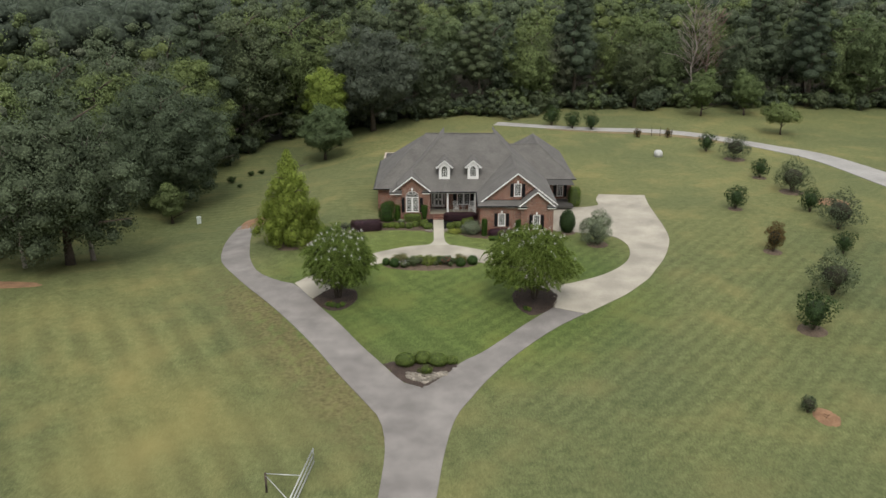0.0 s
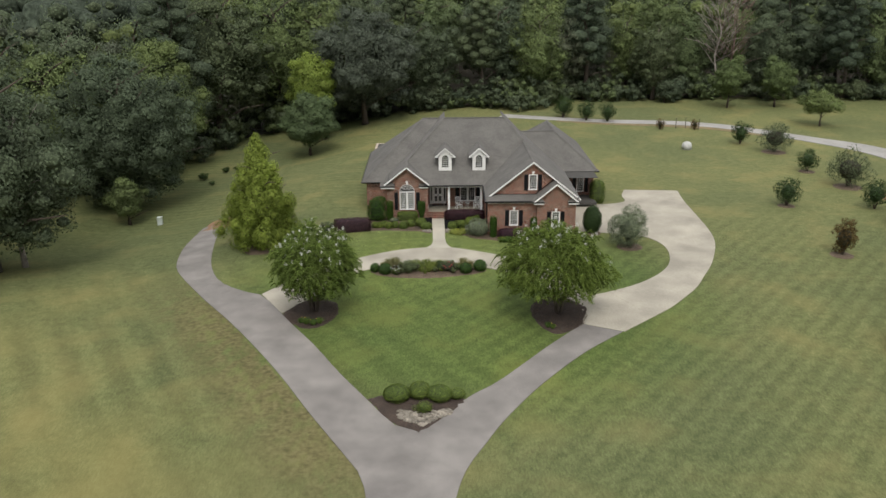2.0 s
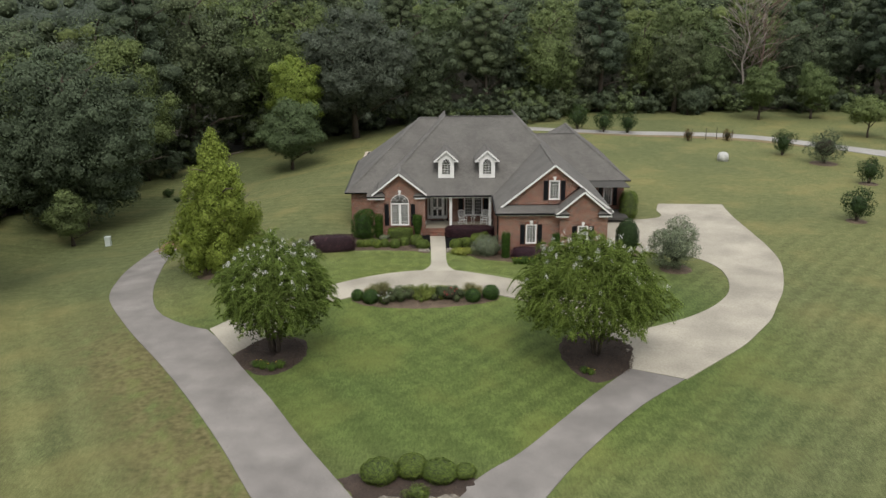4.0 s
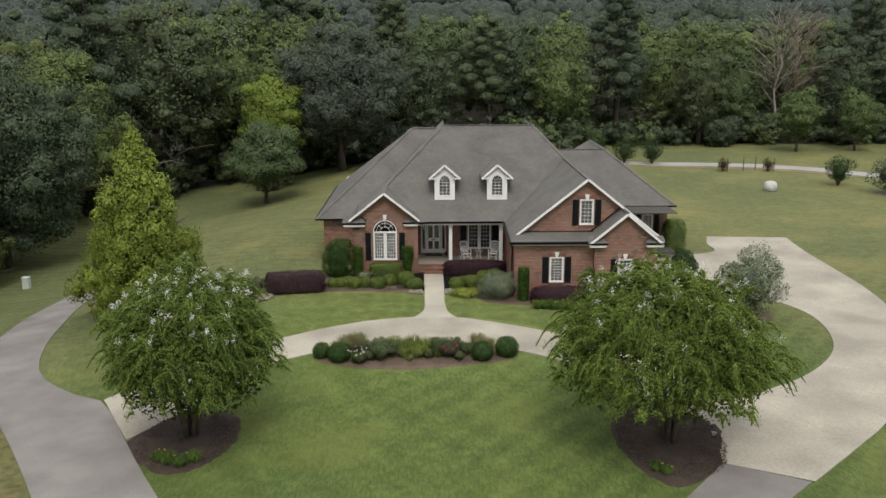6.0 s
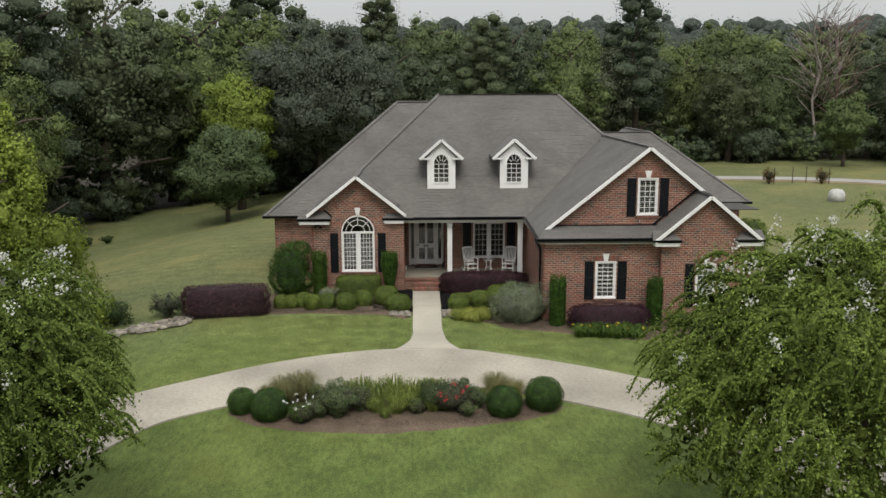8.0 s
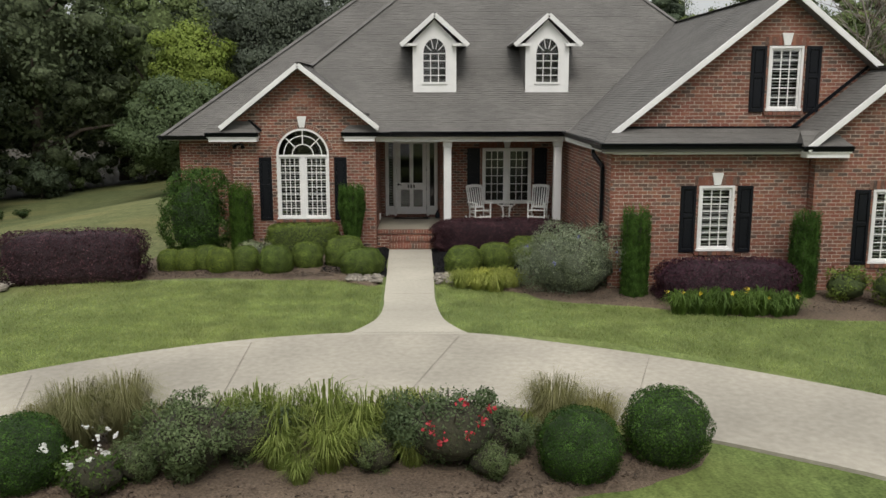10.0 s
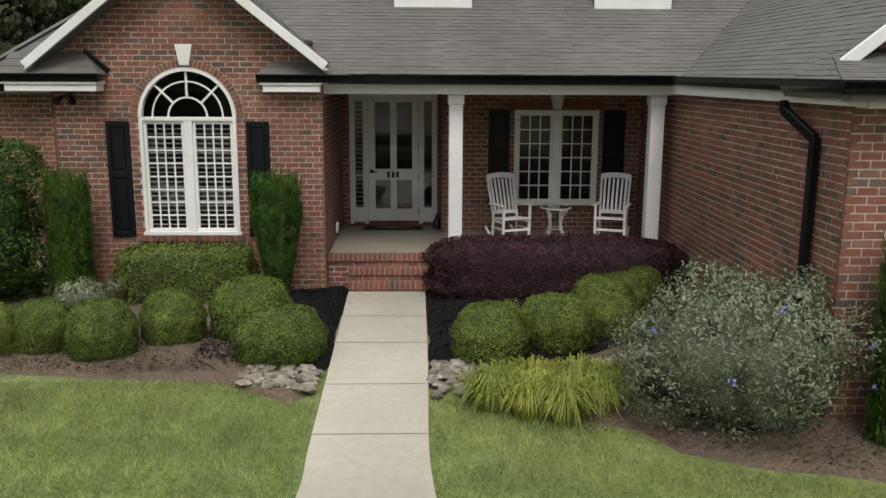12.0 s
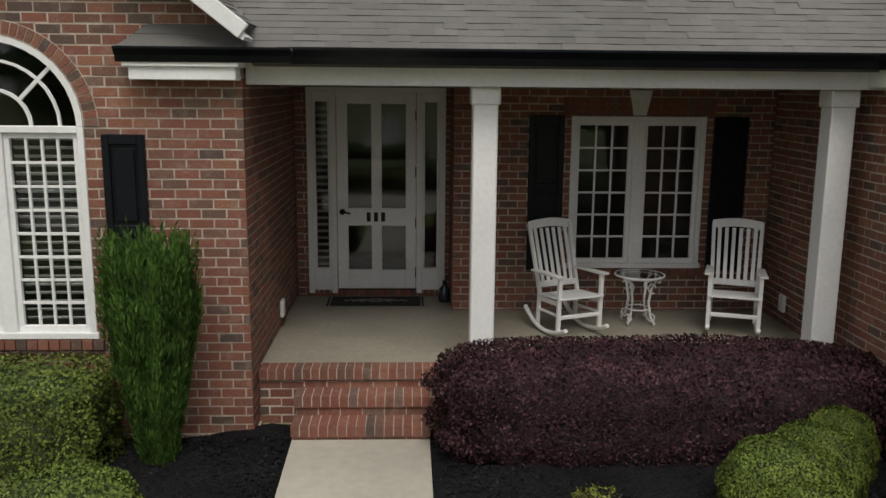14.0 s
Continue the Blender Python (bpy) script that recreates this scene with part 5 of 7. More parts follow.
# dormers
def dormer(cx):
    y, w = 83.96, 0.62
    roof_z = lambda yy: 3.11 + 0.772 * (yy - 82.4)
    g = Geo()
    win = (cx - 0.36, cx + 0.36, 4.6, 5.40)
    for b in ((cx - w, win[0], 4.1, 5.4), (win[1], cx + w, 4.1, 5.4), (win[0], win[1], 4.1, 4.6)):
        g.box(b[0], b[1], y, y + 0.08, b[2], b[3])
    n = 14       # face above the arch
    arc = [(cx + 0.36 * math.cos(math.pi * k / n), 5.40 + 0.47 * math.sin(math.pi * k / n)) for k in range(n + 1)]
    top = lambda x: 5.72 + (1 - abs(x - cx) / w) * 0.62
    for (a, b), (c, d) in zip(arc, arc[1:]):
        g.extrude([(a, y, b), (c, y, d), (c, y, top(c)), (a, y, top(a))], (0, 0.08, 0))
    for s in (-1, 1):
        e0, e1 = cx + s * w, cx + s * 0.36
        g.extrude([(e0, y, 5.4), (e1, y, 5.4), (e1, y, top(e1)), (e0, y, top(e0))], (0, 0.08, 0))
    front = g.make("dormer", WHITE, house, "white dormer with an arched window", weld=True)
    g = Geo()    # cheeks
    for s in (-1, 1):
        x = cx + s * (w - 0.02)
        g.extrude([(x, y + 0.05, roof_z(y) - 0.1), (x, y + 0.05, 5.72), (x, y + 2.0, 5.72), (x, y + 2.0, roof_z(y + 2) - 0.1)], (s * 0.03, 0, 0))
    g.make("cheek", SHINGLE_MANY, front)
    g = Geo()    # little roof
    for s in (-1, 1):
        a, b = Vector((cx + s * 0.95, y - 0.16, 5.66)), Vector((cx, y - 0.16, 6.5))
        d = Vector((0, 2.9, 0))
        nrm = Vector((s * 0.84, 0, 0.95)).normalized() * 0.05
        g.extrude([a, b, b + d, a + d], nrm)
    g.make("dormer_roof", SHINGLE_MANY, front, "small grey gabled dormer roof")
    g = Geo()
    for s in (-1, 1):
        g.bar((cx + s * 0.95, y - 0.17, 5.62), (cx, y - 0.17, 6.46), 0.05, 0.13)
        g.box(min(cx + s * 0.93, cx + s * 0.5), max(cx + s * 0.93, cx + s * 0.5), y - 0.15, y + 0.02, 5.60, 5.68)
    g.make("rake_board", WHITE, front, "", 0.005)
    g = Geo()
    for s in (-1, 1):
        g.box(cx + s * 0.34 - 0.025, cx + s * 0.34 + 0.025, y - 0.02, y + 0.05, 4.58, 5.4)
    g.box(cx - 0.36, cx + 0.36, y - 0.03, y + 0.05, 4.55, 4.61)
    for k in (1, 2):
        x = cx - 0.34 + 0.68 * k / 3
        g.box(x - 0.012, x + 0.012, y + 0.02, y + 0.05, 4.6, 5.42)
    for k in range(1, 5):
        z = 4.6 + 0.8 * k / 4
        g.box(cx - 0.34, cx + 0.34, y + 0.021, y + 0.049, z - 0.012, z + 0.012)
    for k in range(n):
        (a, b), (c, d) = arc[k], arc[k + 1]
        f = 0.88
        g.extrude([(a, y - 0.02, b), (c, y - 0.02, d), (cx + (c - cx) * f, y - 0.02, 5.4 + (d - 5.4) * f), (cx + (a - cx) * f, y - 0.02, 5.4 + (b - 5.4) * f)], (0, 0.06, 0))
    for k in range(1, 5):
        t = math.pi * k / 5
        g.bar((cx + 0.12 * math.cos(t), y + 0.035, 5.4 + 0.14 * math.sin(t)), (cx + 0.34 * math.cos(t), y + 0.035, 5.4 + 0.45 * math.sin(t)), 0.022, 0.024, up=(0, 1, 0))
    g.make("window_frame", WHITE, front, "", 0.0)
    g = Geo()
    g.extrude([(p, y + 0.04, q) for p, q in [(cx - 0.36, 4.58), (cx + 0.36, 4.58)] + arc], (0, 0.006, 0))
    g.make("pane", GLASS, front).visible_shadow = False
    # added dark sheet behind the pane, standing for the unlit space
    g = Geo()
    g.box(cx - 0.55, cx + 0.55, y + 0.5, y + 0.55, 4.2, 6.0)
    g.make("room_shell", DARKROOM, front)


dormer(0.23)
dormer(3.44)


# ---- porch furniture ----
def rocking_chair():
    ch = thing("rocking_chair", "white painted wooden rocking chair with slatted back on the porch", "chair", "rocking chairs on the porch")
    def p(name, build, bevel=0.005):
        g = Geo()
        build(g)
        return g.make(name, WHITE, ch, "", bevel)
    for s in (-1, 1):
        def runner(g, s=s):
            pts = [Vector((s * 0.27, -0.44 + 0.9 * k / 10, 0.035 + 0.16 * ((k - 5) / 5.0) ** 2 * (1.15 if k > 5 else 0.7))) for k in range(11)]
            g.tube(pts, 0.027, 6)
        p("runner", runner)
        p("front_leg", lambda g, s=s: g.bar((s * 0.27, -0.27, 0.06), (s * 0.27, -0.29, 0.70), 0.045, 0.045, up=(0, 1, 0)))
        p("back_post", lambda g, s=s: (g.bar((s * 0.25, 0.2, 0.06), (s * 0.25, 0.17, 0.46), 0.042, 0.042, up=(0, 1, 0)), g.bar((s * 0.25, 0.17, 0.44), (s * 0.27, 0.42, 1.2), 0.042, 0.042, up=(0, 1, 0))))
        p("armrest", lambda g, s=s: g.bar((s * 0.29, -0.34, 0.715), (s * 0.28, 0.26, 0.69), 0.09, 0.025))
        p("stretcher", lambda g, s=s: (g.bar((s * 0.27, -0.28, 0.27), (s * 0.25, 0.19, 0.25), 0.025, 0.03), g.bar((s * 0.27, -0.28, 0.40), (s * 0.25, 0.19, 0.38), 0.025, 0.05)))
    p("stretcher", lambda g: g.bar((-0.27, -0.28, 0.25), (0.27, -0.28, 0.25), 0.025, 0.045))
    for k in range(8):
        p("seat_slat", lambda g, k=k: g.bar((-0.28, -0.31 + 0.065 * k, 0.465 - 0.006 * k), (0.28, -0.31 + 0.065 * k, 0.465 - 0.006 * k), 0.056, 0.02), 0.003)
    for k in range(6):
        x = -0.19 + 0.076 * k
        p("back_slat", lambda g, x=x: g.bar((x, 0.20, 0.54), (x * 1.06, 0.405, 1.14), 0.042, 0.014, up=(0, 1, 0)), 0.003)
    p("lower_rail", lambda g: g.bar((-0.25, 0.195, 0.53), (0.25, 0.195, 0.53), 0.025, 0.07))
    def crest(g):
        pts = [Vector((-0.285 + 0.57 * k / 8, 0.42, 1.17 + 0.035 * math.sin(math.pi * k / 8))) for k in range(9)]
        g.extrude([p + Vector((0, -0.013, 0.05)) for p in pts] + [p + Vector((0, -0.013, -0.05)) for p in pts[::-1]], (0, 0.026, 0))
    p("crest_rail", crest)
    return ch


chair = rocking_chair()
chair.matrix_basis = pose(1.53, 84.05, 0.512, 0, 0, 22) @ Matrix.Scale(0.9, 4)
copy_thing(chair, pose(3.27, 84.05, 0.512, 0, 0, -20))
tb = thing("side_table", "white scrolled wire table with round glass top between the chairs", "table", at=(2.36, 84.35, 0.512))
for k in range(4):
    a = math.pi / 4 + k * math.pi / 2
    c, s = math.cos(a), math.sin(a)
    g = Geo()
    prof = [(0.19, 0.0), (0.20, 0.03), (0.15, 0.10), (0.12, 0.25), (0.15, 0.40), (0.20, 0.50), (0.24, 0.53), (0.245, 0.49), (0.22, 0.475)]
    g.tube([(r * c, r * s, z) for r, z in prof], 0.014, 6)
    g.tube([((0.155 + 0.045 * math.cos(v)) * c, (0.155 + 0.045 * math.cos(v)) * s, 0.40 + 0.05 * math.sin(v)) for v in np.arange(0.3, 5.6, 0.5)], 0.009, 5)
    g.tube([((0.16 + 0.04 * math.cos(v)) * c, (0.16 + 0.04 * math.cos(v)) * s, 0.09 + 0.04 * math.sin(v)) for v in np.arange(3.4, 8.6, 0.5)], 0.009, 5)
    g.make("leg", WHITE, tb, "", 0, True)
for name, r, z in (("ring", 0.13, 0.17), ("ring", 0.21, 0.51)):
    g = Geo()
    g.tube([(r * math.cos(k * math.pi / 10), r * math.sin(k * math.pi / 10), z) for k in range(21)], 0.009, 6)
    g.make(name, WHITE, tb, "", 0, True)
g = Geo()
g.tube([(0, 0, 0.532), (0, 0, 0.54)], [0.26, 0.26], 28)
g.make("tabletop", GLASS, tb, "round clear glass top").visible_shadow = False
g = Geo()
g.tube([(0.255 * math.cos(k * math.pi / 14), 0.255 * math.sin(k * math.pi / 14), 0.53) for k in range(29)], 0.012, 6)
g.make("rim", WHITE, tb, "", 0, True)
mat = thing("door_mat", "black door mat with pale scroll pattern before the door", "mat", at=(-0.47, 85.28, 0.512))
g = Geo()
g.box(-0.52, 0.52, -0.2, 0.2, 0, 0.012)
g.make("mat_body", RUBBER, mat, "", 0.004)
g = Geo()
for s in (-1, 1):
    g.tube([(s * (0.10 + 0.26 * k / 24), 0.05 * math.sin(k * 0.8) * (1 - k / 40), 0.013) for k in range(25)], 0.012, 5)
    g.tube([(s * (0.16 + 0.05 * math.cos(k)), 0.05 * math.sin(k), 0.013) for k in np.arange(0, 5.2, 0.5)], 0.008, 5)
g.tube([(0.08 * math.cos(k * math.pi / 6), 0.06 * math.sin(k * math.pi / 6), 0.013) for k in range(13)], 0.014, 5)
g.make("mat_pattern", MATLINE, mat)
for s in (-1, 1):
    g = Geo()
    g.bar((s * 0.545, -0.21, 0.008), (s * 0.545, 0.2, 0.008), 0.02, 0.012)
    g.make("mat_edge", RUBBER, mat)
g = Geo()
g.tube([(0.33, 85.30, 0.512), (0.33, 85.30, 0.54), (0.33, 85.30, 0.66), (0.33, 85.30, 0.70), (0.33, 85.30, 0.76)], [0.07, 0.075, 0.065, 0.03, 0.025], 12)
tagged(g.make("bottle", surf("blue_glaze", (0.012, 0.018, 0.03), (0.025, 0.035, 0.05), 20, 0.2, 0, 0.1, 3.0), smooth=True), "dark blue glazed jug beside the door", "jug")
for x, y, z, r in ((-1.405, 84.2, 0.72, 90), (3.915, 84.3, 0.74, 270)):
    g = Geo()
    g.box(-0.06, 0.06, -0.04, 0, -0.09, 0.09)
    ob = tagged(g.make("outlet_cover", WHITE, None, "", 0.01), "grey weatherproof outlet cover on the brick", "outlet")
    ob.matrix_basis = pose(x, y, z, 0, 0, r)
# floodlight under the eave
g = Geo()
g.tube([(-5.15, 82.5, 2.93), (-5.2, 82.40, 2.86)], [0.03, 0.055], 10)
g.tube([(-5.0, 82.5, 2.93), (-4.96, 82.40, 2.86)], [0.03, 0.055], 10)
g.box(-5.13, -5.03, 82.48, 82.58, 2.92, 2.96)
tagged(g.make("floodlight", BLACK, None), "small dark twin floodlight under the eave", "lamp")

# ---- things on the lawn ----
tank = thing("gas_tank", "white domed lid of a buried gas tank on the lawn", "tank", at=(31.4, 111.5, G(31.4, 111.5)))
g = Geo()
g.tube([(0, 0, -0.05), (0, 0, 0.5), (0, 0, 0.75), (0, 0, 0.92), (0, 0, 0.98)], [0.62, 0.62, 0.55, 0.36, 0.1], 20)
g.make("dome", surf("weathered_white", (0.42, 0.42, 0.40), (0.55, 0.55, 0.53), 8, 0.6, 0.05, 0.2, 2.0), tank, "", 0, True)
box = thing("utility_box", "small pale green utility pedestal on the lawn", "utility box", at=(-30.6, 93.6, G(-30.6, 93.6)))
g = Geo()
g.box(-0.25, 0.25, -0.2, 0.2, -0.05, 0.75)
g.box(-0.27, 0.27, -0.22, 0.22, 0.75, 0.9)
g.make("pedestal", surf("pale_plastic", (0.42, 0.47, 0.44), (0.5, 0.55, 0.52), 10, 0.6, 0, 0.1, 2.0), box, "", 0.03)
gate = thing("farm_gate", "galvanised tube gate standing open beside the driveway", "gate", at=(0, 0, 0))
def gp(name, a, b, r=0.035, mat=None):
    g = Geo()
    g.tube([(x, y, z + G(x, y)) for x, y, z in (a, b)], r, 8)
    g.make(name, mat or STEEL, gate, "", 0, True)
GA, GB = (-8.4, 36.9), (-9.1, 32.0)
for z in (0.35, 0.8, 1.25):
    gp("rail", (*GA, z), (*GB, z), 0.05)
gp("stile", (*GA, 0.3), (*GA, 1.3))
gp("stile", (*GB, 0.3), (*GB, 1.3))
gp("post", (GB[0], GB[1] - 0.15, -0.2), (GB[0], GB[1] - 0.15, 1.5), 0.08, BARK)
gp("post", (-10.9, 34.4, -0.2), (-10.9, 34.4, 1.35), 0.07, BARK)
gp("brace", (-10.9, 34.4, 1.3), (-8.8, 34.2, 1.3), 0.03)
gp("brace", (-10.9, 34.4, 1.2), (-9.0, 32.6, 0.4), 0.03)
for x, y in ((33.5, 124.5), (36.5, 123.6), (35.0, 125.0), (31.5, 123.8)):
    g = Geo()
    g.tube([(x, y, G(x, y) - 0.1), (x, y, G(x, y) + 1.5)], 0.04, 6)
    tagged(g.make("stake", BARK), "thin wooden garden stake", "stake", "stakes by the lane")

# ---- pieces of the walls, roof and steps ----
tagged(shingle_geo.make("shingles", SHINGLE_MANY, roof), kind="stuff")
tab = Geo()
tab.add([(0.0012, 0, 0.018), (0.1888, 0, 0.018), (0.1888, 0.106, 0.013), (0.0012, 0.106, 0.013), (0.0012, 0, 0.006), (0.1888, 0, 0.006)], [(0, 1, 2, 3), (4, 5, 1, 0)])
tab_ob = tab.make("shingle", SHINGLE_ONE)
tab_mesh = tab_ob.data
bpy.data.objects.remove(tab_ob)
for q, u, v, nrm, t in near_tabs:
    ob = new("shingle", tab_mesh)
    ob.parent = roof
    ob.matrix_basis = Matrix.Translation(q + nrm * (t - 0.018)) @ Matrix((u, v, nrm)).transposed().to_4x4()
step_meshes = {}
for x, y, z, w, d, h in STEP_BRICKS:
    key = (round(w, 3), round(d, 3), h)
    if key not in step_meshes:
        g = Geo()
        g.box(-w / 2, w / 2, 0, d, -h, 0)
        ob = g.make("brick", BRICK_ONE)
        step_meshes[key] = ob.data
        bpy.data.objects.remove(ob)
    ob = new("brick", step_meshes[key])
    ob.parent = steps
    ob.location = (x, y, z)
put_bricks()


# ---- trees ----
def limb_set(g, rng, base, h, spread, r, n, start=0.35):
    """A tapered, slightly bent trunk with limbs."""
    x, y, z = base
    bend = [(x + rng.normal() * 0.03 * h * (k / 5), y + rng.normal() * 0.03 * h * (k / 5), z - 0.15 + h * k / 5) for k in range(6)]
    g.tube(bend, [r * (1.25 if k == 0 else 1 - 0.16 * k) for k in range(6)], 8)
    for k in range(n):
        t = start + (0.95 - start) * k / max(1, n - 1)
        i = min(4, int(t * 5))
        p = Vector(bend[i]).lerp(Vector(bend[i + 1]), t * 5 - i)
        a = k * 2.4 + rng.uniform(-0.4, 0.4)
        L = spread * (1.0 - 0.5 * t) * rng.uniform(0.7, 1.1)
        q = p + Vector((math.cos(a), math.sin(a), rng.uniform(0.35, 0.9))) * L * 0.55
        e = q + Vector((math.cos(a), math.sin(a), rng.uniform(0.1, 0.6))) * L * 0.45
        g.tube([p, q, e], [r * 0.4 * (1.1 - t * 0.6), r * 0.25, r * 0.08], 6)


def broadleaf(seed, h, w, mat, n, size, low=0.25, nlump=34, lump=0.26, top=1.0, label="", name="tree", group="", trunk=None, droop=0.0, shape="round"):
    rng = np.random.default_rng(seed)
    tr = thing(name, label, "tree", group)
    g = Geo()
    r = trunk or 0.022 * h + 0.05
    limb_set(g, rng, (0, 0, 0), h * 0.8, w * 0.5, r, 9, max(0.18, low))
    g.make("trunk", BARK, tr, "", 0, True)
    cz, rz = h * (1 + low) / 2, h * (1 - low) / 2
    if shape == "cone":
        bl = []
        for k in range(nlump):
            t = (k + 0.5) / nlump
            rad = w / 2 * (1 - t) ** 0.85 * rng.uniform(0.35, 1.05)
            a = k * 2.4
            s = w * 0.5 * lump * (1.3 - 0.9 * t) * rng.uniform(0.6, 1.35)
            bl.append((rad * math.cos(a), rad * math.sin(a), h * low + (h * (1 - low) - s) * t, s, s, s * 1.15))
        bl = np.array(bl)
    else:
        bl = lumps(rng, (0, 0, cz), (w / 2 * 0.92, w / 2 * 0.92, rz * 0.92), nlump, w / 2 * lump)
        bl = np.vstack([bl, [[0, 0, cz, w * 0.34, w * 0.34, rz * 0.72]]])
    p, nr = shell(rng, bl, n, 0.72)
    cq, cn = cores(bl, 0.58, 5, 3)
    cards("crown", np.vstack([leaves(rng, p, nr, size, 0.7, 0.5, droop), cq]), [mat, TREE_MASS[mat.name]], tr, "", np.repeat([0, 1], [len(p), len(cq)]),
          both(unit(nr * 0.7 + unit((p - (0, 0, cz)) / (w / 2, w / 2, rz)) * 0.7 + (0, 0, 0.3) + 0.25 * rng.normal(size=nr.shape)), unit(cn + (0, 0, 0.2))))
    return tr


def pine(seed, h, w, n, size, mat=PINE, label="", group="", bare=0.4):
    rng = np.random.default_rng(seed)
    tr = thing("pine_tree", label, "tree", group)
    g = Geo()
    limb_set(g, rng, (0, 0, 0), h * 0.97, w * 0.55, 0.016 * h + 0.04, 12, bare * 0.6)
    g.make("trunk", BARK, tr, "", 0, True)
    bl = []
    for k in range(46):
        t = bare + (1 - bare) * (k / 45)
        f = (1 - (t - bare) / (1 - bare)) ** 0.42
        a = k * 2.4 + rng.uniform(-0.3, 0.3)
        rad = w / 2 * (0.2 + 0.75 * f) * rng.uniform(0.3, 1.0)
        s = w * rng.uniform(0.15, 0.26) * (0.65 + 0.5 * f)
        bl.append((rad * math.cos(a), rad * math.sin(a), h * t, s, s, s * 0.6))
    p, nr = shell(rng, np.array(bl), n, 0.3)
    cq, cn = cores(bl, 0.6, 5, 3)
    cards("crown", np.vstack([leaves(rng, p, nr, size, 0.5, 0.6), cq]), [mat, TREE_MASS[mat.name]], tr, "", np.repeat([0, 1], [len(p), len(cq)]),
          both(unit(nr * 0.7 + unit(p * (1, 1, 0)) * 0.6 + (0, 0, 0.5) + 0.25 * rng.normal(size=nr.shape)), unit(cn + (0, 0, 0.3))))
    return tr


def stand(tr, x, y, s=1.0, turn=0.0, z=None):
    tr.matrix_basis = pose(x, y, G(x, y) if z is None else z, 0, 0, turn) @ Matrix.Scale(s, 4)
    return tr


def planted(src, x, y, s=1.0, turn=0.0, label=""):
    m = pose(x, y, G(x, y), 0, 0, turn)
    c = copy_thing(src, m)
    c.matrix_basis = m @ Matrix.Scale(s, 4)
    if label:
        c["label"] = label
    return c


# trees standing alone
stand(broadleaf(11, 10.1, 8.0, YELLOWGREEN, 64000, 0.13, 0.04, 170, 0.17, label="tall cone-shaped yellow-green tree on the lawn", shape="cone", trunk=0.2), -16.0, 76.8)
stand(broadleaf(12, 8.8, 9.0, GREEN, 30000, 0.2, 0.1, 90, 0.2, label="round green maple on the back lawn", trunk=0.2), -18.1, 121.8)
stand(broadleaf(13, 14.6, 8.6, YELLOWGREEN, 24000, 0.24, 0.1, 90, 0.17, label="yellow-green tree behind the round maple"), -18.8, 131)
stand(broadleaf(14, 18.2, 18.0, GREYOAK, 56000, 0.25, 0.06, 200, 0.15, label="broad grey-green oak at the wood's edge"), -11.6, 138)
stand(broadleaf(15, 18.4, 18.5, OAK, 62000, 0.24, 0.0, 210, 0.15, label="large dark oak with low branches at the wood's edge"), -38.8, 74.5)
stand(broadleaf(16, 19.2, 17.0, OAK, 62000, 0.24, 0.0, 210, 0.15, label="large dark rounded oak at the wood's edge"), -36.0, 101.5)
stand(broadleaf(17, 5.6, 4.8, GREEN, 9000, 0.16, 0.05, 34, 0.25, label="small green tree before the oak"), -34.4, 95.0)
stand(broadleaf(18, 19.0, 16.0, LIGHTGREEN, 42000, 0.25, 0.05, 150, 0.16, label="tall light green tree behind the oaks"), -38.5, 119)
stand(broadleaf(19, 19.0, 15.0, LIGHTGREEN, 38000, 0.25, 0.05, 140, 0.16, label="tall light green tree at the wood's edge"), -53, 92)
road_tree = stand(broadleaf(20, 8.4, 6.4, LIGHTGREEN, 13000, 0.21, 0.16, 60, 0.2, label="green tree on the grass beyond the lane", group="trees beyond the lane", trunk=0.18), 46.2, 141)
planted(road_tree, 54.0, 141.5, 0.98, 130, "grey-green tree on the grass beyond the lane")
stand(broadleaf(21, 5.3, 6.4, LIGHTGREEN, 7000, 0.2, 0.3, 30, 0.24, label="small light green spreading tree beyond the lane", group="trees beyond the lane", trunk=0.14), 54.5, 125.6)

# woods behind: a row of trees at the edge, and the mass of the wood
WOOD = [(-75, 66), (-50, 66), (-46, 104), (-38, 124), (-31, 139), (-22, 143), (-8, 142), (10, 141), (13, 139), (20, 148), (30, 148), (56, 149), (80, 147), (130, 142)]


def wood_edge(x):
    for (a, b), (c, d) in zip(WOOD, WOOD[1:]):
        if a <= x <= c:
            return b + (d - b) * (x - a) / (c - a)
    return WOOD[0][1] if x < WOOD[0][0] else WOOD[-1][1]


def forest_floor():
    g = Geo()
    xs = list(np.arange(-118, 131, 4.0))
    for x in xs:
        e = wood_edge(x) + 1.2 * math.sin(x * 0.7) + 2.5
        g.v += [(x, y, G(x, y) + 0.06) for y in (e + (242 - e) * k / 24 for k in range(25))]
    g.f = [(i * 25 + k, (i + 1) * 25 + k, (i + 1) * 25 + k + 1, i * 25 + k + 1) for i in range(len(xs) - 1) for k in range(24)]
    g.m = [0] * len(g.f)
    litter = surf("leaf_litter", (0.020, 0.016, 0.009), (0.048, 0.038, 0.022), 3, 0.95, 0.6, 0.3, 0.4, dist=0.05)
    tagged(g.make("forest_floor", litter), "brown leaf litter under the trees of the wood", "ground", kind="structure")


forest_floor()
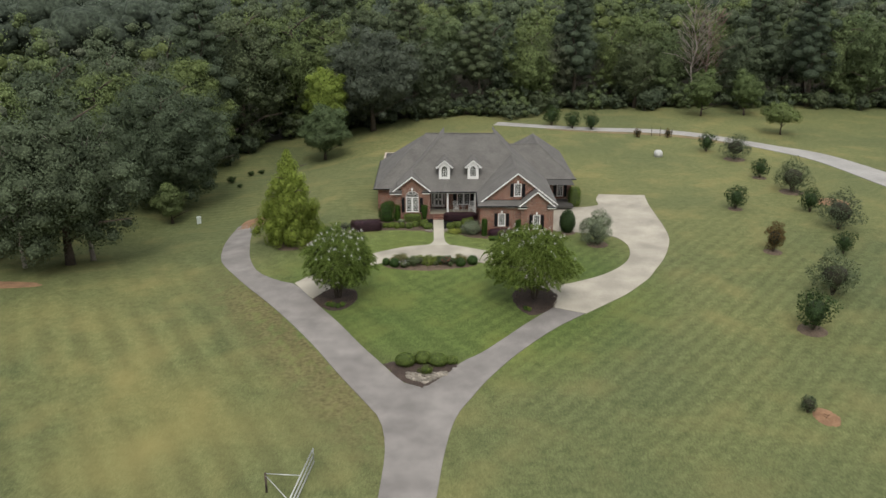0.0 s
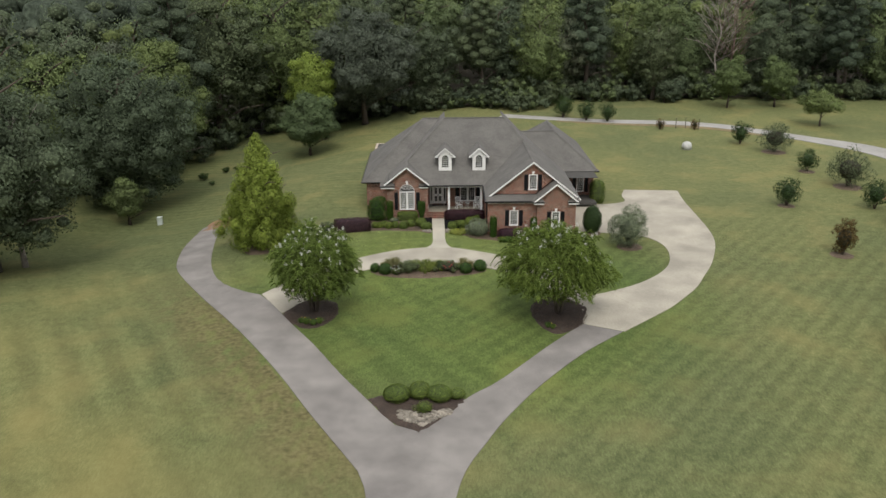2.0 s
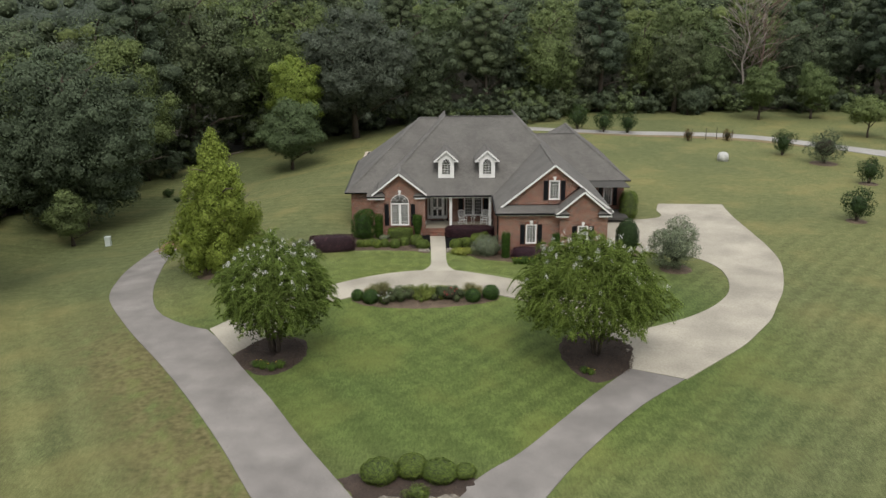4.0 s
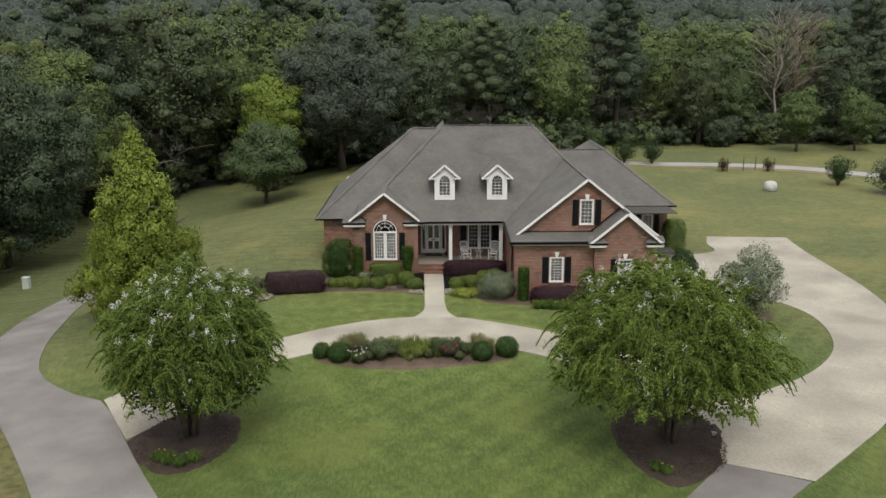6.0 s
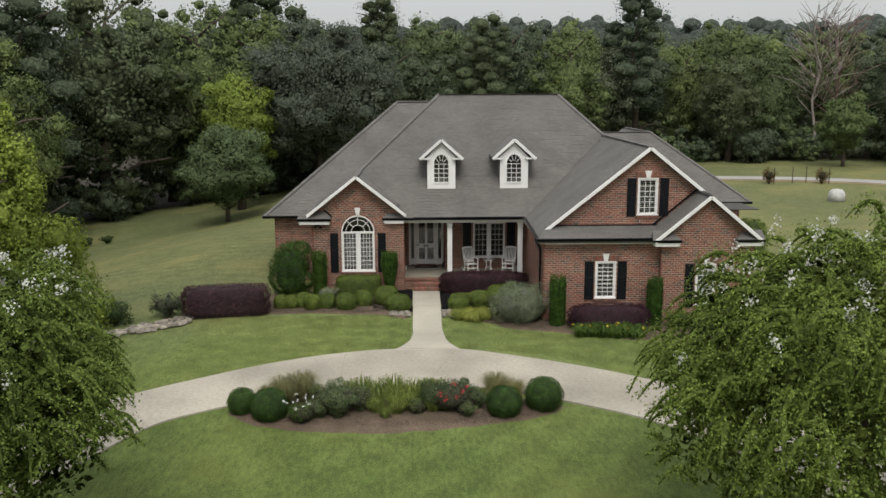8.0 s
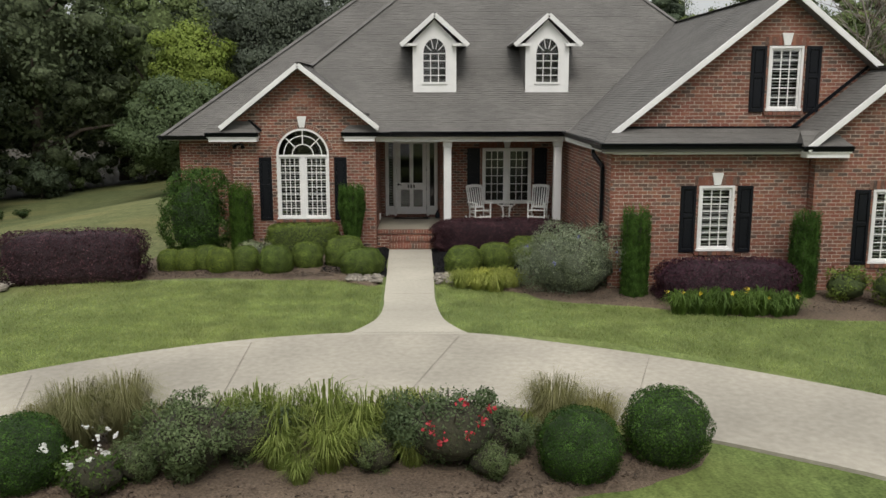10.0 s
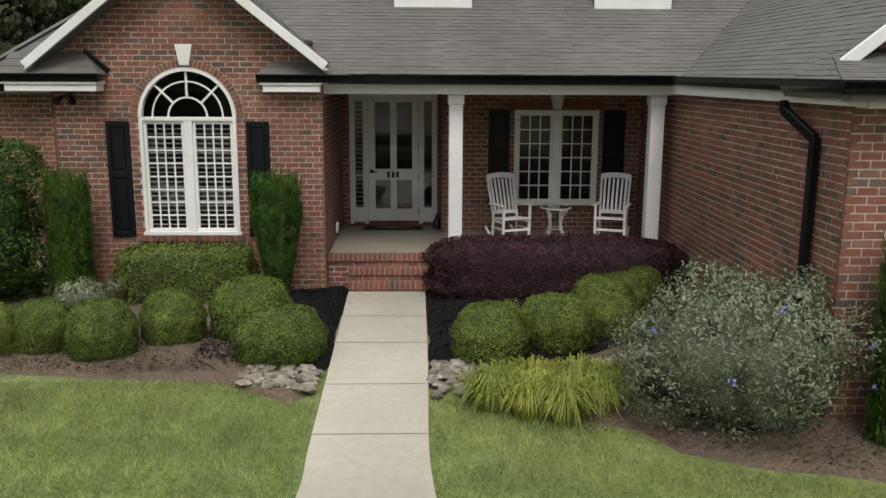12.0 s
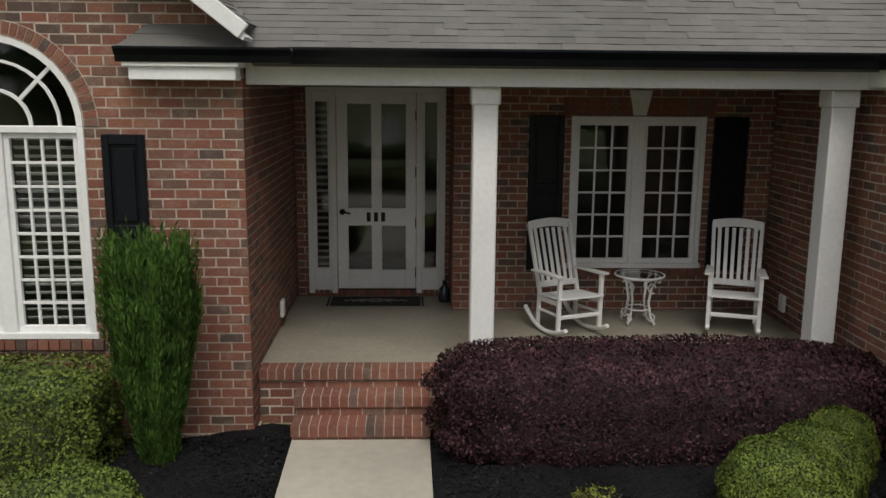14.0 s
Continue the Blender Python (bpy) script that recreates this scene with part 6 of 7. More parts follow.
edge_kinds = [broadleaf(31, 15.5, 11.0, OAK, 12000, 0.24, 0.0, 90, 0.17, label="dark green broadleaf tree at the wood's edge", group="trees at the wood's edge"),
              broadleaf(32, 16.5, 10.0, GREEN, 12000, 0.24, 0.0, 90, 0.17, label="green broadleaf tree at the wood's edge", group="trees at the wood's edge"),
              broadleaf(33, 14.0, 10.5, GREYOAK, 12000, 0.24, 0.0, 90, 0.17, label="grey-green broadleaf tree at the wood's edge", group="trees at the wood's edge"),
              pine(34, 18.5, 8.5, 12000, 0.22, label="tall pine at the wood's edge", group="trees at the wood's edge"),
              pine(35, 19.0, 8.0, 12000, 0.22, label="tall slender pine at the wood's edge", group="trees at the wood's edge", bare=0.3),
              broadleaf(36, 7.0, 7.5, OAK, 2600, 0.3, 0.0, 26, 0.27, label="dark undergrowth thicket at the wood's edge", name="thicket", group="thickets at the wood's edge"),
              broadleaf(37, 15.0, 10.5, LIGHTGREEN, 12000, 0.24, 0.0, 90, 0.17, label="light green broadleaf tree at the wood's edge", group="trees at the wood's edge")]
rng = np.random.default_rng(5)
spots, deep = [], []
for row in range(11):
    for x in np.arange(-118, 132, 6.6):
        px = x + rng.uniform(-2.4, 2.4)
        py = wood_edge(px) + row * 7.2 + rng.uniform(-2.4, 2.4) + 2.5
        if py > 236 or (px < -47 and row > 11):
            continue
        if row < 1 and 45.8 < px < 50.4:      # the dead trees stand here
            continue
        if row < 2 and -60 < px < 90:
            spots.append((px, py, row))
        else:
            deep.append((px, py))
        if row == 0 and -45 < px < 90:
            spots.append((px + rng.uniform(-2, 2), py - 2.2 + rng.uniform(-1, 0.5), -1))
            spots.append((px + 3.3 + rng.uniform(-2, 2), py - 1.6 + rng.uniform(-1, 1), -1))
for y in np.arange(106, 140, 5.0):      # the wood's flank beyond the oaks
    spots.append((-53 + (y - 106) * 0.4 + rng.uniform(-1.5, 1.5), y, 0))
used = set()
for px, py, row in spots:
    if row < 0:
        k, s = 5, rng.uniform(0.35, 0.75)
    else:
        k = int(rng.choice([0, 1, 2, 3, 4, 6], p=[0.22, 0.24, 0.10, 0.12, 0.12, 0.20]))
        s = rng.uniform(0.85, 1.15) * (1.3 if px < -40 else 1.5 if px < -15 else 1.05 if px < 34 else 1.0)
    if k not in used:
        used.add(k)
        stand(edge_kinds[k], px, py, s)
    else:
        planted(edge_kinds[k], px, py, s, rng.uniform(0, 360))


def crown_cloud(rng, x, y, h, w, n, size, up=0.3, mid=0.62, nl=16, sides=5, rings=3, lump=0.19):
    """Leaves and close inner foliage of one crown: quads, normals, and how many of each."""
    z = G(x, y)
    bl = lumps(rng, (x, y, z + h * mid), (w / 2, w / 2, h * 0.36), nl, w * lump)
    p, nr = shell(rng, bl, n, 0.7)
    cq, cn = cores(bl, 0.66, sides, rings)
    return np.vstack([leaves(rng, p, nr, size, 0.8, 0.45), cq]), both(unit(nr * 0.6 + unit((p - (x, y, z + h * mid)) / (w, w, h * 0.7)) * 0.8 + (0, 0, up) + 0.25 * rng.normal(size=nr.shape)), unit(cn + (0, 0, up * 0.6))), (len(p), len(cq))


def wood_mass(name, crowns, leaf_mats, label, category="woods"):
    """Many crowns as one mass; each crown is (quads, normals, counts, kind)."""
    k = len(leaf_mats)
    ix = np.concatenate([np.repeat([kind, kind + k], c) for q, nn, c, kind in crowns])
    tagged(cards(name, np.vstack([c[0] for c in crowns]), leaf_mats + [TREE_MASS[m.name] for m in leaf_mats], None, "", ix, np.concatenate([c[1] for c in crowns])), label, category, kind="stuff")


crowns = []
for px, py in deep:
    crowns.append((*crown_cloud(rng, px, py, rng.uniform(13.5, 19.5) * (1.2 if px < -40 else 1.38 if px < -15 else 1.02), rng.uniform(7.5, 10.5), 640, 0.4), int(rng.choice([0, 1, 2, 3, 4], p=[0.22, 0.26, 0.2, 0.22, 0.1]))))
wood_mass("woods", crowns, [OAK, GREEN, PINE, LIGHTGREEN, GREYOAK], "dense mixed wood of pines and broadleaf trees")
crowns = []
for (ax, ay), (bx, by) in zip(WOOD[1:-1], WOOD[2:]):      # bushes and saplings closing the foot of the wood
    run = math.hypot(bx - ax, by - ay)
    ox, oy = -(by - ay) / run, (bx - ax) / run
    for d in np.arange(0, run, 1.8):
        for back in (0.3, 2.6, 5.2):
            off = back + rng.uniform(-0.7, 0.7)
            x, y = ax + (bx - ax) * d / run + ox * off + rng.uniform(-0.8, 0.8), ay + (by - ay) * d / run + oy * off
            if x > 96:
                continue
            crowns.append((*crown_cloud(rng, x, y, (rng.uniform(2.6, 5.2) + back * 0.6) * (1.7 if x < -20 else 1.0), rng.uniform(2.8, 4.4) * (1.25 if x < -20 else 1.0), 260, 0.25, 0.3, 0.36, 8, 6, 3), int(rng.choice([0, 1, 2], p=[0.5, 0.3, 0.2]))))
wood_mass("undergrowth", crowns, [OAK, GREEN, PINE], "dense dark undergrowth along the foot of the wood", "undergrowth")
# crown tones paler and bluer with distance: the haze is put into the colour
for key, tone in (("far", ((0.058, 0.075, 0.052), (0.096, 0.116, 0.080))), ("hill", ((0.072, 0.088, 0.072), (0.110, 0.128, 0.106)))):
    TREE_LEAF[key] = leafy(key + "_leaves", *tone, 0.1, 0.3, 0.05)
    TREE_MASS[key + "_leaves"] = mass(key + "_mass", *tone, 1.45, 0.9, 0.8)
crowns = []
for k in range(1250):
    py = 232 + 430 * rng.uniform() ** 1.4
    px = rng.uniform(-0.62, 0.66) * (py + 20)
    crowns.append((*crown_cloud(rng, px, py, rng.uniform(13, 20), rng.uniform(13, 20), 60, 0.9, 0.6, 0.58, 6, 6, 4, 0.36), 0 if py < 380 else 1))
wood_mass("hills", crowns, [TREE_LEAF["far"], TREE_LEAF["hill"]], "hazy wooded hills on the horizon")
crowns = []
for k in range(90):      # out-of-view trees added behind the gate, for window reflections and to dim the horizon
    crowns.append((*crown_cloud(rng, rng.uniform(-170, 170), rng.uniform(-150, -105), rng.uniform(14, 19), rng.uniform(10, 15), 110, 1.2), 0))
wood_mass("far_trees", crowns, [OAK], "unseen line of green trees added beyond the fields")


def bare_tree(x, y, h, seed, label, mat=DEADWOOD, r=0.2):
    rng = np.random.default_rng(seed)
    tr = thing("dead_tree", label, "tree", at=(x, y, G(x, y)))
    g = Geo()
    limb_set(g, rng, (0, 0, 0), h, h * 0.42, r, 16, 0.25)
    for k in range(150):
        a, t = rng.uniform(0, 6.28), rng.uniform(0.4, 1.0)
        d = h * rng.uniform(0.02, 0.15)
        p = Vector((math.cos(a) * d, math.sin(a) * d, h * t * 0.95))
        g.tube([p, p + Vector((math.cos(a) * h * 0.08, math.sin(a) * h * 0.08, h * rng.uniform(0.04, 0.14)))], [0.05, 0.015], 4)
    g.make("trunk", mat, tr, "", 0, True)


bare_tree(46.8, 150.2, 18.5, 61, "bare grey dead tree standing in the wood")
bare_tree(49.6, 150.8, 17.5, 62, "bare reddish dead tree standing in the wood", surf("reddish_twigs", (0.15, 0.10, 0.085), (0.25, 0.17, 0.145), 14, 0.9, 0.4, 0.2, 2.0, dist=0.02))
bare_tree(-37.2, 76.5, 13.6, 63, "dead pale branches beside the dark oak", DEADWOOD, 0.24)
bare_tree(-42.8, 73.0, 13, 64, "dead pale trunk beside the dark oak")


# ---- crape myrtles ----
def myrtle(seed, x, y, h, w, label, n=84000, nbloom=60, low=2.8, lean=0.0):
    rng = np.random.default_rng(seed)
    tr = thing("crape_myrtle", label, "tree", "crape myrtles on the front lawn", at=(x, y, G(x, y)))
    for k in range(7):
        a = k * 0.9 + rng.uniform(-0.2, 0.2)
        g = Geo()
        pts = [(0.18 * math.cos(a), 0.18 * math.sin(a), -0.1), (0.35 * math.cos(a), 0.35 * math.sin(a), 0.9), (0.8 * math.cos(a), 0.8 * math.sin(a), h * 0.45), (1.5 * math.cos(a + 0.2), 1.5 * math.sin(a + 0.2), h * 0.7)]
        g.tube(pts, [0.085, 0.07, 0.05, 0.025], 7)
        g.make("stem", BARK, tr, "", 0, True)
    # drooping sprays: each an arching shoot, thick with leaves, over a fill coloured dark for the shade inside
    ns, per = n // 120, 120
    i = np.arange(ns) + 0.5
    up, turn = 1 - 1.28 * i / ns, i * 2.39996
    flat = np.sqrt(np.maximum(0, 1 - up * up))
    d = unit(np.stack([flat * np.cos(turn), flat * np.sin(turn), up], 1) + rng.normal(size=(ns, 3)) * 0.09)
    cen = np.array((lean, 0, h * 0.47))
    wave = 0.91 + 0.09 * np.sin(d[:, :1] * 7 + d[:, 1:2] * 5 + seed) + 0.07 * np.sin(d[:, 2:] * 9 + d[:, :1] * 8)
    rad = np.array((w / 2 - 0.5, w / 2 - 0.5, h * 0.51)) * rng.uniform(0.66, 1.0, (ns, 1)) * wave
    root = cen + d * rad
    root[:, 2] = np.maximum(root[:, 2], low + rng.uniform(-0.25, 0.45, ns))
    t = rng.uniform(0, 1, (ns, per, 1))
    out = unit(unit(d * (1, 1, 0.1)) + rng.normal(size=d.shape) * (0.6, 0.6, 0.3))[:, None, :]
    L = rng.uniform(0.55, 1.05, (ns, 1, 1)) * np.clip(0.8 + d[:, 2], 0.6, 1.0)[:, None, None]
    axis = root[:, None, :] + out * L * t * 0.78 + np.array((0, 0, 1.0)) * (0.32 * t - 0.78 * t * t) * L
    off = unit(rng.normal(size=axis.shape)) * rng.uniform(0.02, 0.27, t.shape) * (1.1 - 0.6 * t)
    pos = axis + off
    nr = unit(unit(off) * 1.0 + out * 0.3 + np.array((0, 0, 0.6)) + rng.normal(size=pos.shape) * 0.2)
    lf = leaves(rng, pos.reshape(-1, 3), nr.reshape(-1, 3), 0.058, 0.55, 0.5, 0.3)
    tt, ang = np.linspace(0, 1, 6), np.arange(7) * 2 * np.pi / 6      # the close leaves along each shoot
    line = root[:, None, :] + out * L * tt[None, :, None] * 0.78 + np.array((0, 0, 1.0)) * (0.32 * tt - 0.78 * tt * tt)[None, :, None] * L
    side = unit(np.cross(out, (0, 0, 1.0)))
    top = unit(np.cross(side, out))
    thick = (0.05 - 0.035 * tt ** 2)[None, :, None, None] * rng.uniform(0.75, 1.25, (ns, 6, 1, 1))
    ring = side[:, :, None, :] * np.cos(ang)[None, None, :, None] + top[:, :, None, :] * np.sin(ang)[None, None, :, None]
    ring = np.broadcast_to(ring, (ns, 6, 7, 3))
    pts = line[:, :, None, :] + ring * thick
    quad = lambda g: np.stack([g[:, :-1, :-1], g[:, 1:, :-1], g[:, 1:, 1:], g[:, :-1, 1:]], 3).reshape(-1, 4, 3)
    tube, tube_n = quad(pts), unit(quad(ring) + (0, 0, 0.3))
    dd = unit(rng.normal(size=(14000, 3)))
    fill = cen + dd * np.array((w / 2 - 0.85, w / 2 - 0.85, h * 0.43)) * rng.uniform(0.55, 0.97, (14000, 1))
    fill = fill[fill[:, 2] > low - 0.5]
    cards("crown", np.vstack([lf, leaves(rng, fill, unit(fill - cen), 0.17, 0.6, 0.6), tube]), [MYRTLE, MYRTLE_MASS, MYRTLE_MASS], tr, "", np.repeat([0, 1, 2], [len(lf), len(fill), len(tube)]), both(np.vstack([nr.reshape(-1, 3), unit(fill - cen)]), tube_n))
    k = nbloom
    high = np.argsort(-(root[:, 2] + 0.6 * rng.normal(size=ns)))[:ns // 3]      # flowers on the upper shoots
    pick = rng.choice(high, k)
    c = root[pick] + out[pick, 0] * L[pick, 0] * 0.4 + (0, 0, 0.2)
    fl = np.repeat(c, 26, axis=0) + rng.normal(size=(k * 26, 3)) * np.repeat(rng.uniform(0.04, 0.08, (k, 1)), 26, axis=0) * (1, 1, 1.2)
    cards("blossom", leaves(rng, fl, unit(rng.normal(size=fl.shape)), 0.055, 0.9, 0.5), BLOOM, tr, "white flower clusters")
    return tr


myrtle(71, -9.5, 61.6, 6.9, 7.3, "crape myrtle with white blossoms in a mulch bed", 125000, 120, 2.0, 0.25)
myrtle(72, 8.0, 61.0, 7.1, 9.2, "broad crape myrtle with few white blossoms and drooping sprays", 165000, 80, 2.4, -0.4)


# ---- shrubs ----
def core_mesh(g, c, r, rng, lump=0.05, sides=16, rings=9, flat=0.0, power=2.0):
    """A closed, slightly lumpy body under the leaves; a higher power makes it boxier."""
    for j in range(rings + 1):
        ph = math.pi * j / rings
        for i in range(sides):
            th = 2 * math.pi * i / sides
            d = [math.sin(ph) * math.cos(th), math.sin(ph) * math.sin(th), math.cos(ph)]
            k = sum(abs(v) ** power for v in d) ** (-1 / power) * (1 + rng.uniform(-lump, lump))
            g.v.append(tuple(c[a] + d[a] * k * r[a] * 0.9 for a in range(3)))
    g.f += [(j * sides + i, j * sides + (i + 1) % sides, (j + 1) * sides + (i + 1) % sides, (j + 1) * sides + i) for j in range(rings) for i in range(sides)]
    g.m = [0] * len(g.f)


def clipped(name, r, mat, n, size, seed, label, category="shrub", group="", power=2.0, base=-0.1, jitter=0.5):
    """A clipped shrub: a dense skin of leaves over a dark body. r: half sizes."""
    rng = np.random.default_rng(seed)
    sh = thing(name, label, category, group)
    g = Geo()
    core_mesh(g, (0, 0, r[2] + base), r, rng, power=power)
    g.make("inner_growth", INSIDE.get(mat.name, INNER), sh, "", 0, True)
    d = unit(rng.normal(size=(n, 3)))
    if power > 2:
        d = unit(np.sign(d) * np.abs(d) ** (2 / power))
        d = d if power < 3.5 else unit(rng.uniform(-1, 1, (n, 3)))
    k = np.sum(np.abs(d) ** power, axis=1, keepdims=True) ** (-1 / power)
    wob = 1 + 0.035 * np.sin(d[:, :1] * 9 + seed) * np.cos(d[:, 1:2] * 8) + 0.03 * np.sin(d[:, 2:] * 11 + seed)
    rr = np.array(r)
    c = np.array((0, 0, r[2] + base)) + d * k * rr * wob * rng.uniform(0.93, 1.03, (n, 1))
    nr = unit(np.sign(d) * np.abs(d * k) ** (power - 1) / rr)
    keep = c[:, 2] > 0.0
    cards("foliage", leaves(rng, c[keep], nr[keep], size, 0.6, jitter), mat, sh, normals=unit(nr[keep] + 0.35 * rng.normal(size=nr[keep].shape)))
    return sh


def loose(name, r, mat, n, size, seed, label, category="shrub", group="", nl=22, aspect=0.5, inner=0.5, stems=True):
    """A loose shrub: lumps of leaves on stems."""
    rng = np.random.default_rng(seed)
    sh = thing(name, label, category, group)
    g = Geo()
    for k in range(8):
        a = k * 0.8
        g.tube([(0.05 * math.cos(a), 0.05 * math.sin(a), -0.05), (r[0] * 0.3 * math.cos(a), r[1] * 0.3 * math.sin(a), r[2]), (r[0] * 0.6 * math.cos(a), r[1] * 0.6 * math.sin(a), r[2] * 1.6)], [0.02 + 0.012 * r[2], 0.02, 0.008], 5)
    g.make("stem", BARK, sh)
    bl = lumps(rng, (0, 0, r[2] * 1.0), (r[0] * 0.85, r[1] * 0.85, r[2] * 0.9), nl, min(r) * 0.36)
    bl = np.vstack([bl, [[0, 0, r[2], r[0] * 0.62, r[1] * 0.62, r[2] * 0.8]]])
    p, nr = shell(rng, bl, n, inner)
    keep = p[:, 2] > 0.03
    cards("foliage", leaves(rng, p[keep], nr[keep], size, aspect, 0.8), mat, sh, normals=unit(nr[keep] * 0.7 + unit((p[keep] - (0, 0, r[2])) / r) * 0.6 + 0.4 * rng.normal(size=nr[keep].shape)))
    g = Geo()
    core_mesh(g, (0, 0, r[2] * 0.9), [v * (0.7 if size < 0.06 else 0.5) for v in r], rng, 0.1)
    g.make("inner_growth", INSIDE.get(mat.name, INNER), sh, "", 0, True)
    return sh


def at(sh, x, y, s=1.0, turn=0.0, dz=0.0):
    sh.matrix_basis = pose(x, y, G(x, y) + dz, 0, 0, turn) @ Matrix.Scale(s, 4)
    return sh


def again(sh, x, y, s=1.0, turn=0.0, squash=1.0):
    c = copy_thing(sh, Matrix())
    c.matrix_basis = pose(x, y, G(x, y), 0, 0, turn) @ Matrix.Diagonal((s, s, s * squash, 1))
    return c


# clipped boxwood mounds along the wing and the walk
ball = at(clipped("boxwood", (0.54, 0.52, 0.385), BOX, 21000, 0.025, 81, "clipped round boxwood mound in the front bed", group="boxwood mounds along the house", power=2.25), -1.6, 79.38, 0.97)
for x, y, s, tn, sq in ((-2.08, 80.3, 0.96, 60, 1.1), (-3.0, 80.1, 0.76, 120, 1.2), (-3.68, 79.57, 0.78, 200, 1.2), (-4.45, 79.8, 0.69, 270, 1.25), (-5.0, 79.65, 0.68, 30, 1.25), (-5.42, 80.0, 0.70, 90, 1.2), (-5.85, 79.82, 0.60, 150, 1.3), (-6.3, 79.88, 0.60, 250, 1.25),
                        (0.84, 79.42, 0.88, 66, 1.05), (1.66, 79.85, 0.9, 130, 1.0), (2.38, 80.35, 0.78, 190, 1.05), (2.46, 81.0, 0.82, 240, 1.05), (2.86, 81.36, 0.7, 280, 1.15)):
    again(ball, x, y - 0.08, s * 0.96, tn, sq * 1.16)
c = again(ball, 3.2, 81.62, 0.52, 300, 1.75)
c["label"] = "bright young boxwood beside the porch hedge"
# island bed balls
isl = at(clipped("boxwood", (0.46, 0.46, 0.46), YEW, 14000, 0.023, 82, "clipped dark green globe shrub in the oval bed", group="globe shrubs in the oval bed"), -5.6, 69.0, 0.88)
for x, y, s, tn in ((-4.75, 68.5, 1.12, 60), (1.65, 68.6, 1.08, 140), (2.8, 69.05, 1.18, 220)):
    again(isl, x, y, s, tn, 0.95)
# fork bed
fork = at(clipped("boxwood", (0.8, 0.72, 0.52), BOX, 5000, 0.06, 83, "clipped rounded shrub at the driveway fork", group="shrubs at the driveway fork"), -3.1, 49.5)
again(fork, -1.75, 49.9, 0.92, 80)
again(fork, -0.6, 49.5, 0.95, 160)
again(fork, 0.45, 49.7, 0.62, 200)
at(loose("shrub", (0.7, 0.65, 0.42), BOX, 3500, 0.06, 84, "loose low green shrub before the clipped ones"), -1.5, 48.1)
# hedges
at(clipped("hedge", (1.84, 0.54, 0.5), PLUM, 62000, 0.031, 85, "dark purple clipped hedge below the porch", "hedge", power=5.0, jitter=0.9), 2.02, 82.24, dz=0.0)
at(clipped("hedge", (1.62, 0.6, 0.62), PLUM, 14000, 0.05, 86, "dark burgundy clipped hedge at the end of the house", "hedge", power=9.0), -8.3, 79.0, turn=8)
at(clipped("hedge", (1.48, 0.55, 0.5), PLUMBRIGHT, 13000, 0.045, 87, "bright purple clipped hedge under the window", "hedge", power=4.0), 6.28, 76.75)
at(clipped("hedge", (0.95, 0.42, 0.46), BOX, 22000, 0.033, 88, "green clipped hedge under the arched window", "hedge", power=6.0, jitter=0.8), -3.35, 82.02)
at(loose("shrub", (0.6, 0.5, 0.28), SILVER, 5000, 0.04, 89, "low grey-green shrub behind the boxwoods", nl=14), -4.6, 81.3)


def upright(seed, h, w, label, mat=YEW, n=26000, vase=0.0, group=""):
    """A tight upright conifer with vertical shoots and a flat clipped top."""
    rng = np.random.default_rng(seed)
    sh = thing("upright_yew", label, "shrub", group)
    g = Geo()
    for k in range(9):
        a = k * 0.7
        g.tube([(0.05 * math.cos(a), 0.05 * math.sin(a), -0.05), (w * 0.3 * math.cos(a), w * 0.3 * math.sin(a), h * 0.5), (w * 0.36 * math.cos(a), w * 0.36 * math.sin(a), h * 0.9)], [0.03, 0.02, 0.01], 5)
    g.make("stem", BARK, sh)
    # upright shoots with short needles set along them
    m = n // 60
    a, u = rng.uniform(0, 2 * math.pi, (m, 1)), np.sqrt(rng.uniform(0.3, 1, (m, 1)))
    tip = h * rng.uniform(0.86, 1.06, (m, 1)) * np.where(rng.uniform(0, 1, (m, 1)) < 0.35, rng.uniform(0.5, 1.0, (m, 1)), 1.0)
    t = rng.uniform(0, 1, (m, 60))
    wide = 1 - vase + vase * np.minimum(1, 0.3 + t * tip / h * 1.0)
    rad = w / 2 * u * wide * (0.95 + 0.08 * np.sin(a * 9))
    c = np.stack([rad * np.cos(a), rad * np.sin(a), 0.03 + t * tip], 2).reshape(-1, 3) + rng.normal(size=(m * 60, 3)) * (0.010, 0.010, 0.02)
    k = len(c)
    out = np.repeat(np.concatenate([np.cos(a), np.sin(a), np.zeros((m, 1))], 1), 60, axis=0)
    tt = unit(np.array((0, 0, 1.0)) + out * 0.2 + 0.28 * rng.normal(size=(k, 3)) * (1, 1, 0.2))
    nn = unit(out + 0.5 * rng.normal(size=(k, 3)))
    nn = unit(nn - tt * np.sum(tt * nn, 1, keepdims=True))
    bb = np.cross(nn, tt)
    s = 0.034 * rng.uniform(0.6, 1.4, (k, 1))
    cards("foliage", np.stack([c - tt * s * 0.3, c + bb * s * 0.22 + tt * s * 0.5, c + tt * s * 1.5, c - bb * s * 0.22 + tt * s * 0.5], 1), mat, sh)
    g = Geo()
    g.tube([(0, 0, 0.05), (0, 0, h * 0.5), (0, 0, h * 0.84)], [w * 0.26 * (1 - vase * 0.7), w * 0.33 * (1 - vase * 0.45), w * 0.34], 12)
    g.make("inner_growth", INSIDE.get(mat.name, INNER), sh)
    return sh


yews = "upright yews against the walls"
at(upright(91, 1.82, 0.66, "tight upright dark green yew by the shutter", vase=0.15, group=yews), -5.0, 82.0)
at(upright(92, 1.78, 0.74, "vase-shaped upright green yew by the porch corner", vase=1.0, n=52000, group=yews), -2.03, 81.95)
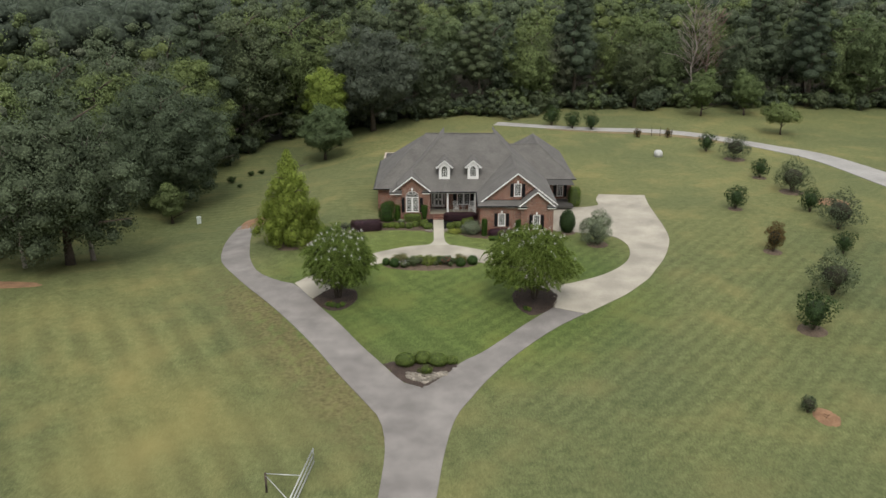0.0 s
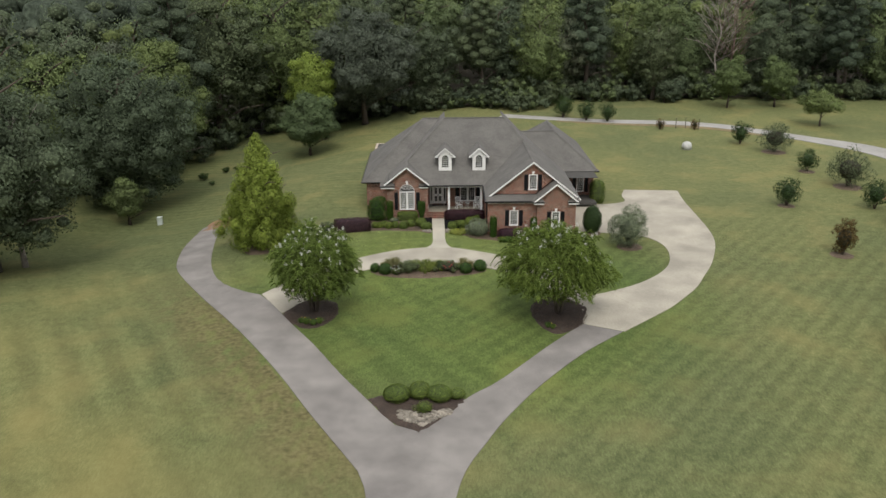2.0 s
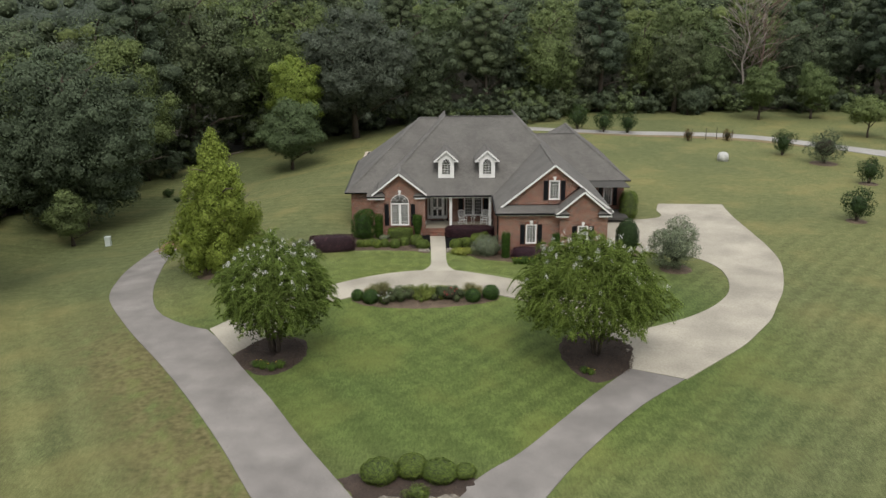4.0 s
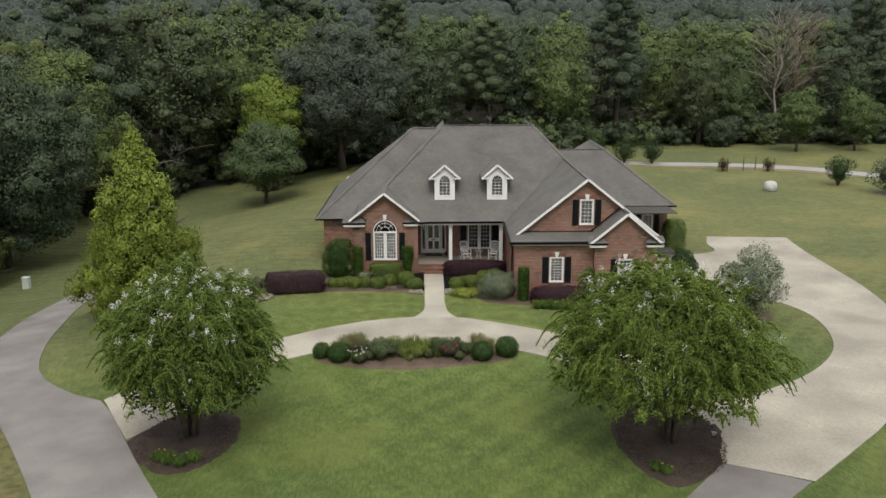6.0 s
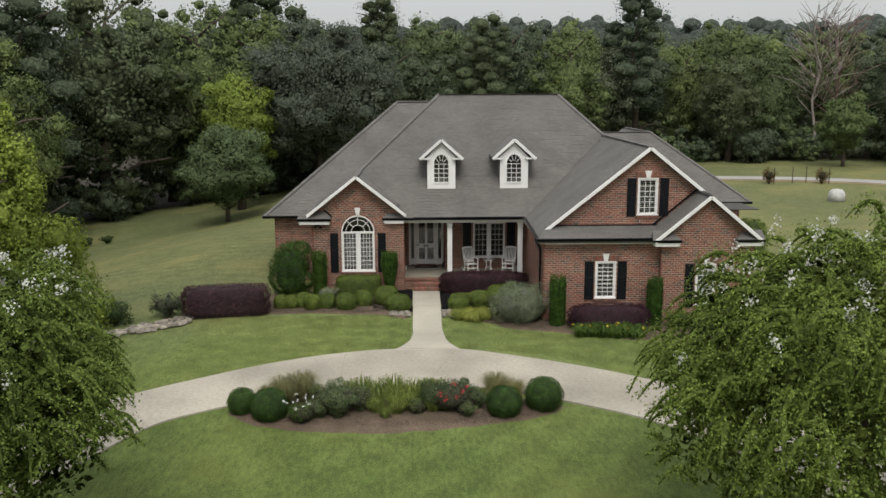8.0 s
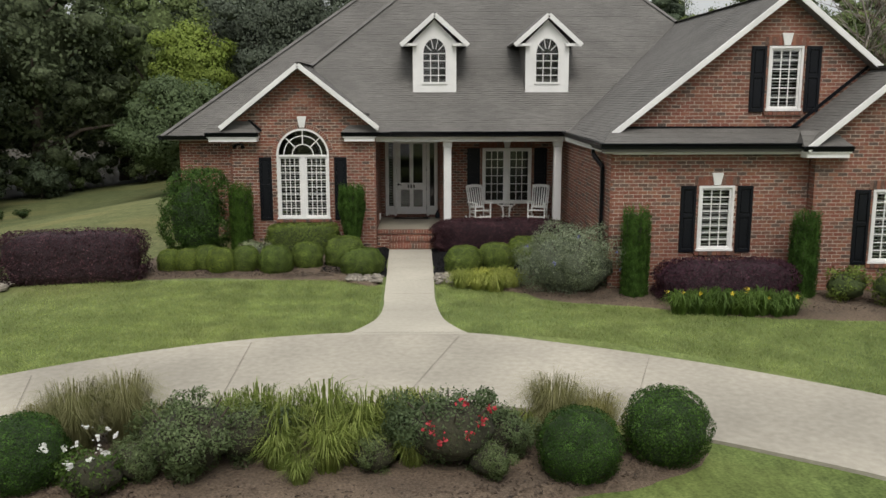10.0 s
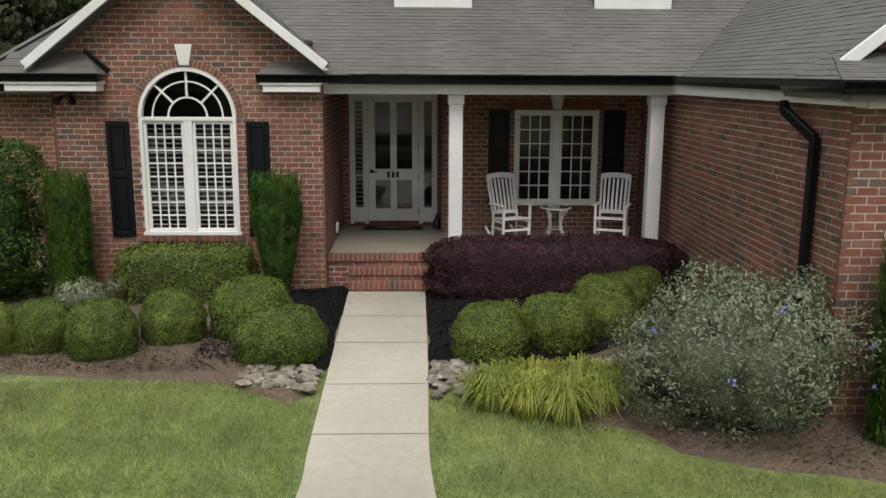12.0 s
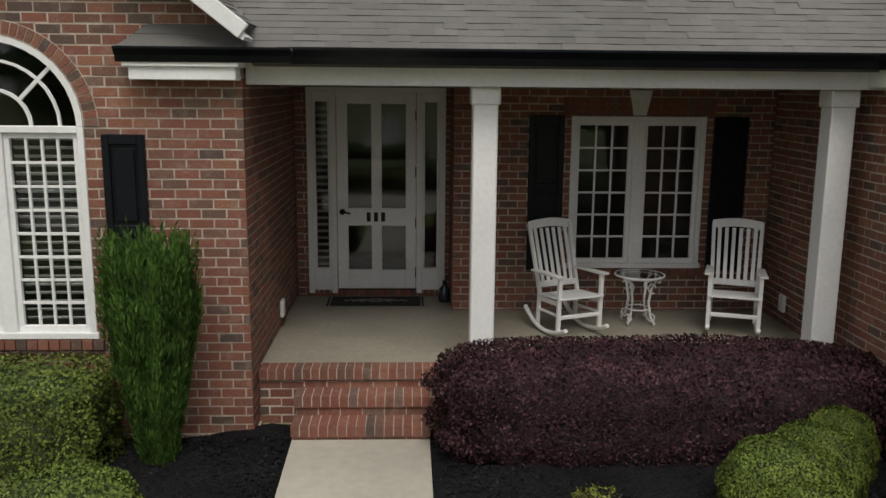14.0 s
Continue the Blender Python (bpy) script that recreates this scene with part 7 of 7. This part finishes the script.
at(upright(93, 1.85, 0.64, "square-topped upright yew at the wing's corner", vase=0.1, group=yews), 4.4, 77.05)
at(upright(94, 1.8, 0.62, "square-topped upright yew between the windows", vase=0.1, group=yews), 7.95, 76.85)
at(loose("holly", (0.98, 0.9, 1.5), YEW, 70000, 0.055, 95, "tall dense dark holly at the house corner", nl=110, inner=0.8), -6.2, 82.0, 1.0, 0, -0.4)
at(loose("shrub", (1.4, 1.15, 0.95), SILVER, 80000, 0.05, 96, "large silver-grey loose shrub beside the bed", nl=90, aspect=0.34), 3.15, 77.75, 1.0, 0, -0.3)
rngb = np.random.default_rng(97)
q = rngb.normal(size=(6 * 9, 3)) * 0.016 + np.repeat(np.array((3.0, 77.4, 0.7)) + unit(rngb.normal(size=(6, 3)) * (1, 1, 0.7) + (-0.3, -0.8, 0.2)) * (1.2, 1.1, 0.7), 9, axis=0)
tagged(cards("flowers", leaves(rngb, q, unit(rngb.normal(size=q.shape)), 0.035, 0.8), BLUEBLOOM), "few pale blue flowers on the silver shrub", "flowers", kind="stuff")
at(clipped("holly", (0.85, 0.85, 1.32), DARKSHRUB, 8000, 0.07, 98, "egg-shaped dark green holly beside the drive"), 13.35, 78.0)
at(clipped("holly", (0.75, 0.7, 1.2), BOX, 6000, 0.07, 99, "clipped green shrub at the garage corner", power=3.2), 15.55, 87.6)
at(loose("shrub", (1.95, 1.8, 1.75), SILVER, 24000, 0.11, 100, "grey-green rounded shrub with pale flowers on the lawn", nl=40), 15.9, 74.35)
at(loose("shrub", (0.6, 0.55, 0.42), BOX, 3000, 0.05, 101, "small green shrub by the garage wing"), 8.75, 76.5)
at(loose("shrub", (0.75, 0.7, 0.5), BOX, 4000, 0.05, 102, "rounded green shrub by the garage wing"), 9.6, 76.0)
at(loose("shrub", (0.7, 0.6, 0.5), BOX, 3500, 0.05, 103, "green shrub under the end window"), 11.0, 76.3)
at(loose("shrub", (0.5, 0.4, 0.32), STRAP, 700, 0.06, 104, "small light green plant in black mulch", nl=8, inner=0.2), 1.22, 80.95, 0.52)

# shrubs and young trees on the right-hand lawn
side = "young trees on the side lawn"
lawn_kinds = [loose("young_tree", (1.35, 1.35, 1.55), DARKSHRUB, 4200, 0.15, 111, "young dark magnolia with thick leaves on the lawn", "tree", side, 26),
              loose("young_tree", (2.1, 2.0, 1.85), OAK, 5200, 0.16, 112, "rounded young tree with pale flowers on the lawn", "tree", side, 34)]
at(lawn_kinds[0], 30.2, 54.7, 1.28)
at(lawn_kinds[1], 41.8, 109.5, 1.05)
for k, x, y, s, lab in ((0, 39.2, 114.4, 1.05, ""), (0, 41.8, 99.5, 0.95, ""), (1, 43.4, 92.8, 1.15, ""), (0, 42.3, 84.7, 1.05, ""), (1, 42.9, 78.6, 1.18, "rounded young tree with white blossoms on the lawn"), (0, 40.2, 71.4, 0.85, ""), (1, 34.8, 61.5, 1.12, "loose grey-green young tree on the lawn"),
                        (0, 18.8, 133.5, 1.2, "dark round shrub by the lane"), (0, 21.9, 131.0, 1.05, "dark round shrub by the lane"), (0, 24.9, 130.2, 1.0, "dark round shrub by the lane")):
    c = again(lawn_kinds[k], x, y, s, x * 37)
    if lab:
        c["label"] = lab
rusty = at(loose("young_tree", (1.15, 1.1, 1.55), RUST, 4000, 0.13, 113, "young reddish-brown tree on the lawn", "tree", side, 26), 33.3, 71.9, 1.08)
c = again(lawn_kinds[0], 34.1, 85.9, 1.02, 77)
c["label"] = "young dark bronze tree on the lawn"
at(loose("shrub", (0.8, 0.8, 0.7), OAK, 1200, 0.12, 114, "wispy weed beside the bare patch", nl=14), 24.9, 42.6)
for x, y in ((31.2, 124.2), (36.0, 123.9)):
    at(loose("shrub", (0.7, 0.7, 0.8), RUST, 1200, 0.12, 115, "thin brownish sapling by the lane", nl=14), x, y)
for k, (x, y, s) in enumerate(((-31, 113.5, 1.0), (-28.8, 117, 0.8), (-27.3, 117.5, 0.7), (-29, 110, 0.6))):
    at(loose("shrub", (1.0, 0.9, 0.5), DARKSHRUB, 1400, 0.12, 120 + k, "low dark shrub on the back lawn", nl=14), x, y, s)
at(loose("shrub", (1.1, 0.8, 0.5), OAK, 4000, 0.06, 130, "low grey-green shrub beside the dark hedge"), -10.6, 79.0)
at(loose("shrub", (0.9, 0.8, 0.5), DARKSHRUB, 3000, 0.07, 131, "low dark shrub beside the dry creek bed"), -12.4, 78.2)


# ---- strap-leaved plants, grasses and flowers ----
def blades(rng, n, h, spread, width, bend=0.6, base=0.12):
    """Bent strap leaves from a tuft: two quads each."""
    a = rng.uniform(0, 2 * math.pi, n)
    out = np.stack([np.cos(a), np.sin(a), np.zeros(n)], 1)
    side = np.stack([-np.sin(a), np.cos(a), np.zeros(n)], 1) * (width / 2) * rng.uniform(0.7, 1.3, (n, 1))
    r0 = out * rng.uniform(0, base, (n, 1))
    hh = h * rng.uniform(0.6, 1.1, (n, 1))
    sp = spread * rng.uniform(0.4, 1.1, (n, 1))
    up = np.array((0, 0, 1.0))
    p1 = r0 + out * sp * 0.45 + up * hh * 0.85
    p2 = r0 + out * sp + up * hh * (1 - bend * rng.uniform(0.2, 1.0, (n, 1)))
    q1 = np.stack([r0 - side, r0 + side, p1 + side * 0.8, p1 - side * 0.8], 1)
    q2 = np.stack([p1 - side * 0.8, p1 + side * 0.8, p2 + side * 0.1, p2 - side * 0.1], 1)
    return np.vstack([q1, q2])


def tuft(name, n, h, spread, width, mat, seed, label, group="", bend=0.6, base=0.12, bloom=None, nb=0):
    rng = np.random.default_rng(seed)
    sh = thing(name, label, "plant", group)
    cards("leaves", blades(rng, n, h, spread, width, bend, base), mat, sh)
    if bloom:
        c = np.stack([rng.uniform(-spread, spread, nb), rng.uniform(-spread, spread, nb), rng.uniform(0.75, 1.05, nb) * h], 1)
        q = np.repeat(c, 8, axis=0) + rng.normal(size=(nb * 8, 3)) * 0.02
        cards("bloom", leaves(rng, q, unit(rng.normal(size=q.shape)), 0.05, 0.8), bloom, sh)
    return sh


lil = at(tuft("liriope", 420, 0.42, 0.34, 0.014, STRAP, 141, "yellow-green variegated liriope tuft", "liriope tufts by the walk", 0.75, 0.2), 0.75, 78.05)
for x, y, s in ((1.1, 77.85, 1.0), (1.45, 77.7, 1.05), (1.8, 77.9, 0.95), (1.25, 78.3, 0.95), (1.65, 78.25, 1.0), (0.95, 78.35, 0.8), (2.0, 78.3, 0.9)):
    again(lil, x, y, s, x * 140)
day = at(tuft("daylily", 220, 0.5, 0.34, 0.022, STRAPGREEN, 142, "green daylily clump with a few yellow flowers", "daylilies before the purple hedge", 0.6, 0.15, YELLOWBLOOM, 1), 5.0, 75.75)
for k in range(8):
    again(day, 5.3 + 0.26 * k, 75.75 - 0.04 * k + 0.08 * (k % 2), 0.95 + 0.1 * (k % 3), k * 70)
iris = at(tuft("iris", 260, 0.85, 0.5, 0.018, IRIS, 143, "tall yellow-green strap-leaved clump in the oval bed", "strap-leaved clumps in the oval bed", 0.5, 0.2), -1.9, 69.3)
for x, y, s in ((-1.4, 69.5, 1.05), (-0.9, 69.3, 0.95), (-0.5, 69.5, 0.9), (-1.3, 68.7, 0.8), (-2.3, 69.7, 0.9), (-1.6, 68.4, 0.5), (0.9, 69.3, 0.45), (-0.2, 69.8, 0.8), (-2.7, 69.9, 0.75), (-1.0, 68.9, 0.85), (-0.3, 68.8, 0.6), (-1.9, 68.8, 0.7), (1.15, 69.6, 0.55), (-3.6, 69.8, 0.6)):
    again(iris, x, y, s, x * 130)
fe = at(tuft("ornamental_grass", 1500, 0.95, 0.6, 0.005, FEATHER, 144, "feathery tan ornamental grass clump", "feathery grasses in the oval bed", 0.45, 0.2), -4.5, 69.4)
for x, y, s in ((-4.0, 69.7, 1.0), (1.5, 69.6, 0.95), (2.0, 69.4, 0.8), (-4.95, 69.4, 0.7)):
    again(fe, x, y, s, x * 90)
ros = loose("rose_bush", (0.74, 0.66, 0.45), GREEN, 11000, 0.04, 145, "rose bush with red flowers in the oval bed", "shrub", "", 22)
at(ros, 0.15, 68.9, 1.15)
c = again(ros, -2.9, 68.8, 1.12, 90)
c["label"] = "large green rose bush in the oval bed"
c = again(ros, -2.3, 69.1, 0.9, 200)
c["label"] = "green rose bush in the oval bed"
for x, y, sc in ((-3.3, 69.3, 0.8), (-0.75, 68.75, 0.6), (0.75, 69.2, 0.8), (-3.5, 68.6, 0.6), (0.6, 68.6, 0.55)):
    c = again(ros, x, y, sc, x * 170)
    c["label"] = "green rose bush in the oval bed"
c = again(ros, -0.35, 69.3, 0.85, 250)
c["label"] = "green rose bush in the oval bed"
rngb = np.random.default_rng(146)
cc = np.array([(0.05, 68.38, 0.35), (0.32, 68.42, 0.42), (0.5, 68.5, 0.55), (0.30, 68.6, 0.72), (0.62, 68.75, 0.6), (-0.1, 68.4, 0.5)])
q = np.repeat(cc, 14, axis=0) + rngb.normal(size=(len(cc) * 14, 3)) * 0.035
tagged(cards("roses", leaves(rngb, q, unit(rngb.normal(size=q.shape)), 0.05, 0.9), REDBLOOM), "small red roses", "flowers", kind="stuff")
dai = at(loose("daisy_clump", (0.5, 0.45, 0.3), STRAPGREEN, 2200, 0.05, 147, "low leafy daisy clump with white flowers", "plant", "", 12), -3.85, 68.2)
cc = np.stack([rngb.uniform(-4.3, -3.3, 14), rngb.uniform(67.8, 68.7, 14), rngb.uniform(0.3, 0.62, 14)], 1)
q = np.repeat(cc, 8, axis=0) + rngb.normal(size=(len(cc) * 8, 3)) * 0.018
tagged(cards("daisies", leaves(rngb, q, np.tile((0, -0.3, 1.0), (len(q), 1)), 0.045, 0.8, 0.5), BLOOM), "small white daisies", "flowers", kind="stuff")
for x, y, s in ((-9.8, 59.6, 1.0), (-9.3, 59.4, 0.9), (-10.2, 59.8, 0.8), (-8.9, 59.7, 0.9), (7.0, 58.8, 0.8), (7.3, 58.6, 0.7)):
    again(day, x, y, s, x * 77)


# ---- stones ----
def stones(name, spots, seed, label, size=(0.04, 0.075)):
    rng = random.Random(seed)
    g = Geo()
    for x, y, z in spots:
        r = rng.uniform(*size)
        s = [r * rng.uniform(0.8, 1.4), r * rng.uniform(0.7, 1.1), r * rng.uniform(0.5, 0.8)]
        turn = rng.uniform(0, 6.28)
        o = len(g.v)
        n = 7
        g.v.append((x, y, z - s[2] * 0.5))
        for j, (cr, cz) in enumerate(((0.8, -0.4), (1.0, 0.1), (0.68, 0.7))):
            for i in range(n):
                a = turn + 2 * math.pi * i / n
                k = cr * rng.uniform(0.86, 1.1)
                px, py = s[0] * k * math.cos(a), s[1] * k * math.sin(a)
                g.v.append((x + px * math.cos(turn) - py * math.sin(turn), y + px * math.sin(turn) + py * math.cos(turn), z + s[2] * cz + rng.uniform(-0.1, 0.1) * s[2]))
        g.v.append((x, y, z + s[2] * 0.88))
        g.f += [(o, o + 1 + (i + 1) % n, o + 1 + i) for i in range(n)]
        for j in range(2):
            g.f += [(o + 1 + j * n + i, o + 1 + j * n + (i + 1) % n, o + 1 + (j + 1) * n + (i + 1) % n, o + 1 + (j + 1) * n + i) for i in range(n)]
        g.f += [(o + 1 + 2 * n + i, o + 1 + 2 * n + (i + 1) % n, o + 1 + 3 * n) for i in range(n)]
    g.m = [0] * len(g.f)
    return tagged(g.make(name, ROCK), label, "stones", kind="stuff")


def scatter(seed, n, x0, x1, y0, y1, inside=None, lift=0.035):
    rng = random.Random(seed)
    out = []
    while len(out) < n:
        x, y = rng.uniform(x0, x1), rng.uniform(y0, y1)
        if inside is None or inside(x, y):
            out.append((x, y, G(x, y) + lift + rng.uniform(0, 0.05)))
    return out


stones("river_stones", scatter(1, 120, -1.9, -1.1, 78.3, 78.95, lambda x, y: y > 78.25 + 0.3 * abs(x + 1.1)), 1, "pale rounded river stones beside the walk")
stones("river_stones", scatter(2, 150, 0.14, 1.05, 78.2, 79.15, lambda x, y: y > 78.1 + 0.3 * abs(x - 0.2)), 2, "grey river stones beside the walk")
stones("river_stones", scatter(3, 200, 1.6, 3.4, 78.4, 80.2, lambda x, y: abs(y - 78.5 - (x - 1.7) * 0.75) < 0.35), 3, "grey river stones behind the liriope")
stones("river_stones", scatter(4, 260, -3.0, 0.1, 46.5, 48.6, lambda x, y: y > 46.6 + 0.75 * abs(x + 1.7) and y < 48.0 + 0.2 * abs(x + 1.7)), 4, "tan river stones at the driveway fork", (0.07, 0.16))
stones("river_stones", scatter(5, 220, -14.5, -9.4, 75.2, 78.6, lambda x, y: abs(y - (78.2 + (x + 9.5) * 0.55)) < 0.5), 5, "grey stones of a dry creek bed", (0.08, 0.18))

# ---- grass ----
rng = np.random.default_rng(200)


def grass(n, x0, x1, y0, y1, ok, h, wid, label):
    x, y = rng.uniform(x0, x1, n), rng.uniform(y0, y1, n)
    keep = np.array([ok(a, b) for a, b in zip(x, y)]) & (rng.uniform(0, 1, n) > (np.abs(x) - 5.0) / 5.5)
    x, y = x[keep], y[keep]
    z = np.array([G(a, b) for a, b in zip(x, y)])
    m = len(x)
    a = rng.uniform(0, 2 * math.pi, m)
    sd = np.stack([np.cos(a), np.sin(a), np.zeros(m)], 1) * wid
    ln = np.stack([rng.normal(size=m) * 0.5, rng.normal(size=m) * 0.5, np.ones(m)], 1) * (h * rng.uniform(0.5, 1.2, (m, 1)))
    p = np.stack([x, y, z - 0.005], 1)
    q = np.stack([p - sd, p + sd, p + sd * 0.3 + ln, p - sd * 0.3 + ln], 1)
    tagged(cards("grass", q, GRASS), label, "grass", kind="stuff")


def front_left(x, y):
    return y > 74.42 - 0.078 * (x + 1.5) ** 2 and y < 78.12 + 0.6 * ease(-1.2, -2.3, x) and x < -1.05 - max(0, 75.4 - y) * 0.45


def front_right(x, y):
    edge = np.interp(x, [0.1, 0.6, 1.1, 1.85, 2.1, 2.6, 3.3, 4.2, 5.2, 7, 9], [78.25, 78.05, 77.8, 77.55, 76.95, 76.7, 76.5, 76.25, 75.8, 75.2, 75.0])
    return y > 74.45 - 0.09 * (x - 0.5) ** 2 and y < edge and x > 0.15 + max(0, 75.4 - y) * 0.45


grass(130000, -9, -1, 71.5, 79, front_left, 0.05, 0.0045, "short mown grass left of the walk")
grass(130000, 0.1, 9, 70.5, 78.3, front_right, 0.05, 0.0045, "short mown grass right of the walk")


# ---- bark chips on the beds ----
def chips(name, n, x0, x1, y0, y1, ok, size, mat, label, lift=0.06):
    x, y = rng.uniform(x0, x1, n), rng.uniform(y0, y1, n)
    keep = np.array([ok(a, b) for a, b in zip(x, y)])
    p = np.stack([x, y, np.array([G(a, b) + lift for a, b in zip(x, y)]) + rng.uniform(0, 0.03, n)], 1)[keep]
    tagged(cards(name, leaves(rng, p, np.tile((0, 0, 1.0), (len(p), 1)), size, 0.4, 0.45), mat), label, "mulch", kind="stuff")


CHIP = surf("bark_chip", (0.030, 0.022, 0.017), (0.105, 0.072, 0.050), 20, 0.9, 0.0, 0.2, 2.0, "island", 0.5)
BLACKCHIP = surf("black_chip", (0.004, 0.004, 0.005), (0.018, 0.018, 0.020), 20, 0.8, 0.0, 0.2, 2.0, "island", 0.5)
BLACKCHIP.node_tree.nodes["Principled BSDF"].inputs["Specular IOR Level"].default_value = 0.15
chips("mulch_chips", 5000, -2.6, -1.08, 79.2, 82.4, lambda a, b: True, 0.05, BLACKCHIP, "glossy black bark chips beside the walk", 0.08)
chips("mulch_chips", 6000, 0.16, 3.4, 79.2, 82.5, lambda a, b: b > 79.2 + 0.5 * max(0, a - 1.0), 0.05, BLACKCHIP, "glossy black bark chips below the porch hedge", 0.08)
chips("mulch_chips", 4000, -11.4, -7.8, 59.0, 63.6, lambda a, b: (a + 9.6) ** 2 / 3.0 + (b - 61.3) ** 2 / 5.0 < 1, 0.1, CHIP, "brown bark chips under the crape myrtle")
chips("mulch_chips", 6000, 6.1, 10.2, 58, 63.8, lambda a, b: (a - 8.1) ** 2 / 3.6 + (b - 61.0) ** 2 / 7.5 < 1, 0.1, CHIP, "dark bark chips under the broad crape myrtle")
chips("mulch_chips", 9000, 1.2, 11.6, 75.2, 77.4, lambda a, b: b > 77.45 - 0.36 * (a - 1.2) and b > 75.6 and b > 76.3 - 0.25 * max(0, a - 4), 0.05, CHIP, "brown bark chips in the foundation bed")
chips("mulch_chips", 6000, -6.8, -1.3, 78.9, 80.5, lambda a, b: True, 0.05, CHIP, "brown bark chips round the boxwoods")
chips("mulch_chips", 5000, -5.8, 3.2, 67.8, 70.4, lambda a, b: (a + 1.3) ** 2 / 19 + (b - 69.1) ** 2 / 1.7 < 1, 0.06, CHIP, "brown bark chips in the oval bed")
